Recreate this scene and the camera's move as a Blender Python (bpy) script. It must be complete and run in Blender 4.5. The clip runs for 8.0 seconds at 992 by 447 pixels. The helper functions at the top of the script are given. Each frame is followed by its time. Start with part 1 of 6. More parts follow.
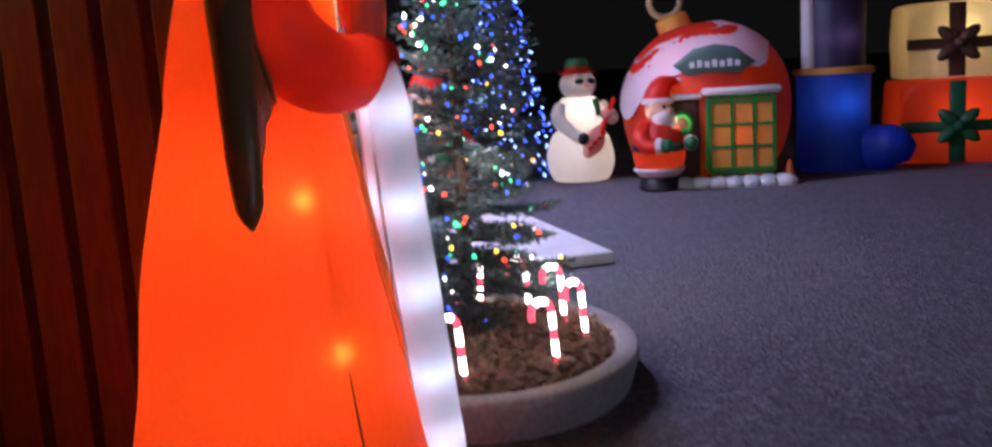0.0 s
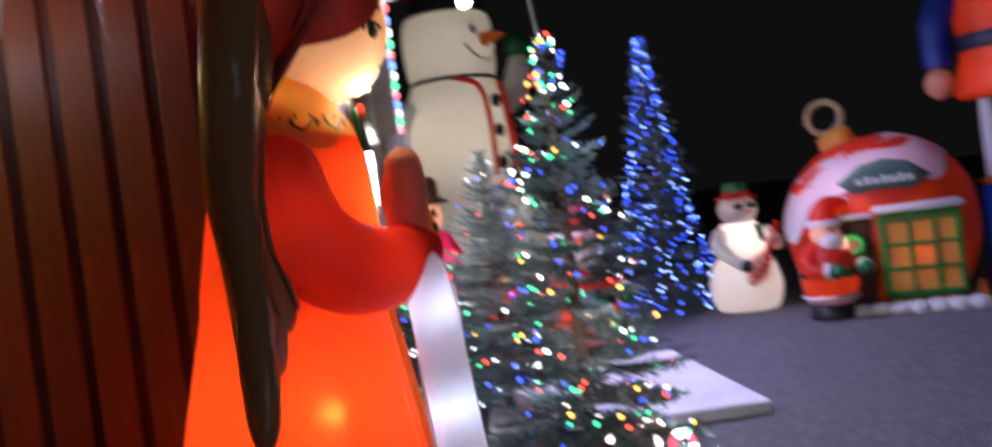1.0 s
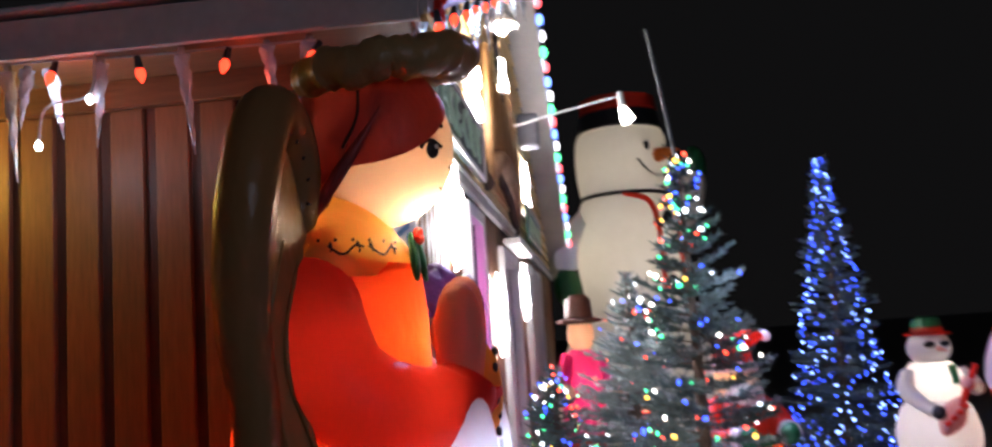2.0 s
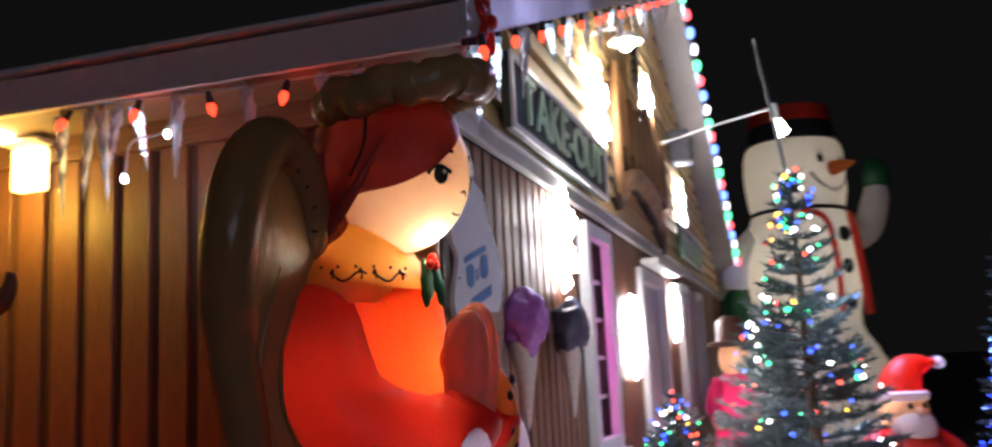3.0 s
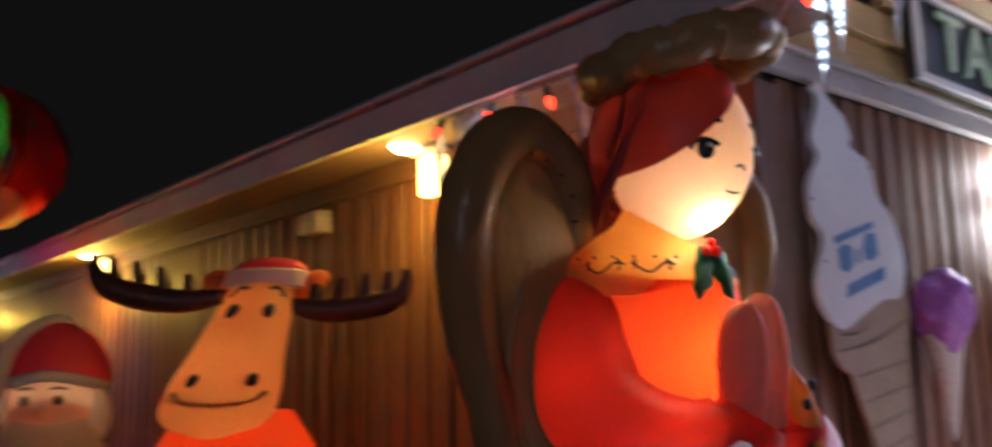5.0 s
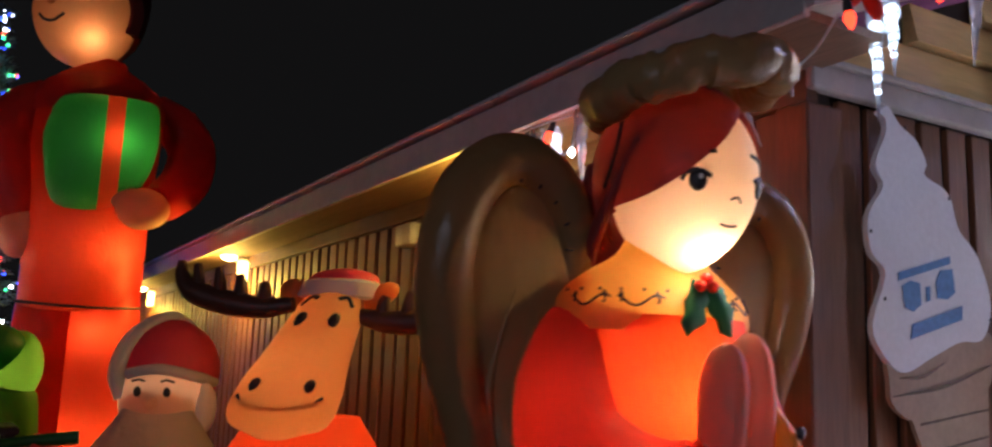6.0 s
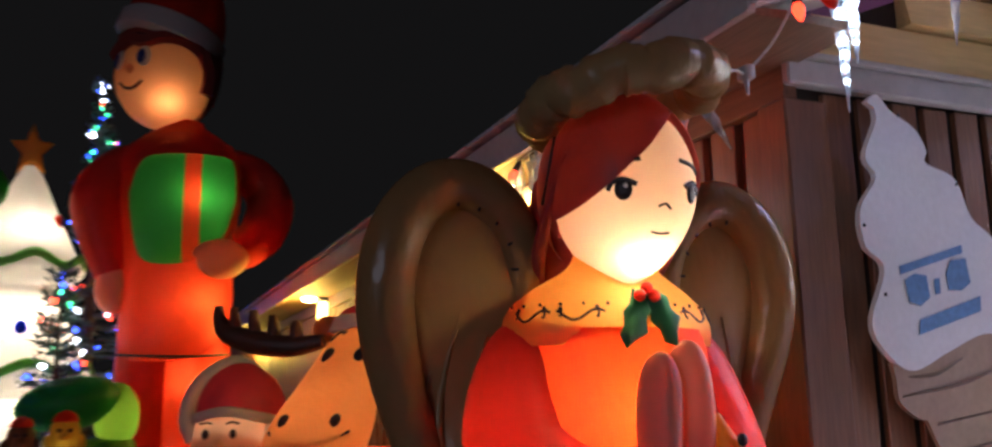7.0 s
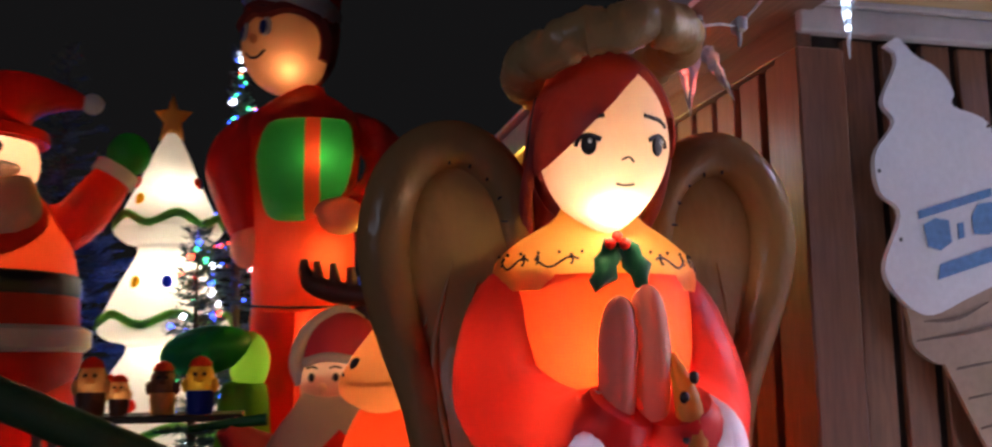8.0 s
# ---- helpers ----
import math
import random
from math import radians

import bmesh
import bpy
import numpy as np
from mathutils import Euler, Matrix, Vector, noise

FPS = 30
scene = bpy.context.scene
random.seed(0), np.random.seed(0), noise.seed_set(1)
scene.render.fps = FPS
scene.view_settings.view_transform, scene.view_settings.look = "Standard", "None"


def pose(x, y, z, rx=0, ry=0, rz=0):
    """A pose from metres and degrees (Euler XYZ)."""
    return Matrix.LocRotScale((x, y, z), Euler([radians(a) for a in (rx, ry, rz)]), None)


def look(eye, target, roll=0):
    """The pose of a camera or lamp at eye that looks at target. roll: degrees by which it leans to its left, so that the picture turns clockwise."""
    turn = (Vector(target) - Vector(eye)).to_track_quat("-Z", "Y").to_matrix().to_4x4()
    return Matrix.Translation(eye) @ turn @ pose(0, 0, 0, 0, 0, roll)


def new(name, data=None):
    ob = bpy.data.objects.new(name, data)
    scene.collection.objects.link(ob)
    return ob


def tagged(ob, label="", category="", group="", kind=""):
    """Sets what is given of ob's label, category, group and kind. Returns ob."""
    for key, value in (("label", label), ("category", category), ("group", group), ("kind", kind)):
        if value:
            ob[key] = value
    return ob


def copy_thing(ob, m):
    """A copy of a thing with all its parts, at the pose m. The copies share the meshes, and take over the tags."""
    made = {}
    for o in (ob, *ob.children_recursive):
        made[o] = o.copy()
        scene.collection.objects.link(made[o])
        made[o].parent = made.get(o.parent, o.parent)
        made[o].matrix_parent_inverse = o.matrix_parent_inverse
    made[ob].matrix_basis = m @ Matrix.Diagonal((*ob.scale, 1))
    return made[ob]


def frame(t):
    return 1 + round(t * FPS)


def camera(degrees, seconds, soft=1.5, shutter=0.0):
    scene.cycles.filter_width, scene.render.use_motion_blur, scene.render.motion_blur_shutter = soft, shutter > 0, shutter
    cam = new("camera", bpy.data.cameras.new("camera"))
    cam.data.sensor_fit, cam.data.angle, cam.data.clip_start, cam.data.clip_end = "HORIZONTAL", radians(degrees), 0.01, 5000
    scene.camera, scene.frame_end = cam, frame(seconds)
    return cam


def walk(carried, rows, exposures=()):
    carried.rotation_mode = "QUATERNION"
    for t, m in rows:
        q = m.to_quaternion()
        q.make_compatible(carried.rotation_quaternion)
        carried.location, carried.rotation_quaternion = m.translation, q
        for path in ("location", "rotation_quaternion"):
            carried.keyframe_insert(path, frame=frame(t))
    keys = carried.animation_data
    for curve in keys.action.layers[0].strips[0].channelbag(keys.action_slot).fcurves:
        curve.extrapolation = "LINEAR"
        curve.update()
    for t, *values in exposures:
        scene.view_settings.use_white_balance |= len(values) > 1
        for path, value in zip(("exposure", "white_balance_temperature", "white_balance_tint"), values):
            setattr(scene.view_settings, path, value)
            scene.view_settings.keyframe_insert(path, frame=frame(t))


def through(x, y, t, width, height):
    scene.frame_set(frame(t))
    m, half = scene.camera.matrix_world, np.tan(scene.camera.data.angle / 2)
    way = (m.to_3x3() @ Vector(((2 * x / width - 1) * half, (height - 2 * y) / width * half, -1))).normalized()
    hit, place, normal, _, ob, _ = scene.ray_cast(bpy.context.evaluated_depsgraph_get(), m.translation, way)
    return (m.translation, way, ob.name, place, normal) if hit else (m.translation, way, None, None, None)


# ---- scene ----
cam = camera(56.0, 8.0, soft=2.3, shutter=0.8)
METRES, EYE, TILT, LEAN, TURN = 3.5, 1.55, 0.0, 0.0, -15.3
ROWS = [
    (0.0, 0.0, 0.0, 0.0, -0.54, -9.21, 3.35),
    (0.5, 0.0389, 0.068, 0.0194, 2.24, -6.34, 5.67),
    (1.0, 0.106, 0.0992, 0.0396, 10.49, -0.71, 7.29),
    (1.5, 0.1556, 0.1348, 0.0503, 17.38, 2.21, 6.29),
    (2.0, 0.1769, 0.206, 0.0535, 21.75, 7.16, 3.8),
    (3.5, 0.328, 0.3117, 0.0515, 38.81, 8.56, 1.9),
    (4.0, 0.3264, 0.3639, 0.0482, 43.23, 7.46, 0.28),
    (4.5, 0.3336, 0.4039, 0.0536, 51.74, 7.87, 1.57),
    (5.0, 0.3648, 0.4503, 0.0578, 65.38, 9.03, 1.27),
    (6.5, 0.4157, 0.6137, 0.073, 77.56, 10.16, -1.46),
    (7.0, 0.434, 0.6697, 0.0677, 82.86, 11.04, 1.05),
    (7.5, 0.4769, 0.7341, 0.0581, 87.92, 9.42, 0.56),
    (8.0, 0.4893, 0.7785, 0.0581, 92.15, 8.29, 0.73),
]
walk(cam, [(t, pose(0, 0, EYE, TILT, LEAN, TURN) @ pose(METRES * x, METRES * y, METRES * z, 90 + pitch, roll, yaw)) for t, x, y, z, yaw, pitch, roll in ROWS],
     [(0.0, 0.0), (2.0, 0.22), (3.5, 0.08), (4.5, 0.17), (5.0, 0.25), (6.3, 0.42), (8.0, 0.7)])

# ---- night sky and lamps ----
world = bpy.data.worlds.new("night")
scene.world = world
world.use_nodes = True
wbg = world.node_tree.nodes["Background"]
wbg.inputs[0].default_value = (0.3, 0.29, 0.31, 1)
wbg.inputs[1].default_value = 0.014


def lamp(name, kind, place, power, color=(1, 1, 1), size=0.03, aim=None, spot=120):
    data = bpy.data.lights.new(name, kind)
    data.energy, data.color = power, color
    if kind == "AREA":
        data.size = size
    else:
        data.shadow_soft_size = size
    if kind == "SPOT":
        data.spot_size, data.spot_blend = radians(spot), 0.5
    ob = new(name, data)
    ob.matrix_world = look(place, aim) if aim else Matrix.Translation(place)
    return ob


BULB = (1.0, 0.8, 0.55)

# unseen soft fill, added to stand in for displays on the yard's open side
lamp("yard_light", "AREA", (6.8, -5.6, 3.2), 84, (0.74, 0.77, 1.0), 3.0, (0.0, 3.2, 1.4))

# ---- materials ----
MATS = {}


def nodes_of(name):
    m = bpy.data.materials.new(name)
    m.use_nodes = True
    nt = m.node_tree
    return m, nt, nt.nodes, nt.links, nt.nodes["Principled BSDF"]


def tex_coord(nt, scale, generated=False):
    tc = nt.nodes.new("ShaderNodeTexCoord")
    mp = nt.nodes.new("ShaderNodeMapping")
    mp.inputs["Scale"].default_value = scale if isinstance(scale, tuple) else (scale,) * 3
    nt.links.new(tc.outputs["Object"], mp.inputs[0])
    return mp.outputs[0]


def noise_node(nt, vec, scale, detail=4.0, rough=0.55):
    n = nt.nodes.new("ShaderNodeTexNoise")
    n.inputs["Scale"].default_value, n.inputs["Detail"].default_value, n.inputs["Roughness"].default_value = scale, detail, rough
    if vec is not None:
        nt.links.new(vec, n.inputs["Vector"])
    return n.outputs[0]


def ramp(nt, fac, stops):
    r = nt.nodes.new("ShaderNodeValToRGB")
    while len(r.color_ramp.elements) < len(stops):
        r.color_ramp.elements.new(0.5)
    for e, (p, c) in zip(r.color_ramp.elements, stops):
        e.position, e.color = p, (*c, 1)
    nt.links.new(fac, r.inputs[0])
    return r.outputs[0]


def mixc(nt, fac, a, b, mode="MIX"):
    m = nt.nodes.new("ShaderNodeMix")
    m.data_type, m.blend_type = "RGBA", mode
    for sock, v in ((m.inputs[0], fac), (m.inputs[6], a), (m.inputs[7], b)):
        if isinstance(v, bpy.types.NodeSocket):
            nt.links.new(v, sock)
        elif isinstance(v, tuple):
            sock.default_value = (*v, 1)
        else:
            sock.default_value = v
    return m.outputs[2]


def bump(nt, height, strength, dist, shader):
    b = nt.nodes.new("ShaderNodeBump")
    b.inputs["Strength"].default_value, b.inputs["Distance"].default_value = strength, dist
    nt.links.new(height, b.inputs["Height"])
    nt.links.new(b.outputs[0], shader.inputs["Normal"])
    return b.outputs[0]


def dim(c, k):
    return tuple(min(1, v * k) for v in c)


def surface(name, color, rough=0.6, metal=0.0, grain=0.25, scale=8.0, stretch=(1, 1, 1), relief=0.3, depth=0.004, pieces=0.0, dirt=0.3):
    """Plain opaque surface with fine grain, larger stains and, on pieces, a tone of their own."""
    if name in MATS:
        return MATS[name]
    m, nt, N, L, bs = nodes_of(name)
    vec = tex_coord(nt, stretch)
    fine = noise_node(nt, vec, scale * 6, 6)
    big = noise_node(nt, vec, scale * 0.35, 3)
    col = ramp(nt, fine, [(0.25, dim(color, 1 - grain)), (0.75, dim(color, 1 + grain))])
    dirt_f = ramp(nt, big, [(0.42, (0, 0, 0)), (0.72, (dirt, dirt, dirt))])
    col = mixc(nt, dirt_f, col, dim(color, 0.45))
    if pieces:
        oi = N.new("ShaderNodeObjectInfo")
        tone = ramp(nt, oi.outputs["Random"], [(0, (1 - pieces,) * 3), (1, (1, 1, 1))])
        col = mixc(nt, 1.0, col, tone, "MULTIPLY")
    L.new(col, bs.inputs["Base Color"])
    rr = ramp(nt, big, [(0.3, (max(rough - 0.1, 0.05),) * 3), (0.7, (min(rough + 0.1, 1),) * 3)])
    L.new(rr, bs.inputs["Roughness"])
    bs.inputs["Metallic"].default_value = metal
    bump(nt, fine, relief, depth, bs)
    MATS[name] = m
    return m


def fabric(name, color, through=None, share=0.55, rough=0.45, wrinkle=0.5, fold=1.0):
    """Thin nylon of an inflatable: part of the light of the lamp inside passes."""
    if name in MATS:
        return MATS[name]
    m, nt, N, L, bs = nodes_of(name)
    vec = tex_coord(nt, 1.0)
    big = noise_node(nt, vec, 5.0, 4)
    wr = noise_node(nt, tex_coord(nt, (6 * fold, 6 * fold, 4 * fold)), 1.5, 3)
    col = mixc(nt, ramp(nt, big, [(0.35, (0, 0, 0)), (0.7, (0.35,) * 3)]), color, dim(color, 0.75))
    L.new(col, bs.inputs["Base Color"])
    bs.inputs["Roughness"].default_value = rough
    bs.inputs["Specular IOR Level"].default_value = 0.35
    nrm = bump(nt, wr, wrinkle, 0.02, bs)
    tl = N.new("ShaderNodeBsdfTranslucent")
    tl.inputs[0].default_value = (*(through or color), 1)
    L.new(nrm, tl.inputs["Normal"])
    mx = N.new("ShaderNodeMixShader")
    mx.inputs[0].default_value = share
    L.new(bs.outputs[0], mx.inputs[1])
    L.new(tl.outputs[0], mx.inputs[2])
    L.new(mx.outputs[0], N["Material Output"].inputs[0])
    MATS[name] = m
    return m


def glow(name, color, strength, sampled=False):
    if name in MATS:
        return MATS[name]
    m, nt, N, L, bs = nodes_of(name)
    bs.inputs["Base Color"].default_value = (*color, 1)
    bs.inputs["Emission Color"].default_value = (*color, 1)
    bs.inputs["Emission Strength"].default_value = strength
    m.cycles.emission_sampling = "AUTO" if sampled else "NONE"
    MATS[name] = m
    return m


def wood(name, color, along="z", rough=0.6, pieces=0.25, grain=0.3):
    st = {"z": (9, 9, 0.9), "y": (9, 0.9, 9), "x": (0.9, 9, 9)}[along]
    return surface(name, color, rough, grain=grain, scale=1.4, stretch=st, relief=0.4, depth=0.003, pieces=pieces, dirt=0.45)


BROWN = wood("stained_boards", (0.22, 0.085, 0.038), "z", 0.5)
CLAP = wood("cream_clapboard", (0.8, 0.57, 0.25), "y", 0.55, pieces=0.12, grain=0.12)
TRIM = surface("weathered_white_paint", (0.48, 0.45, 0.43), 0.5, grain=0.1, scale=5, dirt=0.35)
FASCIA = surface("fascia_paint", (0.55, 0.5, 0.48), 0.45, grain=0.1, scale=4, dirt=0.3)
DARKWOOD = wood("dark_frieze", (0.16, 0.07, 0.035), "x", 0.55)
BACKING = surface("tar_paper", (0.03, 0.018, 0.012), 0.8)
ROOFING = surface("asphalt_shingle", (0.05, 0.05, 0.055), 0.85, grain=0.4, scale=10, relief=0.6)
SOFFIT = wood("soffit_boards", (0.22, 0.13, 0.08), "x", 0.6)
METAL_W = surface("white_metal", (0.7, 0.7, 0.7), 0.35, metal=0.2, grain=0.06, dirt=0.2)
BLACKP = surface("black_plastic", (0.015, 0.015, 0.017), 0.4, grain=0.2)
CONCRETE = surface("concrete", (0.42, 0.4, 0.4), 0.8, grain=0.25, scale=6, relief=0.5, depth=0.006, dirt=0.5)
MULCH = surface("bark_mulch", (0.16, 0.09, 0.06), 0.9, grain=0.6, scale=7, relief=1.0, depth=0.03)
CHIP = surface("mulch_chip", (0.22, 0.13, 0.09), 0.85, grain=0.4, scale=10)
NEEDLE = surface("fir_needles", (0.11, 0.165, 0.16), 0.6, grain=0.4, scale=3, dirt=0.2)
NEEDLE_PALE = surface("silver_fir_needles", (0.22, 0.28, 0.28), 0.6, grain=0.35, scale=3, dirt=0.2)
BARK = surface("fir_bark", (0.12, 0.085, 0.06), 0.9, grain=0.4, scale=8, relief=0.8)


def asphalt():
    m, nt, N, L, bs = nodes_of("gravelled_asphalt")
    vec = tex_coord(nt, 1.0)
    fine = noise_node(nt, vec, 32, 8, 0.75)
    mid = noise_node(nt, vec, 4.0, 5)
    big = noise_node(nt, vec, 0.45, 4)
    v = N.new("ShaderNodeTexVoronoi")
    v.inputs["Scale"].default_value = 38
    L.new(vec, v.inputs["Vector"])
    col = ramp(nt, mixc(nt, 0.45, fine, noise_node(nt, vec, 14, 4, 0.7)), [(0.38, (0.03, 0.028, 0.036)), (0.5, (0.1, 0.098, 0.115)), (0.62, (0.27, 0.26, 0.29))])
    col = mixc(nt, ramp(nt, mid, [(0.4, (0, 0, 0)), (0.7, (0.5,) * 3)]), col, (0.055, 0.05, 0.052))
    col = mixc(nt, ramp(nt, big, [(0.4, (0, 0, 0)), (0.65, (0.5,) * 3)]), col, (0.12, 0.115, 0.12))
    L.new(col, bs.inputs["Base Color"])
    bs.inputs["Roughness"].default_value = 0.75
    bump(nt, mixc(nt, 0.5, fine, v.outputs["Distance"]), 1.0, 0.05, bs)
    return m


ASPHALT = asphalt()


def ice():
    m, nt, N, L, bs = nodes_of("clear_plastic_icicle")
    bs.inputs["Base Color"].default_value = (0.85, 0.9, 1, 1)
    bs.inputs["Roughness"].default_value = 0.12
    bs.inputs["Transmission Weight"].default_value = 0.65
    bs.inputs["IOR"].default_value = 1.3
    bump(nt, noise_node(nt, tex_coord(nt, (30, 30, 60)), 2.0, 3), 0.6, 0.01, bs)
    return m


ICE = ice()


def glass():
    m, nt, N, L, bs = nodes_of("window_glass")
    bs.inputs["Base Color"].default_value = (1, 1, 1, 1)
    bs.inputs["Roughness"].default_value = 0.03
    bs.inputs["Transmission Weight"].default_value = 1.0
    bs.inputs["IOR"].default_value = 1.1
    return m


GLASS = glass()

# ---- mesh helpers ----


def part(name, bm, materials, parent=None, label="", at=None, smooth=True):
    me = bpy.data.meshes.new(name)
    bmesh.ops.recalc_face_normals(bm, faces=bm.faces)
    if smooth:
        for f in bm.faces:
            f.smooth = True
    bm.to_mesh(me)
    bm.free()
    for m in materials if isinstance(materials, (list, tuple)) else [materials]:
        me.materials.append(m)
    if smooth:
        me.set_sharp_from_angle(angle=radians(50))
    ob = new(name, me)
    if at is not None:
        ob.matrix_basis = at if isinstance(at, Matrix) else Matrix.Translation(at)
    if parent:
        ob.parent = parent
    if label:
        ob["label"] = label
    return ob


def assemble(name, bm, mats, at, names, label, category):
    """A thing whose separate bodies, in the order in which they were made, become parts with the given names."""
    top = anchor(name, at, label, category)
    bm.verts.ensure_lookup_table()
    bm.verts.index_update()
    seen, groups = set(), []
    for v in bm.verts:
        if v.index in seen:
            continue
        todo, group = [v], set()
        while todo:
            w = todo.pop()
            if w.index in seen:
                continue
            seen.add(w.index)
            group.add(w)
            todo += [e.other_vert(w) for e in w.link_edges]
        groups.append(sorted(group, key=lambda q: q.index))
    for group, nm in zip(groups, names):
        own, new_of = B(), {}
        for v in group:
            new_of[v] = own.verts.new(v.co)
        mat = None
        for f in {f for v in group for f in v.link_faces}:
            own.faces.new([new_of[v] for v in f.verts])
            mat = mats[f.material_index]
        part(nm, own, mat, top)
    bm.free()
    return top


def anchor(name, at, label, category, group="", kind=""):
    ob = new(name)
    ob.matrix_basis = at if isinstance(at, Matrix) else Matrix.Translation(at)
    ob.empty_display_size = 0.1
    return tagged(ob, label, category, group, kind)


def B():
    return bmesh.new()


def mark(verts, mi):
    for f in {f for v in verts for f in v.link_faces}:
        f.material_index = mi


def box(bm, lo, hi, mi=0, bevel=0.0):
    c = [(a + b) / 2 for a, b in zip(lo, hi)]
    s = [max(abs(b - a), 1e-4) for a, b in zip(lo, hi)]
    r = bmesh.ops.create_cube(bm, size=1, matrix=Matrix.Translation(c) @ Matrix.Diagonal((*s, 1)))
    mark(r["verts"], mi)
    if bevel:
        es = list({e for v in r["verts"] for e in v.link_edges})
        out = bmesh.ops.bevel(bm, geom=es, offset=bevel, segments=1, affect="EDGES", profile=0.7)
        for f in out["faces"]:
            f.material_index = mi
    return r["verts"]


def ball(bm, c, r, mi=0, rot=None, seg=24, rings=16):
    r3 = r if isinstance(r, (tuple, list)) else (r, r, r)
    m = Matrix.Translation(c) @ (rot or Matrix()) @ Matrix.Diagonal((*r3, 1))
    out = bmesh.ops.create_uvsphere(bm, u_segments=seg, v_segments=rings, radius=1, matrix=m)
    mark(out["verts"], mi)
    return out["verts"]


def rings_mesh(bm, rings, mi=0, close_ends=True, wrap=False):
    """Skin over a list of equal-length rings of points."""
    made = [[bm.verts.new(p) for p in ring] for ring in rings]
    n = len(made[0])
    pairs = list(zip(made, made[1:])) + ([(made[-1], made[0])] if wrap else [])
    for a, b in pairs:
        for i in range(n):
            f = bm.faces.new((a[i], a[(i + 1) % n], b[(i + 1) % n], b[i]))
            f.material_index = mi
    if close_ends and not wrap:
        for ring, flip in ((made[0], True), (made[-1], False)):
            f = bm.faces.new(ring[::-1] if flip else ring)
            f.material_index = mi
    return [v for ring in made for v in ring]


def smooth_path(pts, n):
    """n points on a Catmull-Rom curve through tuples of any length."""
    p = [np.array(q, float) for q in pts]
    p = [2 * p[0] - p[1]] + p + [2 * p[-1] - p[-2]]
    out = []
    for k in range(n):
        s = k / (n - 1) * (len(p) - 3)
        i = min(int(s), len(p) - 4)
        t = s - i
        a, b, c, d = p[i:i + 4]
        out.append(0.5 * (2 * b + (c - a) * t + (2 * a - 5 * b + 4 * c - d) * t * t + (3 * b - a - 3 * c + d) * t ** 3))
    return out


def lathe(bm, prof, mi=0, c=(0, 0, 0), seg=32, n=None, wobble=0.0, ends=True):
    """Rows of z, radius x, radius y, centre x, centre y (the last three optional)."""
    rows = []
    for r in prof:
        r = list(r)
        if len(r) == 2:
            r.append(r[1])
        rows.append(r + [0.0] * (5 - len(r)))
    if n:
        rows = smooth_path(rows, n)
    rings = []
    for z, rx, ry, cx, cy in rows:
        rx, ry = max(rx, 0.002), max(ry, 0.002)
        ring = []
        for k in range(seg):
            a = 2 * math.pi * k / seg
            w = 1 + wobble * math.sin(a * 9 + z * 3)
            ring.append((c[0] + cx + rx * w * math.cos(a), c[1] + cy + ry * w * math.sin(a), c[2] + z))
        rings.append(ring)
    return rings_mesh(bm, rings, mi, ends)


def tube(bm, pts, rad, mi=0, seg=10, n=None, flat=1.0, wrap=False, ends=True, up=None):
    """Round tube along pts; rad is a number or one number for each point."""
    rr = [rad] * len(pts) if isinstance(rad, (int, float)) else list(rad)
    rows = [(*p, r) for p, r in zip(pts, rr)]
    if n:
        rows = smooth_path(rows, n)
    P = [Vector(r[:3]) for r in rows]
    R = [max(float(r[3]), 0.0005) for r in rows]
    rings, ref = [], Vector(up) if up else None
    for i, p in enumerate(P):
        if wrap:
            d = P[(i + 1) % len(P)] - P[i - 1]
        else:
            d = P[min(i + 1, len(P) - 1)] - P[max(i - 1, 0)]
        d.normalize()
        if ref is None:
            ref = d.orthogonal()
        x = (ref - d * ref.dot(d))
        if x.length < 1e-5:
            x = d.orthogonal()
        x.normalize()
        if not up:
            ref = x
        y = d.cross(x)
        rings.append([p + (x * math.cos(2 * math.pi * k / seg) + y * flat * math.sin(2 * math.pi * k / seg)) * R[i] for k in range(seg)])
    return rings_mesh(bm, rings, mi, ends, wrap)


def plate(bm, outline, thick, m, mi=0, bevel=0.0):
    """Flat piece with the outline (x, y) in its own plane, thick along +z, laid by the matrix m."""
    lo = [bm.verts.new(m @ Vector((x, y, 0))) for x, y in outline]
    hi = [bm.verts.new(m @ Vector((x, y, thick))) for x, y in outline]
    fs = [bm.faces.new(lo[::-1]), bm.faces.new(hi)]
    n = len(lo)
    fs += [bm.faces.new((lo[i], lo[(i + 1) % n], hi[(i + 1) % n], hi[i])) for i in range(n)]
    for f in fs:
        f.material_index = mi
    return lo + hi


def pillow(bm, outline, thick, m, mi=0, steps=5):
    """Puffed piece: the outline shrinks towards its middle while it swells to thick on both sides."""
    cx = sum(p[0] for p in outline) / len(outline)
    cy = sum(p[1] for p in outline) / len(outline)
    rings = []
    for k in range(-steps, steps + 1):
        a = k / steps * math.pi / 2
        s, h = math.cos(a) ** 0.55 if abs(k) < steps else 0.02, math.sin(a) * thick
        rings.append([m @ Vector((cx + (x - cx) * s, cy + (y - cy) * s, h)) for x, y in outline])
    return rings_mesh(bm, rings, mi)


def facing(p, normal, roll=0.0):
    q = Vector(normal).to_track_quat("Z", "Y").to_matrix().to_4x4()
    return Matrix.Translation(p) @ q @ pose(0, 0, 0, 0, 0, roll)


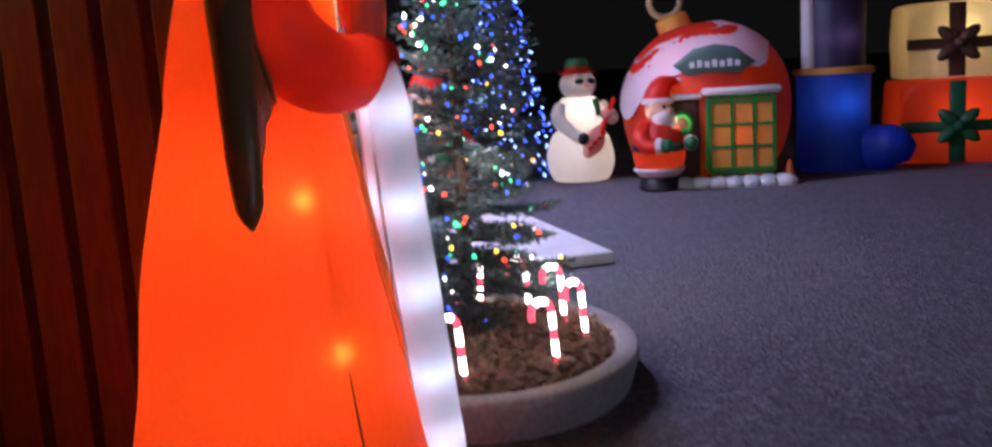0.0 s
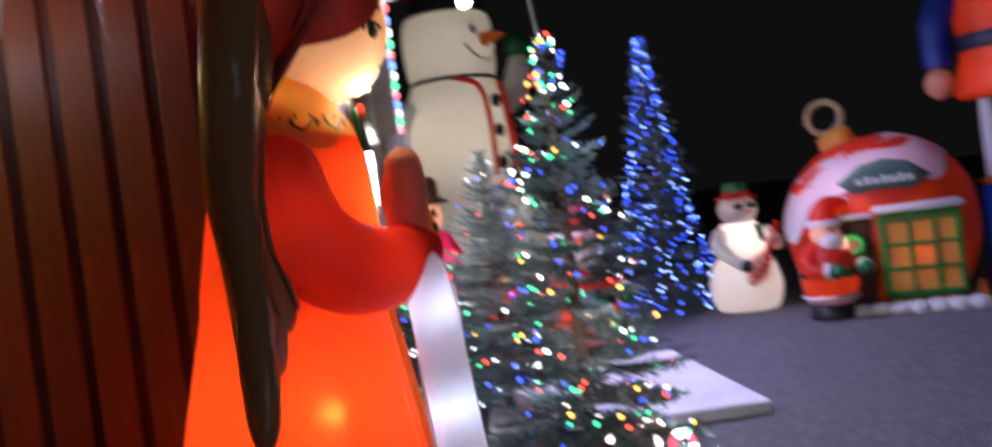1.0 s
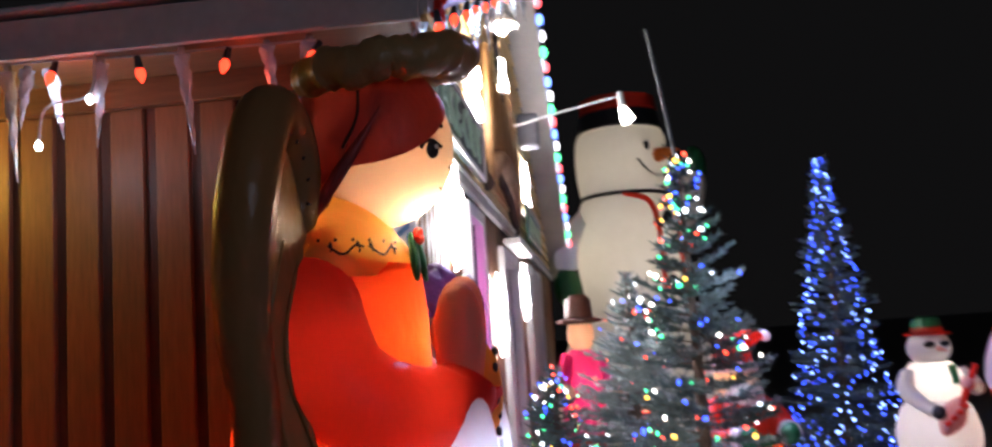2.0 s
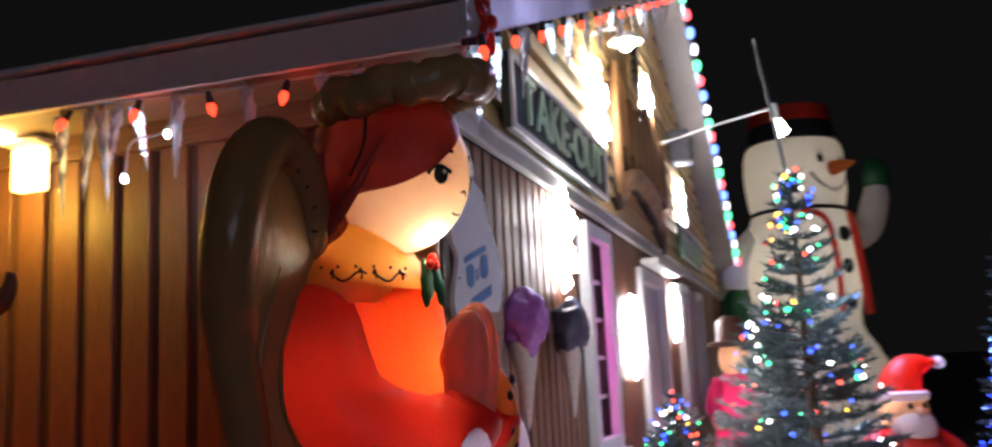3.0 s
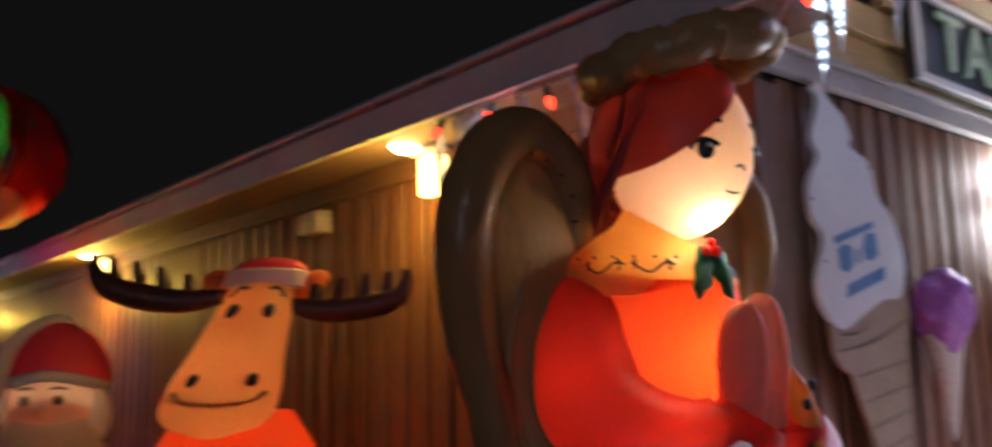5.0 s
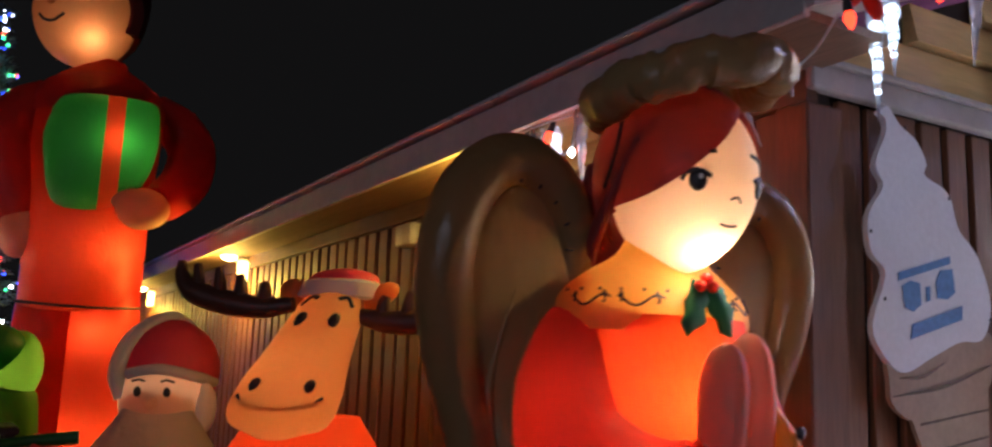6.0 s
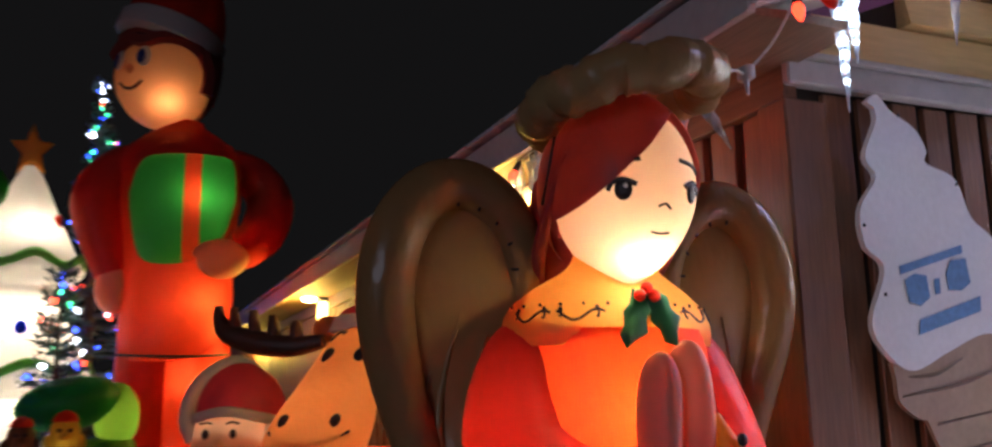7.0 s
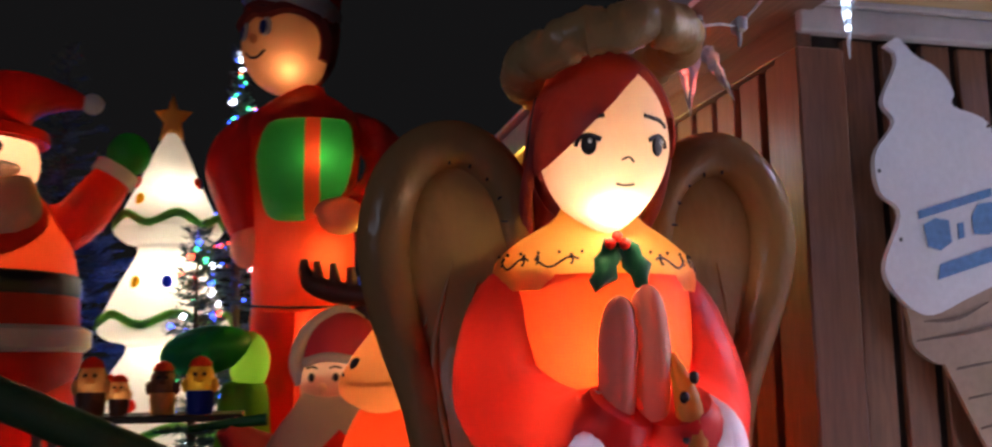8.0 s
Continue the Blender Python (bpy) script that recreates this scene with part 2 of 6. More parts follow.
class Ellipsoid:
    """A head: places points on its skin by yaw (to its left) and pitch (up), seen from its middle."""

    def __init__(self, c, r, turn=None):
        self.c, self.r, self.turn = Vector(c), r, turn or Matrix()

    def at(self, yaw, pitch, lift=0.0):
        y, p = radians(yaw), radians(pitch)
        d = Vector((math.cos(p) * math.cos(y), math.cos(p) * math.sin(y), math.sin(p)))
        n = Vector([a / b for a, b in zip(d, self.r)])
        s = 1 / n.length
        nn = Vector([a / (b * b) for a, b in zip(d, self.r)]).normalized()
        return self.c + self.turn @ (d * s + nn * lift), self.turn @ nn

    def spot(self, bm, yaw, pitch, w, h, mi, roll=0.0, lift=0.0, thick=0.006):
        p, n = self.at(yaw, pitch, lift)
        ball(bm, p, (w, h, thick), mi, facing((0, 0, 0), n, roll), 16, 8)

    def line(self, bm, pts, r, mi, n=12):
        tube(bm, [self.at(y, p)[0] for y, p in pts], r, mi, 6, n)

# ---- setting: ground, building ----
XF, YS = -0.03, 3.68          # front wall's face, side wall's face
YE, XB = 16.85, -17.0         # far end of the front, back of the building
RIDGE_Y, RIDGE_Z = 10.26, 5.62
EAVE_Y, EAVE_Z = 3.33, 2.795
SLOPE = (RIDGE_Z - EAVE_Z) / (RIDGE_Y - EAVE_Y)
OVER = 0.33

bm = B()
bmesh.ops.create_grid(bm, x_segments=40, y_segments=40, size=400)
tagged(part("ground", bm, ASPHALT), "rough grey asphalt yard strewn with grit", "ground", kind="structure")


def top_at(y):
    return EAVE_Z + SLOPE * (min(y, 2 * RIDGE_Y - y) - EAVE_Y) - 0.06


# front wall core with its openings, then boards on it
OPEN = [(6.42, 7.04, 1.27, 2.55), (8.5, 9.7, 0.1, 2.42), (11.15, 11.75, 1.2, 2.5), (12.6, 13.2, 1.2, 2.5)]
bm = B()
y = YS + 0.05
edges = sorted({YS + 0.05, YE, *[a for o in OPEN for a in o[:2]]})
for a, b in zip(edges, edges[1:]):
    hole = [o for o in OPEN if o[0] <= a + 1e-4 and o[1] >= b - 1e-4]
    if hole:
        box(bm, (XF - 0.16, a, 0), (XF - 0.03, b, hole[0][2]))
        box(bm, (XF - 0.16, a, hole[0][3]), (XF - 0.03, b, 2.7))
    else:
        box(bm, (XF - 0.16, a, 0), (XF - 0.03, b, 2.7))
gable = [(YS + 0.05, 2.7), (YE, 2.7), (YE, top_at(YE)), (RIDGE_Y, top_at(RIDGE_Y)), (YS + 0.05, top_at(YS))]
plate(bm, gable, 0.13, Matrix.Translation((XF - 0.16, 0, 0)) @ Matrix(((0, 0, 1, 0), (1, 0, 0, 0), (0, 1, 0, 0), (0, 0, 0, 1))))
wall_front = tagged(part("wall_front", bm, BACKING, smooth=False), "brown board wall with a cream clapboard gable above", "wall", kind="structure")

bm = B()
box(bm, (XB, YS + 0.03, 0), (XF - 0.17, YS + 0.16, 2.98))
wall_side = tagged(part("wall_side", bm, wood("recessed_boards", (0.1, 0.04, 0.02), "z", 0.6), smooth=False), "long wall of dark brown vertical boards", "wall", kind="structure")
bm = B()
box(bm, (XB - 0.15, YS + 0.03, 0), (XB, YE, 2.9))
box(bm, (XB, YE, 0), (XF - 0.17, YE + 0.15, 2.8))
tagged(part("wall_back", bm, BROWN, smooth=False), "plain brown back and far walls of the building", "wall", kind="structure")

# roof
bm = B()
for sgn in (1, -1):
    def Y(v, s=sgn):
        return v if s == 1 else 2 * RIDGE_Y - v
    prof = [(Y(EAVE_Y), EAVE_Z + 0.1), (Y(RIDGE_Y), RIDGE_Z + 0.1), (Y(RIDGE_Y), RIDGE_Z), (Y(EAVE_Y), EAVE_Z)]
    rings_mesh(bm, [[(x, a, b) for a, b in prof] for x in (XB - 0.3, XF + OVER - 0.03)], 0)
tagged(part("roof", bm, ROOFING, smooth=False), "low gable roof of dark asphalt shingles", "roof", kind="structure")
bm = B()
box(bm, (XB, EAVE_Y - 0.028, EAVE_Z - 0.045), (XF + OVER, EAVE_Y - 0.003, EAVE_Z + 0.09), bevel=0.003)
tagged(part("trim_eave", bm, FASCIA, smooth=False), "pale painted fascia board along the eave", "fascia", kind="structure")
bm = B()
box(bm, (XB, EAVE_Y - 0.06, EAVE_Z + 0.101), (XF + OVER + 0.02, EAVE_Y + 0.12, EAVE_Z + 0.122), bevel=0.004)
tagged(part("trim_drip_edge", bm, METAL_W, smooth=False), "pale metal drip edge on the eave", "trim", kind="structure")
for nm, sgn in (("trim_rake_near", 1), ("trim_rake_far", -1)):
    bm = B()
    prof = [(EAVE_Y - 0.02, EAVE_Z - 0.03), (EAVE_Y - 0.02, EAVE_Z + 0.11), (RIDGE_Y - 0.001, RIDGE_Z + 0.11), (RIDGE_Y - 0.001, RIDGE_Z - 0.03)]
    if sgn < 0:
        prof = [(2 * RIDGE_Y - a, b) for a, b in prof]
    rings_mesh(bm, [[(x, a, b) for a, b in prof] for x in (XF + OVER + 0.002, XF + OVER + 0.028)], 0)
    tagged(part(nm, bm, FASCIA, smooth=False), "pale painted rake board on the gable", "fascia", kind="structure")
bm = B()
box(bm, (XB, EAVE_Y, EAVE_Z - 0.03), (XF + OVER - 0.04, YS + 0.02, EAVE_Z - 0.005))
tagged(part("soffit_side", bm, SOFFIT, smooth=False), "brown boarded soffit under the eave", "soffit", kind="structure")
for nm, sgn in (("soffit_near", 1), ("soffit_far", -1)):
    bm = B()
    prof = [(EAVE_Y, EAVE_Z - 0.025), (RIDGE_Y - 0.002, RIDGE_Z - 0.03), (RIDGE_Y - 0.002, RIDGE_Z - 0.006), (EAVE_Y, EAVE_Z - 0.001)]
    if sgn < 0:
        prof = [(2 * RIDGE_Y - a, b) for a, b in prof]
    rings_mesh(bm, [[(x, a, b) for a, b in prof] for x in (XF + 0.001, XF + OVER)], 0)
    tagged(part(nm, bm, TRIM, smooth=False), "painted board soffit under the gable overhang", "soffit", kind="structure")
bm = B()
box(bm, (XB, YS - 0.022, 2.66), (XF + 0.02, YS + 0.03, EAVE_Z - 0.031), bevel=0.004)
tagged(part("trim_frieze", bm, DARKWOOD, smooth=False), "dark brown frieze board under the eave", "trim", kind="structure")
bm = B()
box(bm, (XF + 0.002, YS - 0.02, 2.70), (XF + 0.045, YE, 2.78), bevel=0.006)
box(bm, (XF + 0.002, YS - 0.02, 2.781), (XF + 0.06, YE, 2.80), bevel=0.003)
tagged(part("trim_belt", bm, TRIM, smooth=False), "weathered white belt board across the front", "trim", kind="structure")
bm = B()
box(bm, (XF - 0.1, YS - 0.03, 0), (XF + 0.03, YS + 0.13, 2.659), bevel=0.006)
tagged(part("trim_corner", bm, BROWN, smooth=False), "brown corner board of the building", "trim", kind="structure")

# windows and door in the front
PANE_FRAME = surface("white_window_paint", (0.72, 0.7, 0.7), 0.4, grain=0.06, dirt=0.15)


def window(name, y0, y1, z0, z1, lit, curtain):
    w = tagged(new(name), "white casement window " + ("lit pink from inside" if lit else "with a pale blind"), "window", kind="structure")
    bm = B()
    t = 0.09
    for a in ((y0 - t, y0, z0 - t, z1 + t), (y1, y1 + t, z0 - t, z1 + t), (y0, y1, z0 - t, z0), (y0, y1, z1, z1 + t)):
        box(bm, (XF - 0.02, a[0], a[2]), (XF + 0.05, a[1], a[3]), bevel=0.004)
    part("window_frame", bm, PANE_FRAME, w, smooth=False)
    bm = B()
    box(bm, (XF - 0.02, y0 - 0.12, z0 - t - 0.04), (XF + 0.1, y1 + 0.12, z0 - t - 0.001), bevel=0.006)
    part("window_sill", bm, PANE_FRAME, w, smooth=False)
    bm = B()
    for k in range(1, 5):
        z = z0 + (z1 - z0) * k / 5
        box(bm, (XF - 0.06, y0, z - 0.012), (XF - 0.035, y1, z + 0.012))
    box(bm, (XF - 0.062, (y0 + y1) / 2 - 0.012, z0), (XF - 0.033, (y0 + y1) / 2 + 0.012, z1))
    part("muntin", bm, PANE_FRAME, w, smooth=False)
    bm = B()
    box(bm, (XF - 0.07, y0, z0), (XF - 0.066, y1, z1))
    p = part("pane", bm, GLASS, w, smooth=False)
    p.visible_shadow = False
    bm = B()
    n = 30
    cols = [[bm.verts.new((XF - 0.105 + 0.008 * math.sin(k * 1.7), y0 + 0.002 + (y1 - y0 - 0.004) * k / n, z)) for z in (z0 + 0.002, z1 - 0.002)] for k in range(n + 1)]
    for p, q in zip(cols, cols[1:]):
        bm.faces.new((p[0], q[0], q[1], p[1]))
    part("curtain", bm, curtain, w)
    return w


PINK_CURTAIN = fabric("pink_curtain", (0.8, 0.35, 0.7), (0.9, 0.35, 0.75), 0.6)
BLIND = surface("pale_blind", (0.7, 0.66, 0.6), 0.7, grain=0.08)
window("window_1", *OPEN[0], True, PINK_CURTAIN)
window("window_2", *OPEN[2], False, BLIND)
window("window_3", *OPEN[3], False, BLIND)
lamp("pink_room_lamp", "POINT", (XF - 0.6, 6.75, 1.9), 130, (1.0, 0.35, 0.85), 0.1)

door = tagged(new("door_1"), "white entrance door with a glazed upper half, closed", "door", kind="structure")
y0, y1, z0, z1 = OPEN[1]
bm = B()
for a in ((y0 - 0.11, y0, z0, z1 + 0.11), (y1, y1 + 0.11, z0, z1 + 0.11), (y0, y1, z1, z1 + 0.11)):
    box(bm, (XF - 0.05, a[0], a[2]), (XF + 0.05, a[1], a[3]), bevel=0.004)
part("door_frame", bm, PANE_FRAME, door, smooth=False)
bm = B()
box(bm, (XF - 0.08, y0 + 0.002, z0 + 0.01), (XF - 0.035, y1 - 0.002, z1 - 0.002))
for zz in (0.3, 1.25):
    box(bm, (XF - 0.034, y0 + 0.18, zz), (XF - 0.02, y1 - 0.18, zz + 0.75), bevel=0.006)
leaf = part("door_leaf", bm, PANE_FRAME, door, smooth=False)
bm = B()
tube(bm, [(XF - 0.035, y0 + 0.1, 1.1), (XF + 0.02, y0 + 0.1, 1.1), (XF + 0.02, y0 + 0.22, 1.1)], 0.012)
part("door_handle", bm, METAL_W, door, "metal lever handle")
bm = B()
box(bm, (XF + 0.051, y0 - 0.15, z1 + 0.12), (XF + 0.2, y1 + 0.15, z1 + 0.17), bevel=0.006)
tagged(part("door_canopy", bm, FASCIA, smooth=False), "shallow pale canopy board over the entrance door", "canopy", kind="structure")

# concrete step at the entrance
bm = B()
box(bm, (XF + 0.05, 6.75, 0.0), (2.8, 9.4, 0.1), bevel=0.012)
tagged(part("porch_slab", bm, surface("pale_slab", (0.6, 0.6, 0.6), 0.75, grain=0.12, scale=5, relief=0.4, dirt=0.3), smooth=False),
       "pale concrete slab before the entrance", "slab", kind="structure")

# ---- inflatables ----
N_RED = fabric("red_nylon", (0.62, 0.045, 0.025), (0.95, 0.09, 0.02), 0.55)
N_ORANGE = fabric("orange_red_nylon", (0.72, 0.06, 0.02), (1.0, 0.105, 0.018), 0.6)
N_SLEEVE = fabric("sleeve_red_nylon", (0.6, 0.035, 0.03), (0.9, 0.06, 0.03), 0.4)
N_WHITE = fabric("white_nylon", (0.75, 0.75, 0.76), (0.9, 0.86, 0.8), 0.5)
N_SKIN = fabric("peach_nylon", (0.76, 0.54, 0.4), (1.0, 0.68, 0.46), 0.55, wrinkle=0.25)
N_HAND = fabric("hand_nylon", (0.78, 0.42, 0.3), (1.0, 0.42, 0.22), 0.45, wrinkle=0.3)
N_HAIR = fabric("auburn_nylon", (0.3, 0.05, 0.045), (0.4, 0.045, 0.03), 0.35)
N_GOLD = fabric("gold_nylon", (0.75, 0.42, 0.1), (1.0, 0.5, 0.08), 0.55)
N_WING = fabric("bronze_nylon", (0.33, 0.19, 0.075), (0.48, 0.18, 0.05), 0.3, rough=0.27, wrinkle=0.9, fold=0.9)
N_WINGIN = fabric("bronze_inner_nylon", (0.42, 0.25, 0.1), (0.5, 0.19, 0.05), 0.3, rough=0.3, wrinkle=0.9, fold=0.8)
N_HALO = fabric("olive_gold_nylon", (0.4, 0.29, 0.13), (0.6, 0.28, 0.08), 0.4, rough=0.3, wrinkle=1.0, fold=1.2)
N_DARK = surface("printed_dark_brown", (0.02, 0.009, 0.006), 0.5)
N_BLACK = fabric("black_nylon", (0.012, 0.012, 0.014), (0.02, 0.02, 0.02), 0.1)
N_GREEN = fabric("green_nylon", (0.03, 0.24, 0.06), (0.05, 0.55, 0.08), 0.5)
N_LEAF = fabric("dark_green_nylon", (0.015, 0.11, 0.04), (0.02, 0.2, 0.05), 0.2)
N_BLUE = fabric("blue_nylon", (0.02, 0.06, 0.42), (0.01, 0.06, 0.75), 0.5)
N_NAVY = fabric("navy_nylon", (0.02, 0.02, 0.06), (0.03, 0.02, 0.09), 0.3)
N_TAN = fabric("tan_nylon", (0.6, 0.33, 0.14), (1.0, 0.55, 0.2), 0.55)
N_BROWN = fabric("brown_nylon", (0.1, 0.04, 0.025), (0.2, 0.06, 0.03), 0.25)
N_BEARD = fabric("grey_beige_nylon", (0.58, 0.48, 0.4), (0.6, 0.42, 0.28), 0.35)
N_CREAM = fabric("cream_nylon", (0.7, 0.62, 0.4), (0.9, 0.75, 0.4), 0.55)
N_PINK = fabric("pink_red_nylon", (0.7, 0.08, 0.12), (0.9, 0.1, 0.12), 0.4)
N_YELLOW = fabric("yellow_nylon", (0.75, 0.5, 0.06), (1.0, 0.65, 0.05), 0.5)


def angel():
    bm = B()
    R, SL, SK, HR, GO, WI, WN, HA, WH, DK, LF, RD, HD = range(13)
    mats = [N_ORANGE, N_SLEEVE, N_SKIN, N_HAIR, N_GOLD, N_WING, N_WINGIN, N_HALO, N_WHITE, N_DARK, N_LEAF, N_RED, N_HAND]
    # robe: a cone that narrows to the waist, a fuller chest
    lathe(bm, [(0.0, 0.54, 0.52, -0.06), (0.05, 0.555, 0.53, -0.06), (0.6, 0.43, 0.43, -0.06), (1.0, 0.36, 0.37, -0.075), (1.42, 0.275, 0.28, -0.06),
               (1.5, 0.255, 0.265, -0.06), (1.58, 0.26, 0.26, -0.045), (1.8, 0.235, 0.25, -0.02), (1.95, 0.2, 0.235, 0.0)], R, seg=48, n=40, ends=False)
    # collar over the shoulders, and the neck
    lathe(bm, [(1.915, 0.196, 0.262, -0.012), (1.955, 0.197, 0.266, -0.01), (2.0, 0.178, 0.252, -0.008), (2.05, 0.135, 0.195, 0.0), (2.1, 0.097, 0.112, 0.02), (2.15, 0.085, 0.088, 0.035)], GO, seg=48, n=22, ends=False)
    # robe's side seams and gold border on the open front edge
    for a in (-62, -20):
        pts = []
        for z in (0.1, 0.5, 0.9, 1.35):
            r = 0.55 - 0.2 * z
            pts.append((-0.06 + r * math.cos(radians(a)), r * math.sin(radians(a)), z))
        tube(bm, pts, 0.003, DK if a == -62 else GO, 6, 14)
    # gold front border
    pts = [(0.475, -0.03, 0.02), (0.37, -0.03, 0.6), (0.29, -0.02, 1.0), (0.215, 0.0, 1.45)]
    tube(bm, pts, [0.03, 0.028, 0.024, 0.02], GO, 8, 16, flat=0.5)
    # scroll print on the collar
    def col(a, z, lift=0.003):
        k = (z - 1.955) / 0.045
        rx, ry, cx = 0.197 - 0.019 * k, 0.266 - 0.014 * k, -0.01
        return (cx + (rx + lift) * math.cos(radians(a)), (ry + lift) * math.sin(radians(a)), z)
    for s in (-1, 1):
        for a0 in (22, 52):
            pts = [col(s * (a0 + 26 * k / 9), 1.98 + 0.012 * math.sin(k * 0.75 + 0.5)) for k in range(10)]
            tube(bm, pts, 0.003, DK, 5, 24)
            for q, rad in ((4, 0.013), (24, 0.011)):
                tube(bm, [col(s * (a0 + q + 60 * rad * math.cos(w * 0.9)), 1.987 + rad * math.sin(w * 0.9)) for w in range(7)], 0.0028, DK, 5, 14)
        for q in range(6):
            ball(bm, col(s * (20 + 13 * q), 2.005), 0.004, DK, seg=8, rings=6)
    # holly at the throat
    for s in (-1, 1):
        outline = [(0.0, -0.012), (0.0, 0.012), (0.025, 0.026), (0.05, 0.022), (0.075, 0.03), (0.1, 0.014), (0.125, 0.004), (0.105, -0.012), (0.08, -0.009), (0.055, -0.016), (0.03, -0.01)]
        m = Matrix.Translation((0.19, s * 0.01 - 0.015, 2.028)) @ Matrix.Rotation(radians(90), 4, "Y") @ Matrix.Rotation(radians(s * 24), 4, "Z") @ Matrix.Rotation(radians(-8), 4, "Y")
        pillow(bm, [(a * 1.1, b * 1.55) for a, b in outline], 0.012, m, LF, 3)
    for a, b in ((0, 0.005), (-0.018, -0.012), (0.018, -0.012)):
        ball(bm, (0.205, a - 0.015, 2.03 + b), 0.014, RD, seg=10, rings=8)
    # head, face, hair
    face = Ellipsoid((0.115, -0.012, 2.265), (0.198, 0.155, 0.213))
    head = ball(bm, face.c, face.r, SK, seg=40, rings=28)
    for v in head:
        if v.co.z < 2.265:
            v.co.y = -0.012 + (v.co.y + 0.012) * (1 - 0.3 * ((2.265 - v.co.z) / 0.213) ** 2)
    back = {f for v in head for f in v.link_faces if f.calc_center_median().x < (f.calc_center_median().z - 2.16) * 0.7 and f.calc_center_median().z > 2.14}
    bmesh.ops.delete(bm, geom=list(back), context="FACES")
    for s in (-1, 1):
        face.spot(bm, s * 26 - 4, -9, 0.02, 0.024, DK)
        face.spot(bm, s * 26 - 2, -6.5, 0.005, 0.006, WH, lift=0.005)
        face.line(bm, [(s * 37 - 4, -9), (s * 33 - 4, -3.5), (s * 26 - 4, -2), (s * 17 - 4, -6)], 0.0055, DK)
        face.line(bm, [(s * 38 - 4, 7), (s * 30 - 4, 10), (s * 22 - 4, 10.5), (s * 14 - 4, 11)], 0.005, DK)
    face.line(bm, [(2, -21), (-2, -18), (-7, -20)], 0.003, DK)
    face.line(bm, [(5, -36), (-3, -37), (-10, -36)], 0.003, DK)
    hair = []
    seg, rg = 96, 66
    c, r = Vector((0.09, -0.012, 2.285)), (0.222, 0.182, 0.232)
    grid = []
    for i in range(rg + 1):
        th = math.pi * i / rg
        row = []
        for k in range(seg):
            ph = 2 * math.pi * k / seg
            row.append(c + Vector((r[0] * math.sin(th) * math.cos(ph), r[1] * math.sin(th) * math.sin(ph), r[2] * math.cos(th))))
        grid.append(row)
    def open_face(p):
        v, z = p.y, p.z
        part_line = 2.45 - (2.0 if v > 0.06 else 1.05) * abs(v - 0.06)
        return p.x > -0.02 + (z - 2.1) * 0.72 and z < part_line
    vs = {}
    for i in range(rg):
        for k in range(seg):
            q = [(i, k), (i, (k + 1) % seg), (i + 1, (k + 1) % seg), (i + 1, k)]
            mid = sum((grid[a][b] for a, b in q), Vector()) / 4
            if open_face(mid):
                continue
            f = []
            for key in q:
                if key not in vs:
                    vs[key] = bm.verts.new(grid[key[0]][key[1]])
                f.append(vs[key])
            bm.faces.new(f).material_index = HR
    rim = [(v, [e.other_vert(v) for e in v.link_edges if len(e.link_faces) == 1]) for v in vs.values() if any(len(e.link_faces) == 1 for e in v.link_edges)]
    for _ in range(14):
        for v, near in rim:
            if len(near) == 2:
                v.co = v.co * 0.5 + (near[0].co + near[1].co) * 0.25
    lathe(bm, [(1.99, 0.02, 0.05, -0.12), (2.03, 0.06, 0.13, -0.1), (2.12, 0.085, 0.162, -0.08), (2.22, 0.1, 0.175, -0.06), (2.32, 0.11, 0.165, -0.03)], HR, seg=32, n=16)
    for s in (-1, 1):
        tube(bm, [(0.16, s * 0.165 - 0.012, 2.34), (0.08, s * 0.178 - 0.012, 2.22), (0.0, s * 0.168 - 0.012, 2.12), (-0.07, s * 0.13 - 0.012, 2.04)], [0.006, 0.014, 0.018, 0.01], HR, 8, 14)
    tube(bm, [(0.1, -0.172, 2.42), (0.1, -0.192, 2.32), (0.06, -0.194, 2.24)], 0.004, DK, 5, 10)
    # halo: a plump ring, tilted back and to one side
    rot = Matrix.Rotation(radians(-5), 3, "Y") @ Matrix.Rotation(radians(11), 3, "X")
    pts = [Vector((0.145, -0.02, 2.486)) + rot @ Vector((0.2 * math.cos(a), 0.2 * math.sin(a), 0.006 * math.sin(8 * a))) for a in [2 * math.pi * k / 90 for k in range(90)]]
    tube(bm, pts, [0.054 + 0.004 * math.sin(k * 1.3) + 0.003 * math.sin(k * 2.9) for k in range(90)], HA, 14, wrap=True)
    # wings
    for s in (-1, 1):
        out = [(0.2, 1.93), (0.195, 2.12), (0.235, 2.23), (0.325, 2.295), (0.42, 2.285), (0.5, 2.2), (0.533, 2.07), (0.52, 1.94), (0.48, 1.8), (0.43, 1.65), (0.405, 1.5), (0.415, 1.34), (0.44, 1.23), (0.455, 1.175)]

        def bend(z):
            return -0.1 + 0.05 * min(1, max(0, (z - 1.8) / 0.35))
        rim = [(bend(z), s * v, z) for v, z in out]
        tube(bm, rim, [0.034, 0.05, 0.058, 0.062, 0.065, 0.067, 0.067, 0.065, 0.06, 0.055, 0.052, 0.047, 0.036, 0.008], WI, 16, 64)
        # puffed inner panel with a scalloped lower edge, drawn forward towards the body
        inner = [tuple(q) for q in smooth_path(out[:12] + [(0.38, 1.34), (0.33, 1.36), (0.35, 1.44), (0.29, 1.46), (0.29, 1.57), (0.24, 1.6), (0.23, 1.75), (0.2, 1.9)], 60)]
        m = Matrix(((0, 0, 1, 0), (s, 0, 0, 0), (0, 1, 0, 0), (0, 0, 0, 1)))
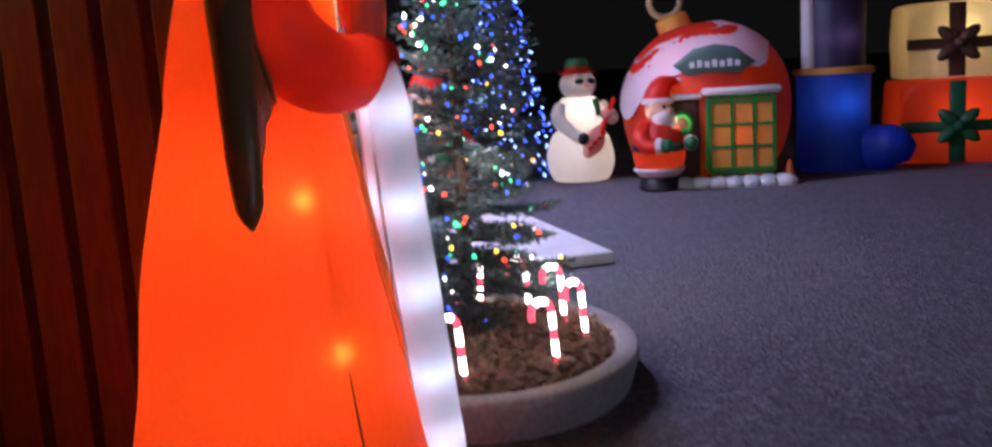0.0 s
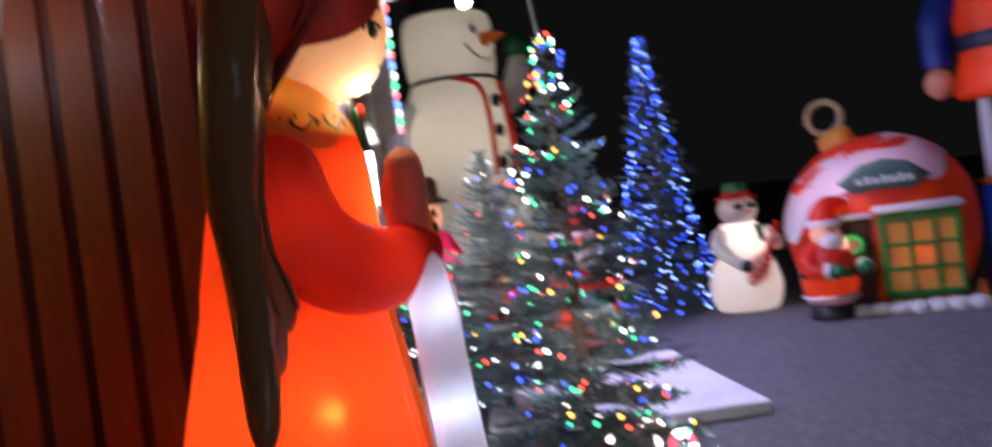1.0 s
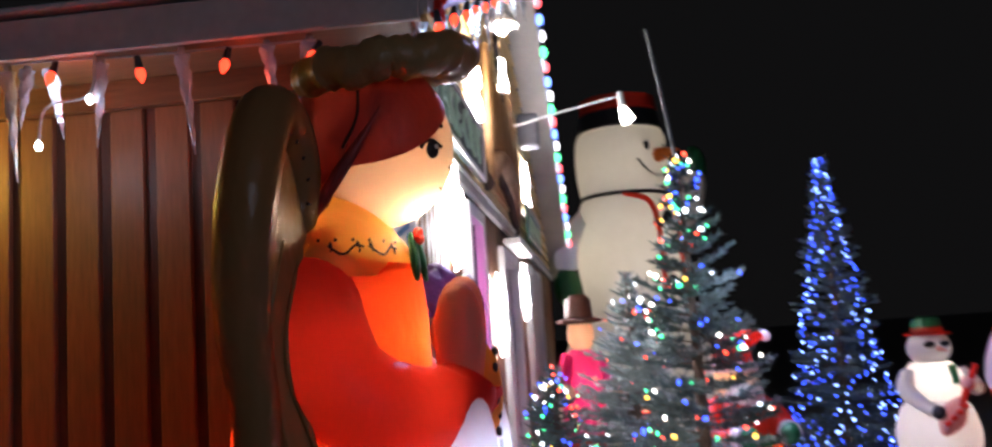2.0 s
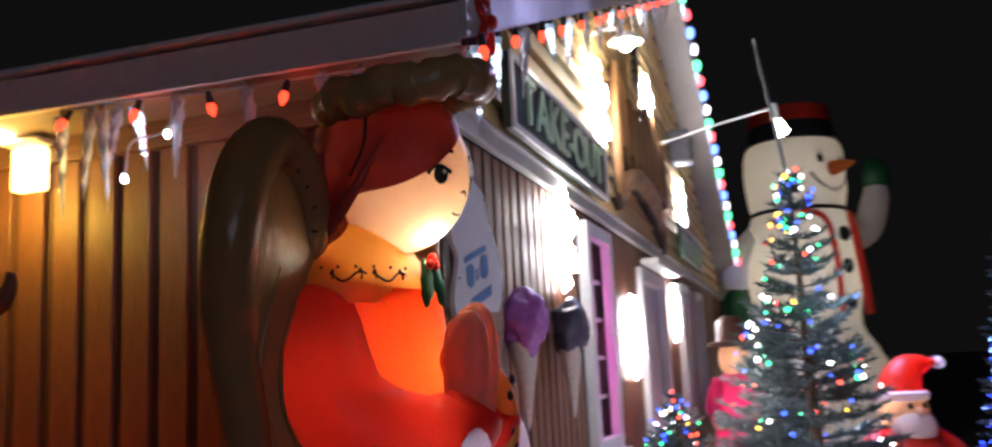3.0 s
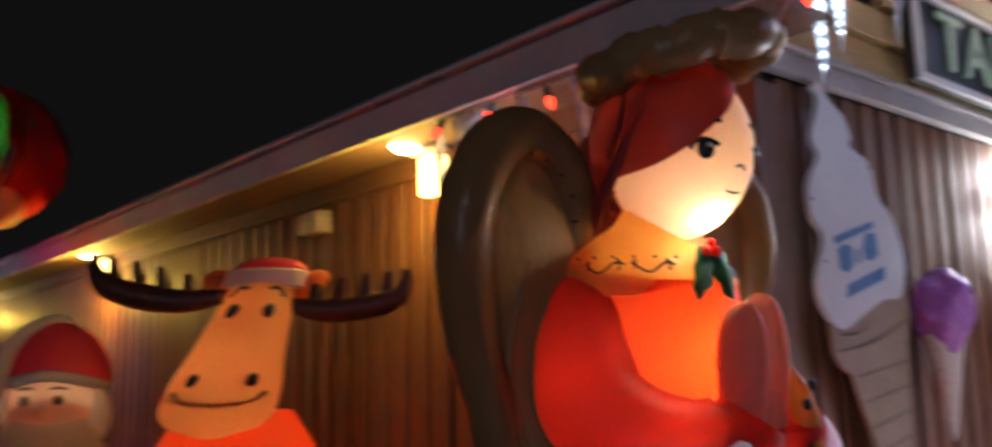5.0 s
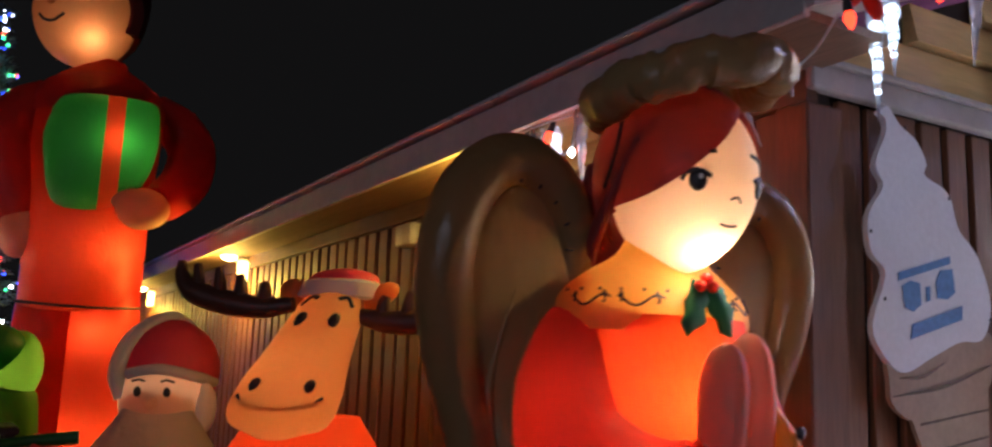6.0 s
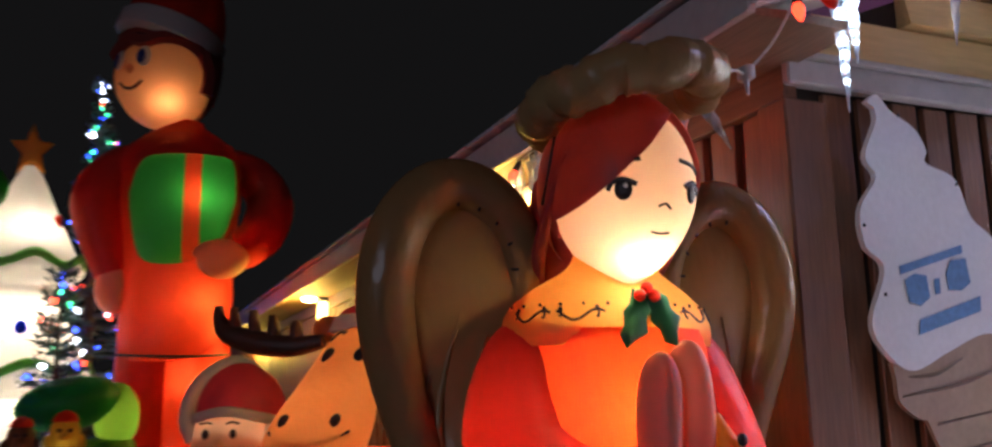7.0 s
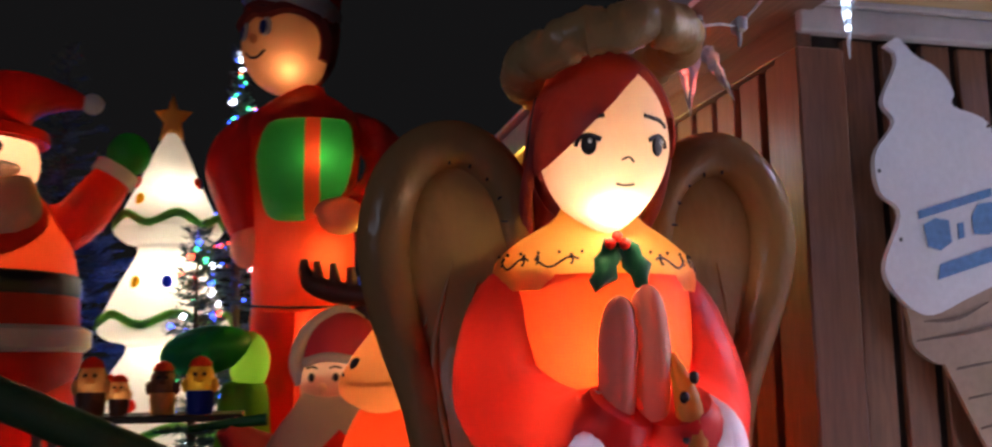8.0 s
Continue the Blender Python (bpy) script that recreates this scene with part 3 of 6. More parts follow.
        for v in pillow(bm, inner, 0.03, m, WN, 5):
            v.co.x += bend(v.co.z) - 0.015 + 0.72 * max(0, 0.42 - abs(v.co.y)) * min(1, max(0, (2.15 - v.co.z) / 0.6))
        # long gathers in the panel
        for a, top in ((0.0, 1.95), (0.06, 2.0), (0.11, 1.9)):
            pts = []
            for q in range(6):
                z = top - (top - 1.5) * q / 5
                y = 0.3 + a + (0.05 - a * 0.1) * math.sin(q * 0.6) * (1 if q < 4 else 0.8)
                pts.append((bend(z) + 0.018 + 0.72 * max(0, 0.42 - y) * min(1, max(0, (2.15 - z) / 0.6)), s * y, z))
            tube(bm, pts, [0.002, 0.006, 0.01, 0.012, 0.01, 0.004], WN, 8, 18)
        # short pleats gathered round the rim's top, crease shade painted as dark lines
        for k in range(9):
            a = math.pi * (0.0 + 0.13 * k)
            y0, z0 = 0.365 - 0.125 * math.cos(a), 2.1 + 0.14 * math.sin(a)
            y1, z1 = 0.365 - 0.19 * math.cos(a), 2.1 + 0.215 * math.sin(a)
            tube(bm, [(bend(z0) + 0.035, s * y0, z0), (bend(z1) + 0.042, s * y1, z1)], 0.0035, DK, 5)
    # arms, hands held together, the long hanging cuffs
    for s in (-1, 1):
        tube(bm, [(-0.03, s * 0.16, 1.94), (-0.02, s * 0.212, 1.87), (0.0, s * 0.242, 1.76), (0.04, s * 0.245, 1.66), (0.13, s * 0.2, 1.59), (0.23, s * 0.135, 1.575), (0.3, s * 0.085, 1.61), (0.325, s * 0.065, 1.65)],
             [0.085, 0.108, 0.122, 0.128, 0.125, 0.112, 0.095, 0.075], SL, 20, 34)
        tube(bm, [(-0.01, s * 0.3, 1.61), (0.11, s * 0.28, 1.525), (0.24, s * 0.185, 1.512)], 0.004, DK, 5, 12)
        # mitten-like hands laid palm to palm, with one seam down each back
        up = 0.012 * s
        tube(bm, [(0.295, s * 0.04 - 0.022, 1.6), (0.3, s * 0.04 - 0.022, 1.68), (0.305, s * 0.038 - 0.022, 1.78), (0.305, s * 0.034 - 0.022, 1.85 + up), (0.303, s * 0.032 - 0.022, 1.885 + up), (0.3, s * 0.03 - 0.022, 1.9 + up)],
             [0.045, 0.057, 0.062, 0.054, 0.036, 0.008], HD, 20, 26, flat=0.66, up=(1, 0, 0))
        tube(bm, [(0.33, s * 0.066 - 0.022, 1.68), (0.338, s * 0.066 - 0.022, 1.78), (0.322, s * 0.056 - 0.022, 1.87 + up)], 0.0018, DK, 5, 8)
        tube(bm, [(0.262, s * 0.03 - 0.022, 1.7), (0.25, s * 0.026 - 0.022, 1.77), (0.262, s * 0.02 - 0.022, 1.83)], [0.014, 0.022, 0.008], HD, 12, 10)
        if s > 0:
            # patterned gold edging of the far cuff
            edge = [(0.33, 0.055, 1.76), (0.355, 0.072, 1.68), (0.36, 0.085, 1.58), (0.345, 0.095, 1.48)]
            tube(bm, edge, [0.01, 0.027, 0.032, 0.02], GO, 10, 14)
            for q in range(6):
                z = 1.5 + 0.042 * q
                ball(bm, (0.378, 0.06 + 0.024 * (q % 2), z), (0.009, 0.012, 0.014), DK, seg=8, rings=6)
        tube(bm, [(0.29, s * 0.11, 1.68), (0.31, s * (0.15 + 0.02 * s), 1.6), (0.335, s * (0.155 + 0.01 * s), 1.48), (0.36, s * 0.145, 1.2), (0.4, s * 0.16, 0.75), (0.44, s * 0.17, 0.32)],
             [0.015, 0.055, 0.064, 0.066, 0.068, 0.066], WH, 18, 34, flat=0.85, up=(1, 0, 0))
        for q in range(4):
            tube(bm, [(0.345 + 0.06 * math.cos(q), s * 0.135 + 0.055 * math.sin(q), 1.5), (0.36 + 0.066 * math.cos(q + 0.3), s * 0.145 + 0.058 * math.sin(q + 0.3), 1.1),
                      (0.43 + 0.064 * math.cos(q), s * 0.168 + 0.056 * math.sin(q), 0.4)], 0.006, WH, 6, 16)
    ob = part("inflatable_angel", bm, mats, at=(0.12, 2.965, 0))
    tagged(ob, "inflatable angel in glowing red robe with bronze wings and olive halo", "inflatable")
    lamp("angel_neck_lamp", "POINT", (0.12 + 0.222, 2.945, 2.09), 3.8, BULB, 0.02)
    for s in (-1, 1):
        # fill added in the sleeves, standing in for light from the open chambers
        lamp("angel_sleeve_lamp", "POINT", (0.13, 2.965 + s * 0.25, 1.72), 0.5, BULB, 0.02)
        lamp("angel_sleeve_lamp", "POINT", (0.33, 2.965 + s * 0.16, 1.6), 0.36, BULB, 0.02)
        for u, v, z in ((0.35, 0.137, 1.45), (0.362, 0.146, 1.17), (0.386, 0.155, 0.9), (0.41, 0.163, 0.63), (0.43, 0.168, 0.42)):
            lamp("angel_cuff_lamp", "POINT", (0.12 + u, 2.965 + s * v, z), 0.46, (0.52, 0.64, 1.0), 0.035)
    lamp("angel_chest_lamp", "POINT", (0.12 + 0.1, 2.965, 1.76), 2.3, BULB, 0.02)
    lamp("angel_robe_lamp", "POINT", (0.06, 2.95, 1.2), 5.0, BULB, 0.02)
    lamp("angel_hem_lamp", "POINT", (0.06, 2.93, 0.6), 7.0, BULB, 0.02)
    lamp("angel_string_lamp", "POINT", (0.16, 2.69, 1.22), 0.34, BULB, 0.01)
    lamp("angel_string_lamp", "POINT", (0.23, 2.63, 0.78), 0.34, BULB, 0.01)


angel()


def snowman_tall():
    bm = B()
    WH, NV, RD, DK, OR, GR = range(6)
    lathe(bm, [(0, 1.1), (0.1, 1.25), (0.6, 1.4), (1.2, 1.3), (1.8, 1.0), (2.2, 0.8), (2.9, 0.88), (3.4, 0.86), (3.9, 0.76), (4.0, 0.66)], WH, seg=40, n=34)
    lathe(bm, [(3.98, 0.66), (4.05, 0.74), (4.5, 0.79), (5.0, 0.76), (5.15, 0.62), (5.18, 0.3)], WH, seg=40, n=24)
    lathe(bm, [(5.1, 0.68), (5.14, 0.72), (5.42, 0.66), (5.44, 0.6)], NV, seg=32)
    lathe(bm, [(5.43, 0.6), (5.45, 0.66), (5.68, 0.64), (5.7, 0.5)], RD, seg=32)
    tube(bm, [(0.7 * math.cos(a), 0.7 * math.sin(a), 4.0) for a in [2 * math.pi * k / 30 for k in range(30)]], 0.045, DK, 8, wrap=True)
    head = Ellipsoid((0, 0, 4.55), (0.79, 0.79, 0.9))
    for s in (-1, 1):
        head.spot(bm, s * 17, 16, 0.06, 0.1, DK, thick=0.03)
    p, n = head.at(0, 3)
    tube(bm, [p - n * 0.1, p + n * 0.2, p + n * 0.42], [0.13, 0.085, 0.015], OR, 14, 8)
    head.line(bm, [(-30, -2), (-22, -12), (-8, -20), (8, -20), (22, -12), (30, -2)], 0.022, DK, 20)
    for z in (3.55, 3.05, 2.5):
        ball(bm, (0.87 - 0.0 * z, 0, z), (0.06, 0.12, 0.12), DK, seg=14, rings=10)
    for s in (-1, 1):
        tube(bm, [(0.45, s * 0.55, 3.98), (0.78, s * 0.3, 3.8), (0.9, s * 0.26, 3.2), (0.95, s * 0.3, 2.3)], 0.06, RD, 8, 18, flat=0.5)
        up = [(0.2, 0.7, 3.6), (0.35, 1.15, 3.7), (0.45, 1.35, 4.2), (0.45, 1.4, 4.45)] if s > 0 else [(-0.3, -0.6, 3.6), (-0.6, -0.72, 3.35), (-0.74, -0.74, 3.05), (-0.78, -0.74, 2.85)]
        tube(bm, up, [0.26, 0.24, 0.22, 0.18], WH, 14, 16)
        ball(bm, (0.45, 1.42, 4.6) if s > 0 else (-0.79, -0.73, 2.55), (0.22, 0.24, 0.34), GR, seg=16, rings=12)
    names = "body head hat_brim hat_band neck_cord eye eye nose mouth button button button scarf_end arm mitten scarf_end arm mitten".split()
    assemble("inflatable_snowman", bm, [N_WHITE, N_BLACK, N_RED, N_BLACK, fabric("orange_nylon", (0.7, 0.2, 0.03), (0.9, 0.25, 0.03), 0.4), N_LEAF], pose(1.35, 16.4, 0, 0, 0, -42), names,
             "very tall white inflatable snowman with carrot nose, scarf and navy hat", "inflatable")
    for z, e in ((0.9, 19), (3.0, 20), (4.5, 12)):
        lamp("tall_snowman_lamp", "POINT", (1.35, 16.4, z), e, (1.0, 0.87, 0.68), 0.05)


snowman_tall()


def snowman_small():
    bm = B()
    WH, BK, RD, PK, GR = range(5)
    lathe(bm, [(0, 0.3), (0.04, 0.4), (0.3, 0.47), (0.6, 0.4), (0.72, 0.3)], WH, seg=32, n=20)
    lathe(bm, [(0.68, 0.28), (0.82, 0.35), (1.0, 0.34), (1.15, 0.22)], WH, seg=32, n=14)
    ball(bm, (0, 0, 1.32), (0.25, 0.25, 0.22), WH)
    for s in (-1, 1):
        ball(bm, (0.22, s * 0.085, 1.36), (0.04, 0.07, 0.04), BK, seg=12, rings=8)
    lathe(bm, [(1.47, 0.27), (1.49, 0.27), (1.5, 0.18), (1.56, 0.18)], RD, seg=24)
    lathe(bm, [(1.56, 0.18), (1.66, 0.16), (1.68, 0.1)], GR, seg=24)
    tube(bm, [(0.24, 0, 1.31), (0.36, 0.04, 1.29)], [0.035, 0.01], PK, 8)
    # guitar in striped candy colours, held across
    pillow(bm, [(0.2 * math.cos(a) * (1 + 0.25 * math.cos(2 * a)), 0.15 * math.sin(a)) for a in [k * math.pi / 12 for k in range(24)]], 0.06,
           Matrix.Translation((0.46, -0.02, 0.56)) @ Matrix.Rotation(radians(90), 4, "Y") @ Matrix.Rotation(radians(-35), 4, "Z"), PK, 4)
    tube(bm, [(0.5, 0.05, 0.66), (0.46, 0.3, 1.12)], 0.035, RD, 8)
    for k in range(4):
        tube(bm, [(0.5, -0.14 + 0.07 * k, 0.47 + 0.06 * k), (0.52, -0.08 + 0.07 * k, 0.5 + 0.06 * k)], 0.03, RD, 8)
    for s in (-1, 1):
        tube(bm, [(0.05, s * 0.3, 1.02), (0.2, s * 0.4, 0.85), (0.42, s * 0.2, 0.75 + 0.15 * s)], [0.1, 0.1, 0.07], WH, 12, 10)
        ball(bm, (0.46, s * 0.18, 0.76 + 0.15 * s), 0.08, BK if s < 0 else PK, seg=12, rings=8)
    tube(bm, [(0.3, 0.1, 1.12), (0.34, 0.12, 0.9)], 0.045, GR, 8)
    names = "body chest head glasses_lens glasses_lens hat_brim hat_crown nose guitar guitar_neck stripe stripe stripe stripe arm mitten arm mitten tie".split()
    assemble("inflatable_snowman", bm, [N_WHITE, N_BLACK, N_RED, fabric("candy_pink_nylon", (0.75, 0.4, 0.35), (0.9, 0.45, 0.35), 0.4), N_LEAF], pose(4.6, 12.15, 0, 0, 0, -84), names,
             "small glowing white inflatable snowman in dark glasses holding a guitar", "inflatable")
    lamp("small_snowman_lamp", "POINT", (4.6, 12.15, 0.4), 6, (1, 0.85, 0.76), 0.03)
    lamp("small_snowman_lamp", "POINT", (4.62, 12.05, 0.95), 5, (1, 0.85, 0.76), 0.03)


snowman_small()


def ornament_house():
    base = pose(6.08, 11.3, 0, 0, 0, -112)   # +x towards the yard
    H = anchor("inflatable_bauble_house", base, "round red inflatable bauble made as a snowy cottage with green window", "inflatable")
    bm = B()
    lathe(bm, [(0.0, 0.7), (0.05, 0.8), (0.4, 1.0), (0.95, 1.1), (1.5, 0.98), (1.9, 0.6), (2.02, 0.25), (2.04, 0.02)], 0, seg=48, n=34)
    part("ball", bm, N_RED, H)
    bm = B()
    rings = []
    seg = 48
    for f in (0, 0.25, 0.5, 0.75, 1.0):
        ring = []
        for k in range(seg):
            a = 2 * math.pi * k / seg
            low = 1.42 + 0.16 * math.sin(3 * a + 2.2) + 0.07 * math.sin(7 * a)
            z = low + (2.07 - low) * f
            q = max(0.0, 1 - ((z - 0.95) / 1.11) ** 2) ** 0.5
            ring.append(((1.12 * q + 0.02) * math.cos(a), (1.12 * q + 0.02) * math.sin(a), z))
        rings.append(ring)
    rings_mesh(bm, rings, 0)
    tip = Matrix.Translation((0, 0, 0.95)) @ Matrix.Rotation(radians(20), 4, "X") @ Matrix.Translation((0, 0, -0.95))
    part("snow_cap", bm, N_WHITE, H, "white snowy cap with wavy edge", at=tip)
    bm = B()
    lathe(bm, [(1.98, 0.2), (2.0, 0.23), (2.2, 0.21), (2.24, 0.14)], 0, seg=24)
    part("cap", bm, N_GOLD, H, at=tip)
    bm = B()
    tube(bm, [(0, 0.2 * math.cos(a), 2.42 + 0.2 * math.sin(a)) for a in [2 * math.pi * k / 24 for k in range(24)]], 0.045, 0, 10, wrap=True)
    part("ring", bm, fabric("beige_nylon", (0.5, 0.38, 0.25), (0.6, 0.42, 0.25), 0.3), H, at=tip)
    bm = B()
    pillow(bm, [(-0.5, 0), (-0.25, 0.2), (0, 0.25), (0.25, 0.2), (0.5, 0), (0.25, -0.19), (0, -0.24), (-0.25, -0.19)], 0.06, Matrix.Translation((1.0, 0.0, 1.5)) @ Matrix(((0, 0.35, 0.94, 0), (1, 0, 0, 0), (0, 0.94, -0.35, 0), (0, 0, 0, 1))), 0, 4)
    board = part("sign_board", bm, fabric("grey_green_nylon", (0.12, 0.2, 0.17), (0.12, 0.22, 0.18), 0.3), H, "grey-green lozenge sign board")
    bm = B()
    for k in range(7):
        box(bm, (1.072 - 0.0 * k, -0.3 + 0.09 * k, 1.46), (1.082, -0.24 + 0.09 * k, 1.53 + 0.02 * (k % 2)))
    part("writing", bm, N_WHITE, board)
    bm = B()
    box(bm, (0.72, -0.12, 0.15), (1.16, 0.72, 1.12), bevel=0.05)
    bmesh.ops.delete(bm, geom=[f for f in bm.faces if f.normal.x > 0.95], context="FACES")
    bay = part("bay_window", bm, N_GREEN, H, "green bay with yellow panes")
    for lo, hi in [((1.135, yy, 0.2), (1.178, yy + 0.035, 1.08)) for yy in (-0.1, 0.165, 0.43, 0.66)] + [((1.136, -0.1, zz), (1.176, 0.69, zz + 0.035)) for zz in (0.2, 0.47, 0.74, 1.02)]:
        bm = B()
        box(bm, lo, hi)
        part("glazing_bar", bm, N_GREEN, bay)
    for i in range(3):
        for k in range(3):
            bm = B()
            box(bm, (1.15, -0.065 + 0.26 * i, 0.235 + 0.27 * k), (1.16, 0.165 + 0.26 * i, 0.47 + 0.27 * k))
            part("pane", bm, fabric("amber_pane", (0.7, 0.45, 0.12), (1.0, 0.6, 0.12), 0.6), bay)
    bm = B()
    box(bm, (0.7, -0.18, 1.121), (1.2, 0.78, 1.21), bevel=0.04)
    part("bay_snow", bm, N_WHITE, H)
    bm = B()
    box(bm, (0.85, -0.62, 0.1), (1.1, -0.2, 1.08), bevel=0.03)
    part("door", bm, N_BROWN, H, "brown door with a lit green wreath")
    bm = B()
    tube(bm, [(1.12, -0.41 + 0.11 * math.cos(a), 0.8 + 0.11 * math.sin(a)) for a in [2 * math.pi * k / 18 for k in range(18)]], 0.04, 0, 8, wrap=True)
    part("wreath", bm, N_GREEN, H)
    bm = B()
    box(bm, (0.82, -0.66, 1.081), (1.14, -0.16, 1.15), bevel=0.03)
    part("door_snow", bm, N_WHITE, H)
    for k in range(7):
        bm = B()
        ball(bm, (1.15, -0.4 + 0.2 * k, 0.04), (0.16, 0.16, 0.1), 0, seg=14, rings=8)
        part("snow_lump", bm, N_WHITE, H)
    w = base
    lamp("bauble_lamp", "POINT", w @ Vector((0.55, -0.3, 1.4)), 8, BULB, 0.03)
    lamp("bauble_lamp", "POINT", w @ Vector((1.0, 0.3, 0.62)), 7, BULB, 0.03)
    lamp("bauble_lamp", "POINT", w @ Vector((1.22, -0.41, 0.84)), 1.8, BULB, 0.02)


ornament_house()


def santa(at, height, label, arm_up=False, watt=6, mitten=None):
    """Inflatable santa, facing +x, built 1.7 high and scaled."""
    k = height / 1.7
    bm = B()
    RD, WH, SK, BK, GR, BE = range(6)
    lathe(bm, [(0, 0.26), (0.03, 0.32), (0.2, 0.3), (0.24, 0.26)], BK, seg=28)
    lathe(bm, [(0.22, 0.3), (0.3, 0.38), (0.33, 0.4), (0.36, 0.38)], WH, seg=28)
    lathe(bm, [(0.34, 0.36), (0.55, 0.4), (0.8, 0.38), (1.0, 0.3), (1.1, 0.2)], RD, seg=32, n=18)
    lathe(bm, [(0.62, 0.405), (0.64, 0.415), (0.7, 0.41), (0.72, 0.4)], BK, seg=32)
    box(bm, (0.39, -0.07, 0.61), (0.425, 0.07, 0.73), GR, 0.01)
    ball(bm, (0.03, 0, 1.24), (0.22, 0.22, 0.22), SK)
    ball(bm, (0.14, 0, 1.08), (0.17, 0.21, 0.2), BE)
    ball(bm, (0.25, 0, 1.23), 0.045, SK, seg=12, rings=8)
    for s in (-1, 1):
        ball(bm, (0.235, s * 0.075, 1.29), (0.015, 0.025, 0.03), BK, seg=10, rings=8)
        ball(bm, (0.22, s * 0.06, 1.17), (0.05, 0.08, 0.035), WH, seg=12, rings=8)
    lathe(bm, [(1.33, 0.235), (1.34, 0.25), (1.4, 0.25), (1.42, 0.22)], WH, seg=28)
    tube(bm, [(0, 0, 1.38), (0, 0.02, 1.5), (0, 0.12, 1.62), (-0.02, 0.33, 1.66), (-0.02, 0.42, 1.66)], [0.22, 0.19, 0.14, 0.06, 0.03], RD, 18, 16)
    ball(bm, (-0.02, 0.45, 1.66), 0.06, WH, seg=12, rings=8)
    for s in (-1, 1):
        if arm_up and s > 0:
            path = [(0.0, 0.25, 0.98), (0.05, 0.45, 1.0), (0.08, 0.62, 1.15), (0.08, 0.74, 1.28)]
        else:
            path = [(0.0, s * 0.25, 0.98), (0.08, s * 0.42, 0.85), (0.22, s * 0.42, 0.72), (0.36, s * 0.32, 0.72)]
        tube(bm, path, [0.13, 0.12, 0.11, 0.1], RD, 14, 14)
        e = Vector(path[-1])
        d = (e - Vector(path[-2])).normalized()
        tube(bm, [e - d * 0.02, e + d * 0.06], 0.12, WH, 14)
        ball(bm, e + d * 0.14, (0.1, 0.1, 0.11), GR, seg=14, rings=10)
    ob = part("inflatable_santa", bm, [N_RED, N_WHITE, N_SKIN, N_BLACK, mitten or N_LEAF, N_BEARD if arm_up else N_WHITE], at=at @ Matrix.Scale(k, 4))
    tagged(ob, label, "inflatable")
    for z, e in ((0.55, watt), (1.22, watt * 0.4)):
        lamp("santa_lamp", "POINT", at @ Vector((0.0, 0, z * k)), e * k * k, BULB, 0.03)


santa(pose(5.0, 10.5, 0, 0, 0, -75), 1.35, "small red and white inflatable santa before the bauble house", watt=3)
santa(pose(2.02, 9.9, 0, 0, 0, -60), 1.65, "red inflatable santa standing behind the lit fir", watt=8)


def toy_soldier():
    at = pose(7.72, 10.85, 0, 0, 0, -112)
    bm = B()
    BL, OR, NV, WH, RD, SK = range(6)
    lathe(bm, [(0, 0.42), (0.03, 0.47), (0.25, 0.48), (0.6, 0.46), (1.28, 0.47)], BL, seg=36, n=24)
    tube(bm, [(0.25, 0.45, 0.28), (0.45, 0.66, 0.3), (0.55, 0.85, 0.22)], [0.3, 0.28, 0.12], BL, 16, 12)
    lathe(bm, [(1.27, 0.47), (1.28, 0.52), (1.34, 0.52), (1.36, 0.46)], OR, seg=36)
    lathe(bm, [(1.34, 0.4), (1.8, 0.4), (2.35, 0.42)], NV, seg=32, n=10)
    tube(bm, [(0.2, -0.36, 1.36), (0.2, -0.36, 2.3)], 0.09, WH, 12)
    lathe(bm, [(2.3, 0.5), (2.33, 0.62), (2.45, 0.66), (2.75, 0.58), (2.9, 0.56), (3.7, 0.6), (3.9, 0.4)], RD, seg=36, n=22)
    lathe(bm, [(2.88, 0.59), (2.9, 0.6), (3.05, 0.6), (3.07, 0.58)], NV, seg=36)
    ball(bm, (0, 0, 4.15), (0.34, 0.34, 0.36), SK)
    lathe(bm, [(4.35, 0.38), (4.36, 0.4), (4.9, 0.42), (4.95, 0.3)], NV, seg=28)
    for s in (-1, 1):
        tube(bm, [(0, s * 0.58, 3.7), (0.05, s * 0.8, 3.3), (0.05, s * 0.82, 2.75)], [0.2, 0.18, 0.16], BL, 14, 12)
        ball(bm, (0.05, s * 0.82, 2.55), (0.17, 0.17, 0.2), SK, seg=14, rings=10)
    ob = part("inflatable_toy_soldier", bm, [N_BLUE, N_GOLD, N_NAVY, N_WHITE, N_RED, N_HAND], at=at)
    tagged(ob, "huge inflatable toy soldier with blue boots, yellow rims and red coat", "inflatable")
    for z, e in ((0.9, 4), (1.75, 4), (2.5, 6), (3.4, 4)):
        lamp("soldier_lamp", "POINT", at @ Vector((0.25, 0.05, z)), e, BULB, 0.03)


toy_soldier()


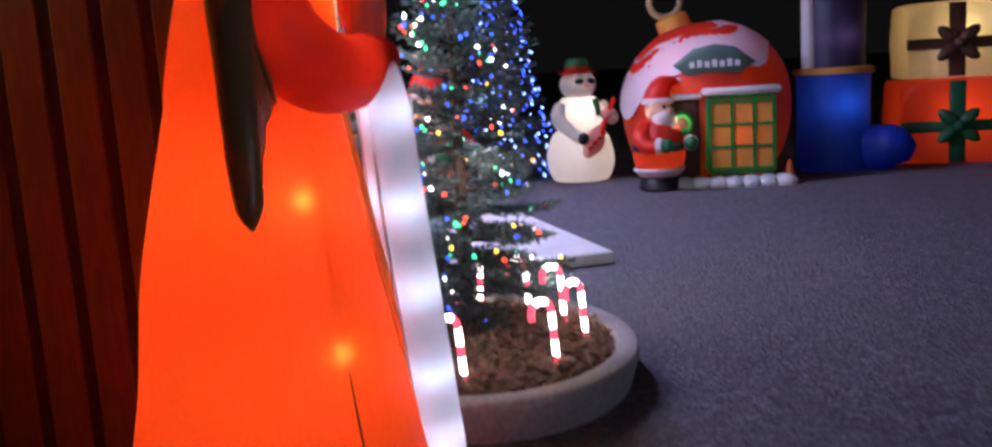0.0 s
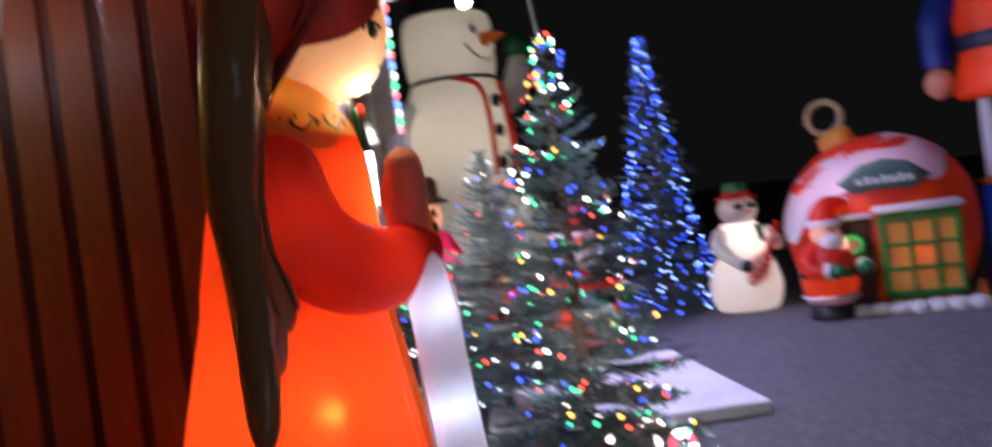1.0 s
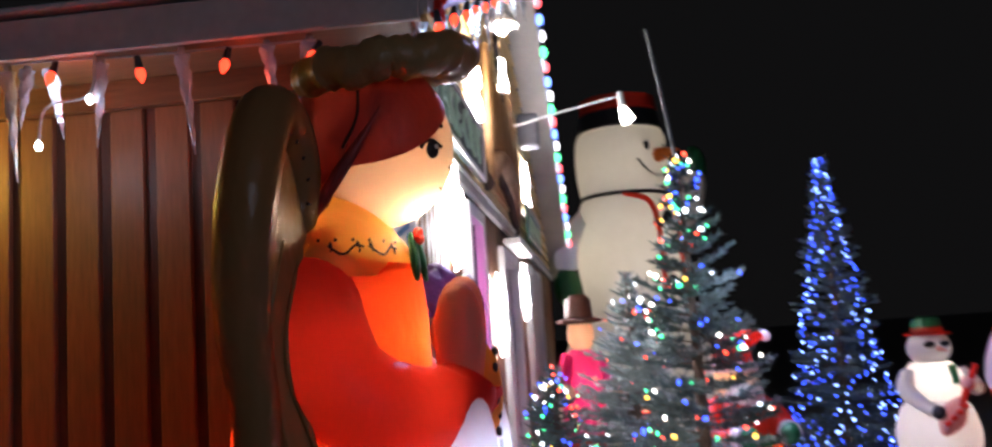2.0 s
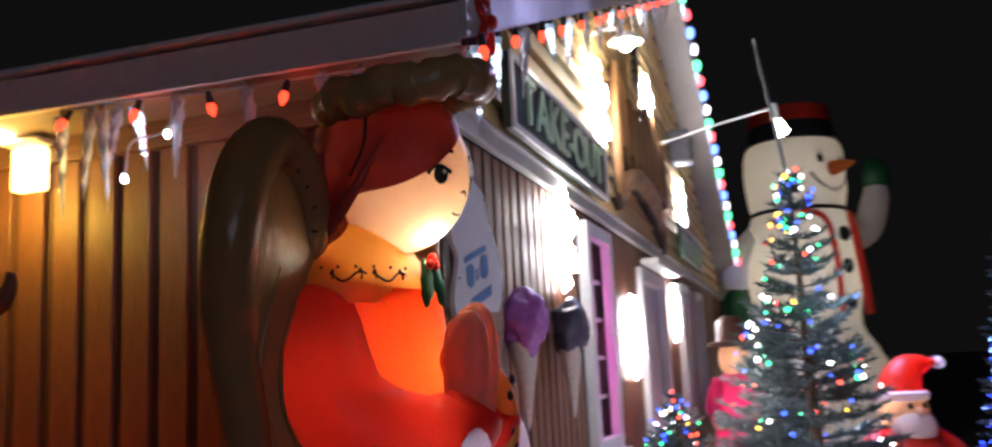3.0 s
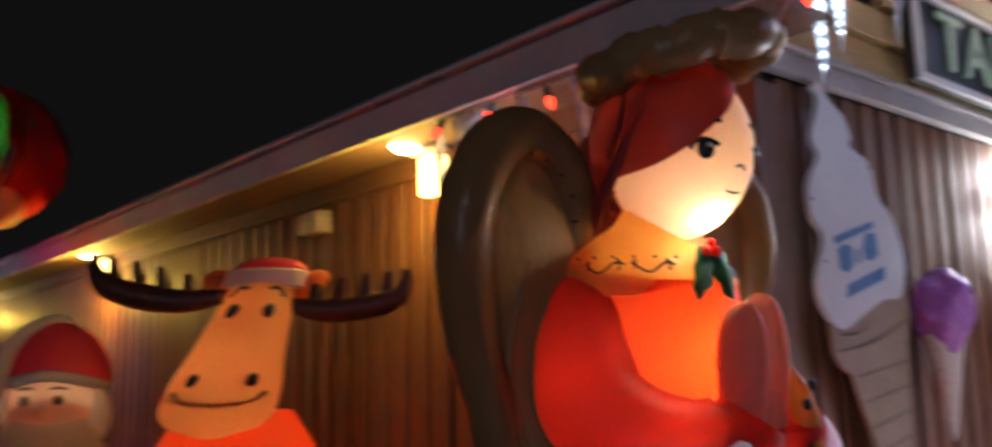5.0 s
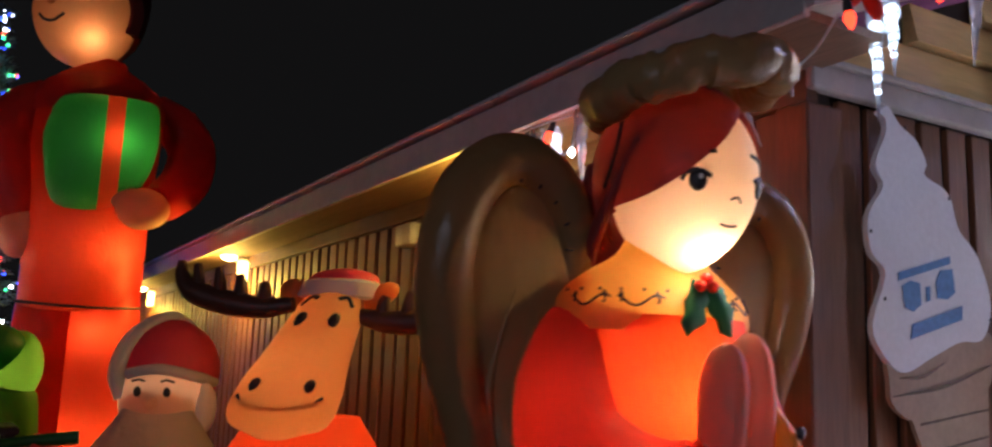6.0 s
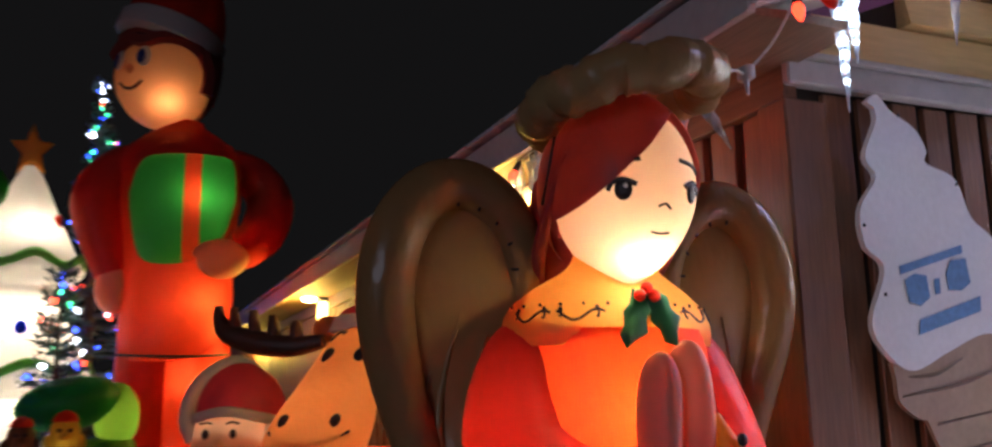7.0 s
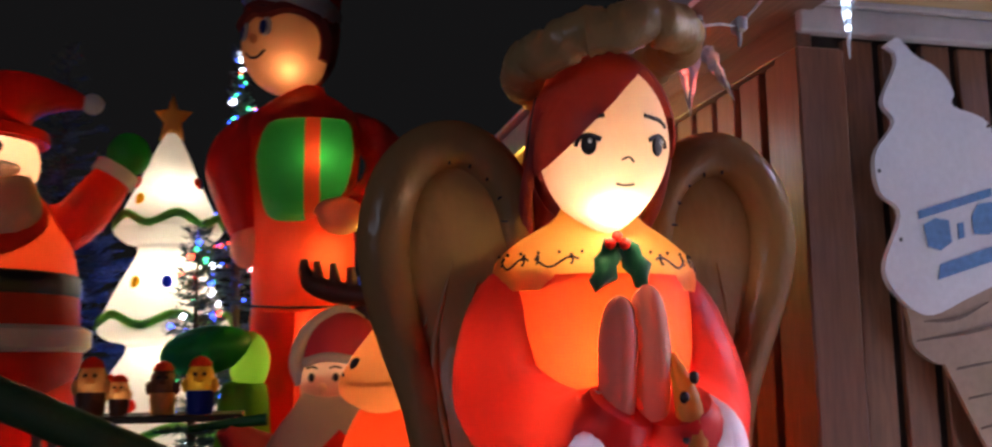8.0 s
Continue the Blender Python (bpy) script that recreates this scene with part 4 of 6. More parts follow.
def gift_stack():
    at = pose(9.55, 10.9, 0, 0, 0, -118)
    H = anchor("inflatable_gift_stack", at, "stack of inflatable gift boxes, red with green ribbon below cream", "inflatable")
    for z, sx, h, m, rib in ((0, 0.7, 1.12, N_RED, N_LEAF), (1.13, 0.62, 1.0, N_CREAM, N_BROWN)):
        bm = B()
        lathe(bm, [(z, sx * 0.9), (z + 0.06, sx * 1.05), (z + h / 2, sx * 1.12), (z + h - 0.08, sx * 1.02), (z + h, sx * 0.7)], 0, seg=40, n=16)
        for v in bm.verts:
            v.co.x, v.co.y = [math.copysign(min(abs(c) * 1.25, sx), c) for c in (v.co.x, v.co.y)]
        b = part("gift_box", bm, m, H)
        bm = B()
        box(bm, (sx - 0.03, -0.1, z + 0.02), (sx + 0.015, 0.1, z + h - 0.03), 0, 0.01)
        box(bm, (sx - 0.03, -sx, z + h * 0.38), (sx + 0.012, sx, z + h * 0.38 + 0.14), 0, 0.01)
        part("ribbon", bm, rib, b)
        bm = B()
        for a in (40, 140, 220, 320):
            ball(bm, (sx + 0.06, 0.17 * math.cos(radians(a)), z + h * 0.45 + 0.17 * math.sin(radians(a))), (0.07, 0.16, 0.08), 0, Matrix.Rotation(radians(a), 4, "X"), 14, 10)
        ball(bm, (sx + 0.1, 0, z + h * 0.45), 0.07, 0, seg=12, rings=8)
        part("bow", bm, rib, b)
        lamp("gift_lamp", "POINT", at @ Vector((0.3, 0.1, z + 0.65)), 9, BULB, 0.03)


gift_stack()


def elf():
    at = pose(-6.85, 2.39, 0, 0, 0, -6)
    bm = B()
    RD, GR, SK, HR, WH, DK, HD, PK, BL = range(9)
    for y, x, r in ((-0.2, -0.05, 0.27), (0.24, 0.06, 0.29)):
        lathe(bm, [(0, r * 0.9), (0.05, r * 1.05), (0.5, r), (1.5, r), (2.2, r), (2.5, r * 0.8)], RD, c=(x, y, 0), seg=28, n=20)
    lathe(bm, [(2.22, 0.3, 0.42), (2.3, 0.4, 0.48), (2.7, 0.45, 0.49), (3.2, 0.48, 0.49), (3.7, 0.47, 0.53), (4.05, 0.42, 0.54), (4.26, 0.3, 0.4), (4.38, 0.2, 0.22), (4.45, 0.16, 0.17)], RD, c=(0, 0.03, 0), seg=40, n=30)
    # yoke of the dark red jumper over the shoulders
    lathe(bm, [(3.9, 0.47, 0.57), (4.05, 0.45, 0.57), (4.2, 0.36, 0.48), (4.33, 0.24, 0.28), (4.4, 0.18, 0.2)], PK, c=(0, 0.03, 0), seg=40, n=16, ends=False)
    o = [(-0.33, 3.86), (-0.24, 3.98), (0.0, 4.02), (0.3, 4.02), (0.47, 3.98), (0.51, 3.8), (0.5, 3.55), (0.42, 3.3), (0.22, 3.1), (-0.05, 3.04), (-0.27, 3.1), (-0.36, 3.45), (-0.38, 3.65)]
    pillow(bm, [tuple(q) for q in smooth_path(o, 44)], 0.27, Matrix.Translation((0.5, 0, 0)) @ Matrix(((0, 0, 1, 0), (1, 0, 0, 0), (0, 1, 0, 0), (0, 0, 0, 1))), GR, 8)
    for yy in (0.08, 0.22):
        geom = [f for f in bm.faces if f.material_index == GR]
        geom += list({e for f in geom for e in f.edges}) + list({v for f in geom for v in f.verts})
        bmesh.ops.bisect_plane(bm, geom=geom, plane_co=(0, yy, 0), plane_no=(0, 1, 0))
    for f in bm.faces:
        if f.material_index == GR and 0.08 < f.calc_center_median().y < 0.22:
            f.material_index = RD
    tube(bm, [(0, 0.46, 4.08), (0.0, 0.7, 3.94), (0.04, 0.83, 3.72), (0.22, 0.78, 3.42), (0.5, 0.62, 3.2), (0.72, 0.5, 3.1)], [0.16, 0.2, 0.21, 0.21, 0.18, 0.14], PK, 18, 26)
    tube(bm, [(0, -0.38, 4.08), (0.0, -0.58, 3.92), (0.02, -0.7, 3.66), (0.05, -0.62, 3.3), (0.06, -0.52, 3.0)], [0.16, 0.2, 0.22, 0.19, 0.15], PK, 18, 24)
    ball(bm, (0.85, 0.42, 3.04), (0.16, 0.21, 0.17), HD, seg=20, rings=14)
    ball(bm, (0.82, 0.3, 3.12), (0.1, 0.13, 0.07), HD, Matrix.Rotation(radians(25), 4, "X"), 16, 10)
    ball(bm, (0.08, -0.5, 2.86), (0.15, 0.16, 0.22), HD, seg=18, rings=12)
    tube(bm, [(0.33, -0.45, 2.27), (0.46, -0.1, 2.25), (0.46, 0.25, 2.25), (0.34, 0.5, 2.27)], 0.012, DK, 6, 16)
    face = Ellipsoid((0.05, -0.17, 4.87), (0.43, 0.44, 0.5))
    ball(bm, face.c, face.r, SK, seg=36, rings=24)
    for s in (-1, 1):
        face.spot(bm, -40 + s * 19, 8, 0.06, 0.1, WH, thick=0.02)
        face.spot(bm, -40 + s * 19 - 3, 7, 0.045, 0.075, BL, lift=0.01, thick=0.02)
        face.line(bm, [(-40 + s * 29, 23), (-40 + s * 20, 27), (-40 + s * 11, 24)], 0.012, DK)
    ball(bm, face.at(-40, -6)[0], 0.045, SK, seg=12, rings=8)
    face.line(bm, [(-60, -20), (-52, -27), (-38, -29), (-24, -22)], 0.014, DK)
    lathe(bm, [(4.5, 0.22, 0.25, -0.16), (4.7, 0.36, 0.42, -0.08), (5.0, 0.44, 0.485, -0.03), (5.24, 0.43, 0.47, 0.0)], HR, c=(0, -0.13, 0), seg=32, n=12)
    face.line(bm, [(-75, 16), (-58, 27), (-40, 33), (-22, 28), (-8, 33), (14, 36), (40, 30), (62, 14)], 0.075, HR, 24)
    face.line(bm, [(55, 25), (64, 0), (66, -26)], 0.09, HR, 14)
    # hat with a broad pale band, pulled down on one side
    tilt = Matrix.Translation((0, -0.15, 5.2)) @ Matrix.Rotation(radians(-17), 4, "X")
    hat = lathe(bm, [(-0.04, 0.45), (0.0, 0.5), (0.16, 0.5), (0.2, 0.46)], WH, seg=32)
    hat += lathe(bm, [(0.17, 0.47), (0.4, 0.42), (0.66, 0.3), (0.85, 0.08)], RD, seg=28, n=12)
    for v in hat:
        v.co = tilt @ v.co
    ob = part("inflatable_elf", bm, [N_RED, N_GREEN, fabric("elf_skin_nylon", (0.62, 0.33, 0.18), (1.0, 0.42, 0.16), 0.55), N_HAIR, N_WHITE, N_DARK, N_HAND, N_SLEEVE, fabric("eye_blue_nylon", (0.02, 0.04, 0.2), (0.02, 0.04, 0.2), 0.2)], at=at)
    tagged(ob, "towering red inflatable elf hugging a green gift with red ribbon", "inflatable")
    for z, u, e in ((1.2, 0.1, 3.0), (2.05, 0.2, 2.4), (2.75, 0.25, 3.0), (3.6, 0.62, 1.8), (4.6, 0.28, 1.6)):
        lamp("elf_lamp", "POINT", at @ Vector((u, 0.2 if z < 4 else -0.12, z)), e, BULB, 0.03)


elf()


def moose():
    at = pose(-1.92, 2.82, 0, 0, 0, -46)
    bm = B()
    TN, RD, BR, DK, WH, PK = range(6)
    lathe(bm, [(0, 0.3), (0.05, 0.38), (0.5, 0.42), (1.0, 0.4), (1.4, 0.34), (1.62, 0.22)], RD, seg=36, n=24)
    # long head: a loft from the brow down to the broad muzzle, turned to one side
    first = set(bm.verts)
    axis = [(-0.08, 0, 2.12, 0.05), (-0.03, 0, 2.07, 0.13), (0.06, 0, 1.95, 0.155), (0.14, 0, 1.82, 0.18), (0.2, 0, 1.71, 0.205), (0.25, 0, 1.61, 0.195), (0.27, 0, 1.55, 0.07)]
    tube(bm, [a[:3] for a in axis], [a[3] for a in axis], TN, 28, 28)

    def skin(u, a, lift=0.0):
        """On the head's front: u runs from brow to chin, a is the angle to the side."""
        x, _, z, r = smooth_path(axis, 101)[round(100 * u)]
        d = (r + lift) * math.cos(radians(a))
        return (x + 0.88 * d, (r + lift) * math.sin(radians(a)), z + 0.47 * d)
    for s in (-1, 1):
        ball(bm, skin(0.36, s * 24), (0.02, 0.025, 0.036), DK, Matrix.Rotation(radians(-30), 4, "Y"), 12, 8)
        tube(bm, [skin(0.24, s * 16), skin(0.22, s * 30), skin(0.26, s * 44)], 0.011, DK, 6, 8)
        ball(bm, skin(0.75, s * 29), (0.02, 0.022, 0.026), DK, seg=10, rings=8)
        ball(bm, (-0.03, s * 0.17, 2.12), (0.045, 0.085, 0.055), TN, Matrix.Rotation(radians(s * 28), 4, "X"), 14, 10)
    tube(bm, [skin(0.78, -50), skin(0.86, -34), skin(0.89, 0), skin(0.86, 34), skin(0.78, 50)], 0.008, DK, 6, 18)
    lathe(bm, [(2.1, 0.14, 0.15), (2.11, 0.155, 0.17), (2.17, 0.145, 0.165), (2.18, 0.12, 0.14)], WH, c=(-0.04, 0, 0), seg=24)
    ball(bm, (-0.06, 0, 2.18), (0.12, 0.15, 0.055), PK, seg=20, rings=12)
    turn = Matrix.Translation((0.04, 0.08, 0)) @ Matrix.Rotation(radians(16), 4, "Z")
    for v in set(bm.verts) - first:
        v.co.y += 0.3 * (v.co.z - 2.0)
        v.co = turn @ v.co
    # palmate antlers with upright tines
    for s in (-1, 1):
        def horn(a, b, r=s):
            return (0.11 - 0.07 * r - 0.17 * r * a, 0.1 + r * (0.1 + a), 2.05 + b - 0.012 * r + (0.06 - 0.04 * r) * a)
        tube(bm, [horn(0, 0), horn(0.14, -0.03), horn(0.3, -0.025), horn(0.43, 0.005), horn(0.475, 0.06), horn(0.48, 0.12)], [0.03, 0.046, 0.052, 0.046, 0.03, 0.018], BR, 14, 24)
        for a, h in ((0.12, 0.075), (0.22, 0.095), (0.31, 0.11), (0.4, 0.115)):
            tube(bm, [horn(a, -0.02), horn(a + 0.005, 0.05), horn(a + 0.012, h)], [0.034, 0.026, 0.016], BR, 10, 10)
    for s in (-1, 1):
        tube(bm, [(0.05, s * 0.32, 1.35), (0.2, s * 0.45, 1.15), (0.36, s * 0.4, 1.0)], [0.13, 0.12, 0.1], RD, 14, 12)
        ball(bm, (0.4, s * 0.38, 0.95), 0.11, TN, seg=14, rings=10)
    for z in (1.2, 1.36):
        box(bm, (0.34, -0.07, z), (0.355, 0.07, z + 0.012), DK)
    names = "body head eye brow nostril ear eye brow nostril ear mouth hat_band hat".split() + ["antler", "tine", "tine", "tine", "tine"] * 2 + "arm mitten arm mitten stripe stripe".split()
    assemble("inflatable_moose", bm, [fabric("moose_nylon", (0.5, 0.2, 0.07), (0.95, 0.36, 0.1), 0.55), N_ORANGE, N_BROWN, N_DARK, N_WHITE, N_PINK], at, names,
             "smiling tan inflatable moose in red jacket and santa hat", "inflatable")
    lamp("moose_head_lamp", "POINT", at @ Vector((0.29, 0.06, 1.72)), 0.7, BULB, 0.02)
    lamp("moose_head_lamp", "POINT", at @ Vector((0.07, 0.06, 1.93)), 0.45, BULB, 0.02)
    lamp("moose_body_lamp", "POINT", at @ Vector((0.05, 0, 1.1)), 6, BULB, 0.02)


moose()


def bearded_figure():
    at = pose(-3.6, 2.58, 0, 0, 0, -22)
    bm = B()
    PK, WH, SK, BE, DK, GR = range(6)
    lathe(bm, [(0, 0.4), (0.05, 0.48), (0.6, 0.5), (1.0, 0.42), (1.3, 0.28), (1.4, 0.15)], PK, seg=32, n=22)
    ball(bm, (0.05, 0, 1.62), (0.25, 0.24, 0.26), SK)
    lathe(bm, [(1.6, 0.04, 0.16, 0.2), (1.48, 0.16, 0.24, 0.18), (1.3, 0.22, 0.36, 0.22), (1.1, 0.2, 0.44, 0.28), (0.9, 0.1, 0.36, 0.3)], BE, seg=28, n=18)
    lathe(bm, [(1.68, 0.24, 0.25), (1.75, 0.27, 0.27), (1.86, 0.26, 0.26), (1.98, 0.19, 0.19), (2.05, 0.08, 0.08), (2.06, 0.01, 0.01)], PK, c=(-0.04, 0, 0), seg=28, n=16)
    tube(bm, [(0.16, -0.2, 1.62), (0.16, -0.24, 1.76), (0.1, -0.18, 1.95), (-0.02, -0.02, 2.07), (-0.12, 0.1, 2.02)], [0.04, 0.045, 0.045, 0.04, 0.02], WH, 10, 16)
    tube(bm, [(0.2, -0.17, 1.75), (0.25, 0, 1.78), (0.2, 0.17, 1.75), (0.0, 0.25, 1.72)], 0.03, WH, 10, 14)
    ball(bm, (0.1, 0.22, 1.58), (0.1, 0.07, 0.14), WH, seg=14, rings=10)
    for s in (-1, 1):
        ball(bm, (0.285, s * 0.075 - 0.02, 1.66), (0.012, 0.02, 0.028), DK, seg=10, rings=8)
        tube(bm, [(0.275, s * 0.11 - 0.02, 1.715), (0.285, s * 0.07 - 0.02, 1.725), (0.29, s * 0.04 - 0.02, 1.715)], 0.006, DK, 5)
    ball(bm, (0.31, -0.02, 1.6), 0.032, SK, seg=12, rings=8)
    tube(bm, [(0.1, -0.33, 1.15), (0.25, -0.5, 1.25), (0.33, -0.6, 1.38)], [0.14, 0.12, 0.08], PK, 14, 12)
    tube(bm, [(0.33, -0.35, 1.42), (0.36, -0.55, 1.4), (0.4, -0.8, 1.37)], [0.035, 0.03, 0.02], GR, 10, 10)
    ob = part("inflatable_bearded_figure", bm, [N_PINK, N_WHITE, N_SKIN, N_BEARD, N_DARK, N_LEAF], at=at)
    tagged(ob, "inflatable grey-bearded figure in a pink-red hat holding a rod", "inflatable")
    lamp("bearded_figure_lamp", "POINT", at @ Vector((0.1, 0, 1.56)), 1.5, BULB, 0.02)
    lamp("bearded_figure_lamp", "POINT", at @ Vector((0.0, 0, 0.9)), 5, BULB, 0.02)


bearded_figure()


def waving_santa():
    """Tall santa facing +x, one arm raised."""
    at = pose(-6.4, -0.35, 0, 0, 0, 12)
    bm = B()
    RD, WH, SK, BK, GR, BE, GO = range(7)
    for s in (-1, 1):
        lathe(bm, [(0, 0.4), (0.1, 0.5), (0.6, 0.42), (0.7, 0.4)], BK, c=(0.05, s * 0.42, 0), seg=24)
        lathe(bm, [(0.68, 0.42), (1.4, 0.46), (1.9, 0.4)], RD, c=(0, s * 0.38, 0), seg=28, n=12)
    lathe(bm, [(1.5, 0.7), (1.7, 0.86), (2.0, 0.88)], RD, seg=36, n=10)
    lathe(bm, [(1.86, 0.9), (1.9, 0.95), (2.04, 0.95), (2.08, 0.88)], WH, seg=36)
    lathe(bm, [(2.05, 0.86), (2.5, 0.82), (2.9, 0.72), (3.2, 0.5), (3.3, 0.3)], RD, seg=36, n=18)
    lathe(bm, [(2.33, 0.845), (2.35, 0.86), (2.5, 0.84), (2.52, 0.82)], BK, seg=36)
    box(bm, (0.8, -0.14, 2.32), (0.9, 0.14, 2.53), GO, 0.02)
    box(bm, (0.76, -0.1, 2.06), (0.9, 0.1, 2.32), WH, 0.03)
    ball(bm, (0.08, 0, 3.5), (0.46, 0.46, 0.44), SK)
    lathe(bm, [(3.34, 0.1, 0.4, 0.36), (3.22, 0.28, 0.46, 0.34), (3.0, 0.34, 0.5, 0.42), (2.75, 0.2, 0.36, 0.55), (2.62, 0.05, 0.1, 0.6)], BE, seg=28, n=16)
    for s in (-1, 1):
        ball(bm, (0.515, s * 0.15, 3.56), (0.03, 0.032, 0.045), BK, seg=10, rings=8)
        ball(bm, (0.52, s * 0.15, 3.37), (0.09, 0.18, 0.07), WH, seg=14, rings=8)
    ball(bm, (0.57, 0, 3.45), 0.09, SK, seg=14, rings=10)
    lathe(bm, [(3.66, 0.5), (3.68, 0.53), (3.78, 0.52), (3.8, 0.46)], RD, c=(0.04, 0, 0), seg=32)
    tube(bm, [(0.04, 0, 3.72), (0.04, 0.05, 3.95), (0.02, 0.3, 4.12), (0, 0.62, 4.15), (0, 0.8, 4.12)], [0.5, 0.4, 0.24, 0.12, 0.06], RD, 20, 18)
    ball(bm, (0, 0.86, 4.12), 0.1, WH, seg=14, rings=10)
    for s, path in ((1, [(0, 0.5, 2.9), (0.1, 0.75, 3.0), (0.15, 0.95, 3.25), (0.15, 1.05, 3.42)]), (-1, [(0, -0.6, 3.0), (0.2, -0.95, 2.6), (0.55, -0.8, 2.3), (0.7, -0.6, 2.3)])):
        tube(bm, path, [0.25, 0.22, 0.2, 0.17], RD, 16, 16)
        e = Vector(path[-1])
        d = (e - Vector(path[-2])).normalized()
        tube(bm, [e - d * 0.02, e + d * 0.1], 0.2, WH, 16)
        ball(bm, e + d * 0.26, (0.17, 0.19, 0.2), GR, seg=16, rings=12)
    ob = part("inflatable_santa", bm, [N_RED, N_WHITE, N_SKIN, N_BLACK, N_GREEN, N_BEARD, N_GOLD], at=at)
    tagged(ob, "tall inflatable santa waving one green mitten", "inflatable")
    for z, e in ((1.2, 12), (2.7, 14), (3.52, 9)):
        lamp("santa_lamp", "POINT", at @ Vector((0.15, 0, z)), e, BULB, 0.03)


waving_santa()


def white_tree():
    at = pose(-7.25, 1.12, 0, 0, 0, 0) @ Matrix.Diagonal((0.55, 0.55, 0.76, 1))
    H = anchor("inflatable_white_tree", at, "glowing white inflatable tree with green garlands and gold star", "inflatable")
    bm = B()
    lathe(bm, [(0, 0.8), (0.1, 1.0), (1.1, 1.1), (1.35, 1.35), (1.5, 1.3), (2.1, 0.95), (2.5, 0.62), (2.6, 0.95), (2.72, 1.12), (2.85, 1.08), (3.3, 0.8), (3.75, 0.5), (3.85, 0.75), (3.98, 0.92), (4.1, 0.88), (4.6, 0.55), (5.1, 0.25), (5.3, 0.1)], 0, seg=40, n=80)
    part("body", bm, N_WHITE, H)
    for z, r in ((1.5, 1.34), (2.84, 1.1), (4.1, 0.9)):
        bm = B()
        tube(bm, [(r * math.cos(a), r * math.sin(a), z + 0.07 * math.sin(6 * a)) for a in [2 * math.pi * k / 60 for k in range(60)]], 0.055, 0, 8, wrap=True)
        part("garland", bm, fabric("pale_green_nylon", (0.15, 0.4, 0.12), (0.3, 0.65, 0.2), 0.5), H)
    bm = B()
    o = [((0.36 if k % 2 == 0 else 0.16) * math.sin(k * math.pi / 5), (0.36 if k % 2 == 0 else 0.16) * math.cos(k * math.pi / 5)) for k in range(10)]
    pillow(bm, o, 0.1, Matrix.Translation((0, 0, 5.5)) @ Matrix(((0, 0, 1, 0), (1, 0, 0, 0), (0, 1, 0, 0), (0, 0, 0, 1))), 0, 4)
    part("star", bm, N_GOLD, H)
    rnd = random.Random(5)
    for k in range(12):
        z = rnd.choice((1.8, 2.1, 3.1, 3.3, 4.35, 4.6))
        r = {1.8: 1.12, 2.1: 0.95, 3.1: 0.94, 3.3: 0.8, 4.35: 0.71, 4.6: 0.55}[z]
        a = rnd.uniform(-1.3, 1.3)
        bm = B()
        ball(bm, (r * math.cos(a), r * math.sin(a), z), (0.06, 0.09, 0.09), 0, Matrix.Rotation(a, 4, "Z"), 12, 8)
        part("bauble", bm, rnd.choice((N_RED, N_YELLOW, N_BLUE)), H)
    for z, e in ((0.9, 8), (2.3, 9), (3.3, 12), (4.4, 5)):
        lamp("white_tree_lamp", "POINT", at @ Vector((0.3, 0.1, z)), e, (1.0, 0.87, 0.65), 0.05)


white_tree()


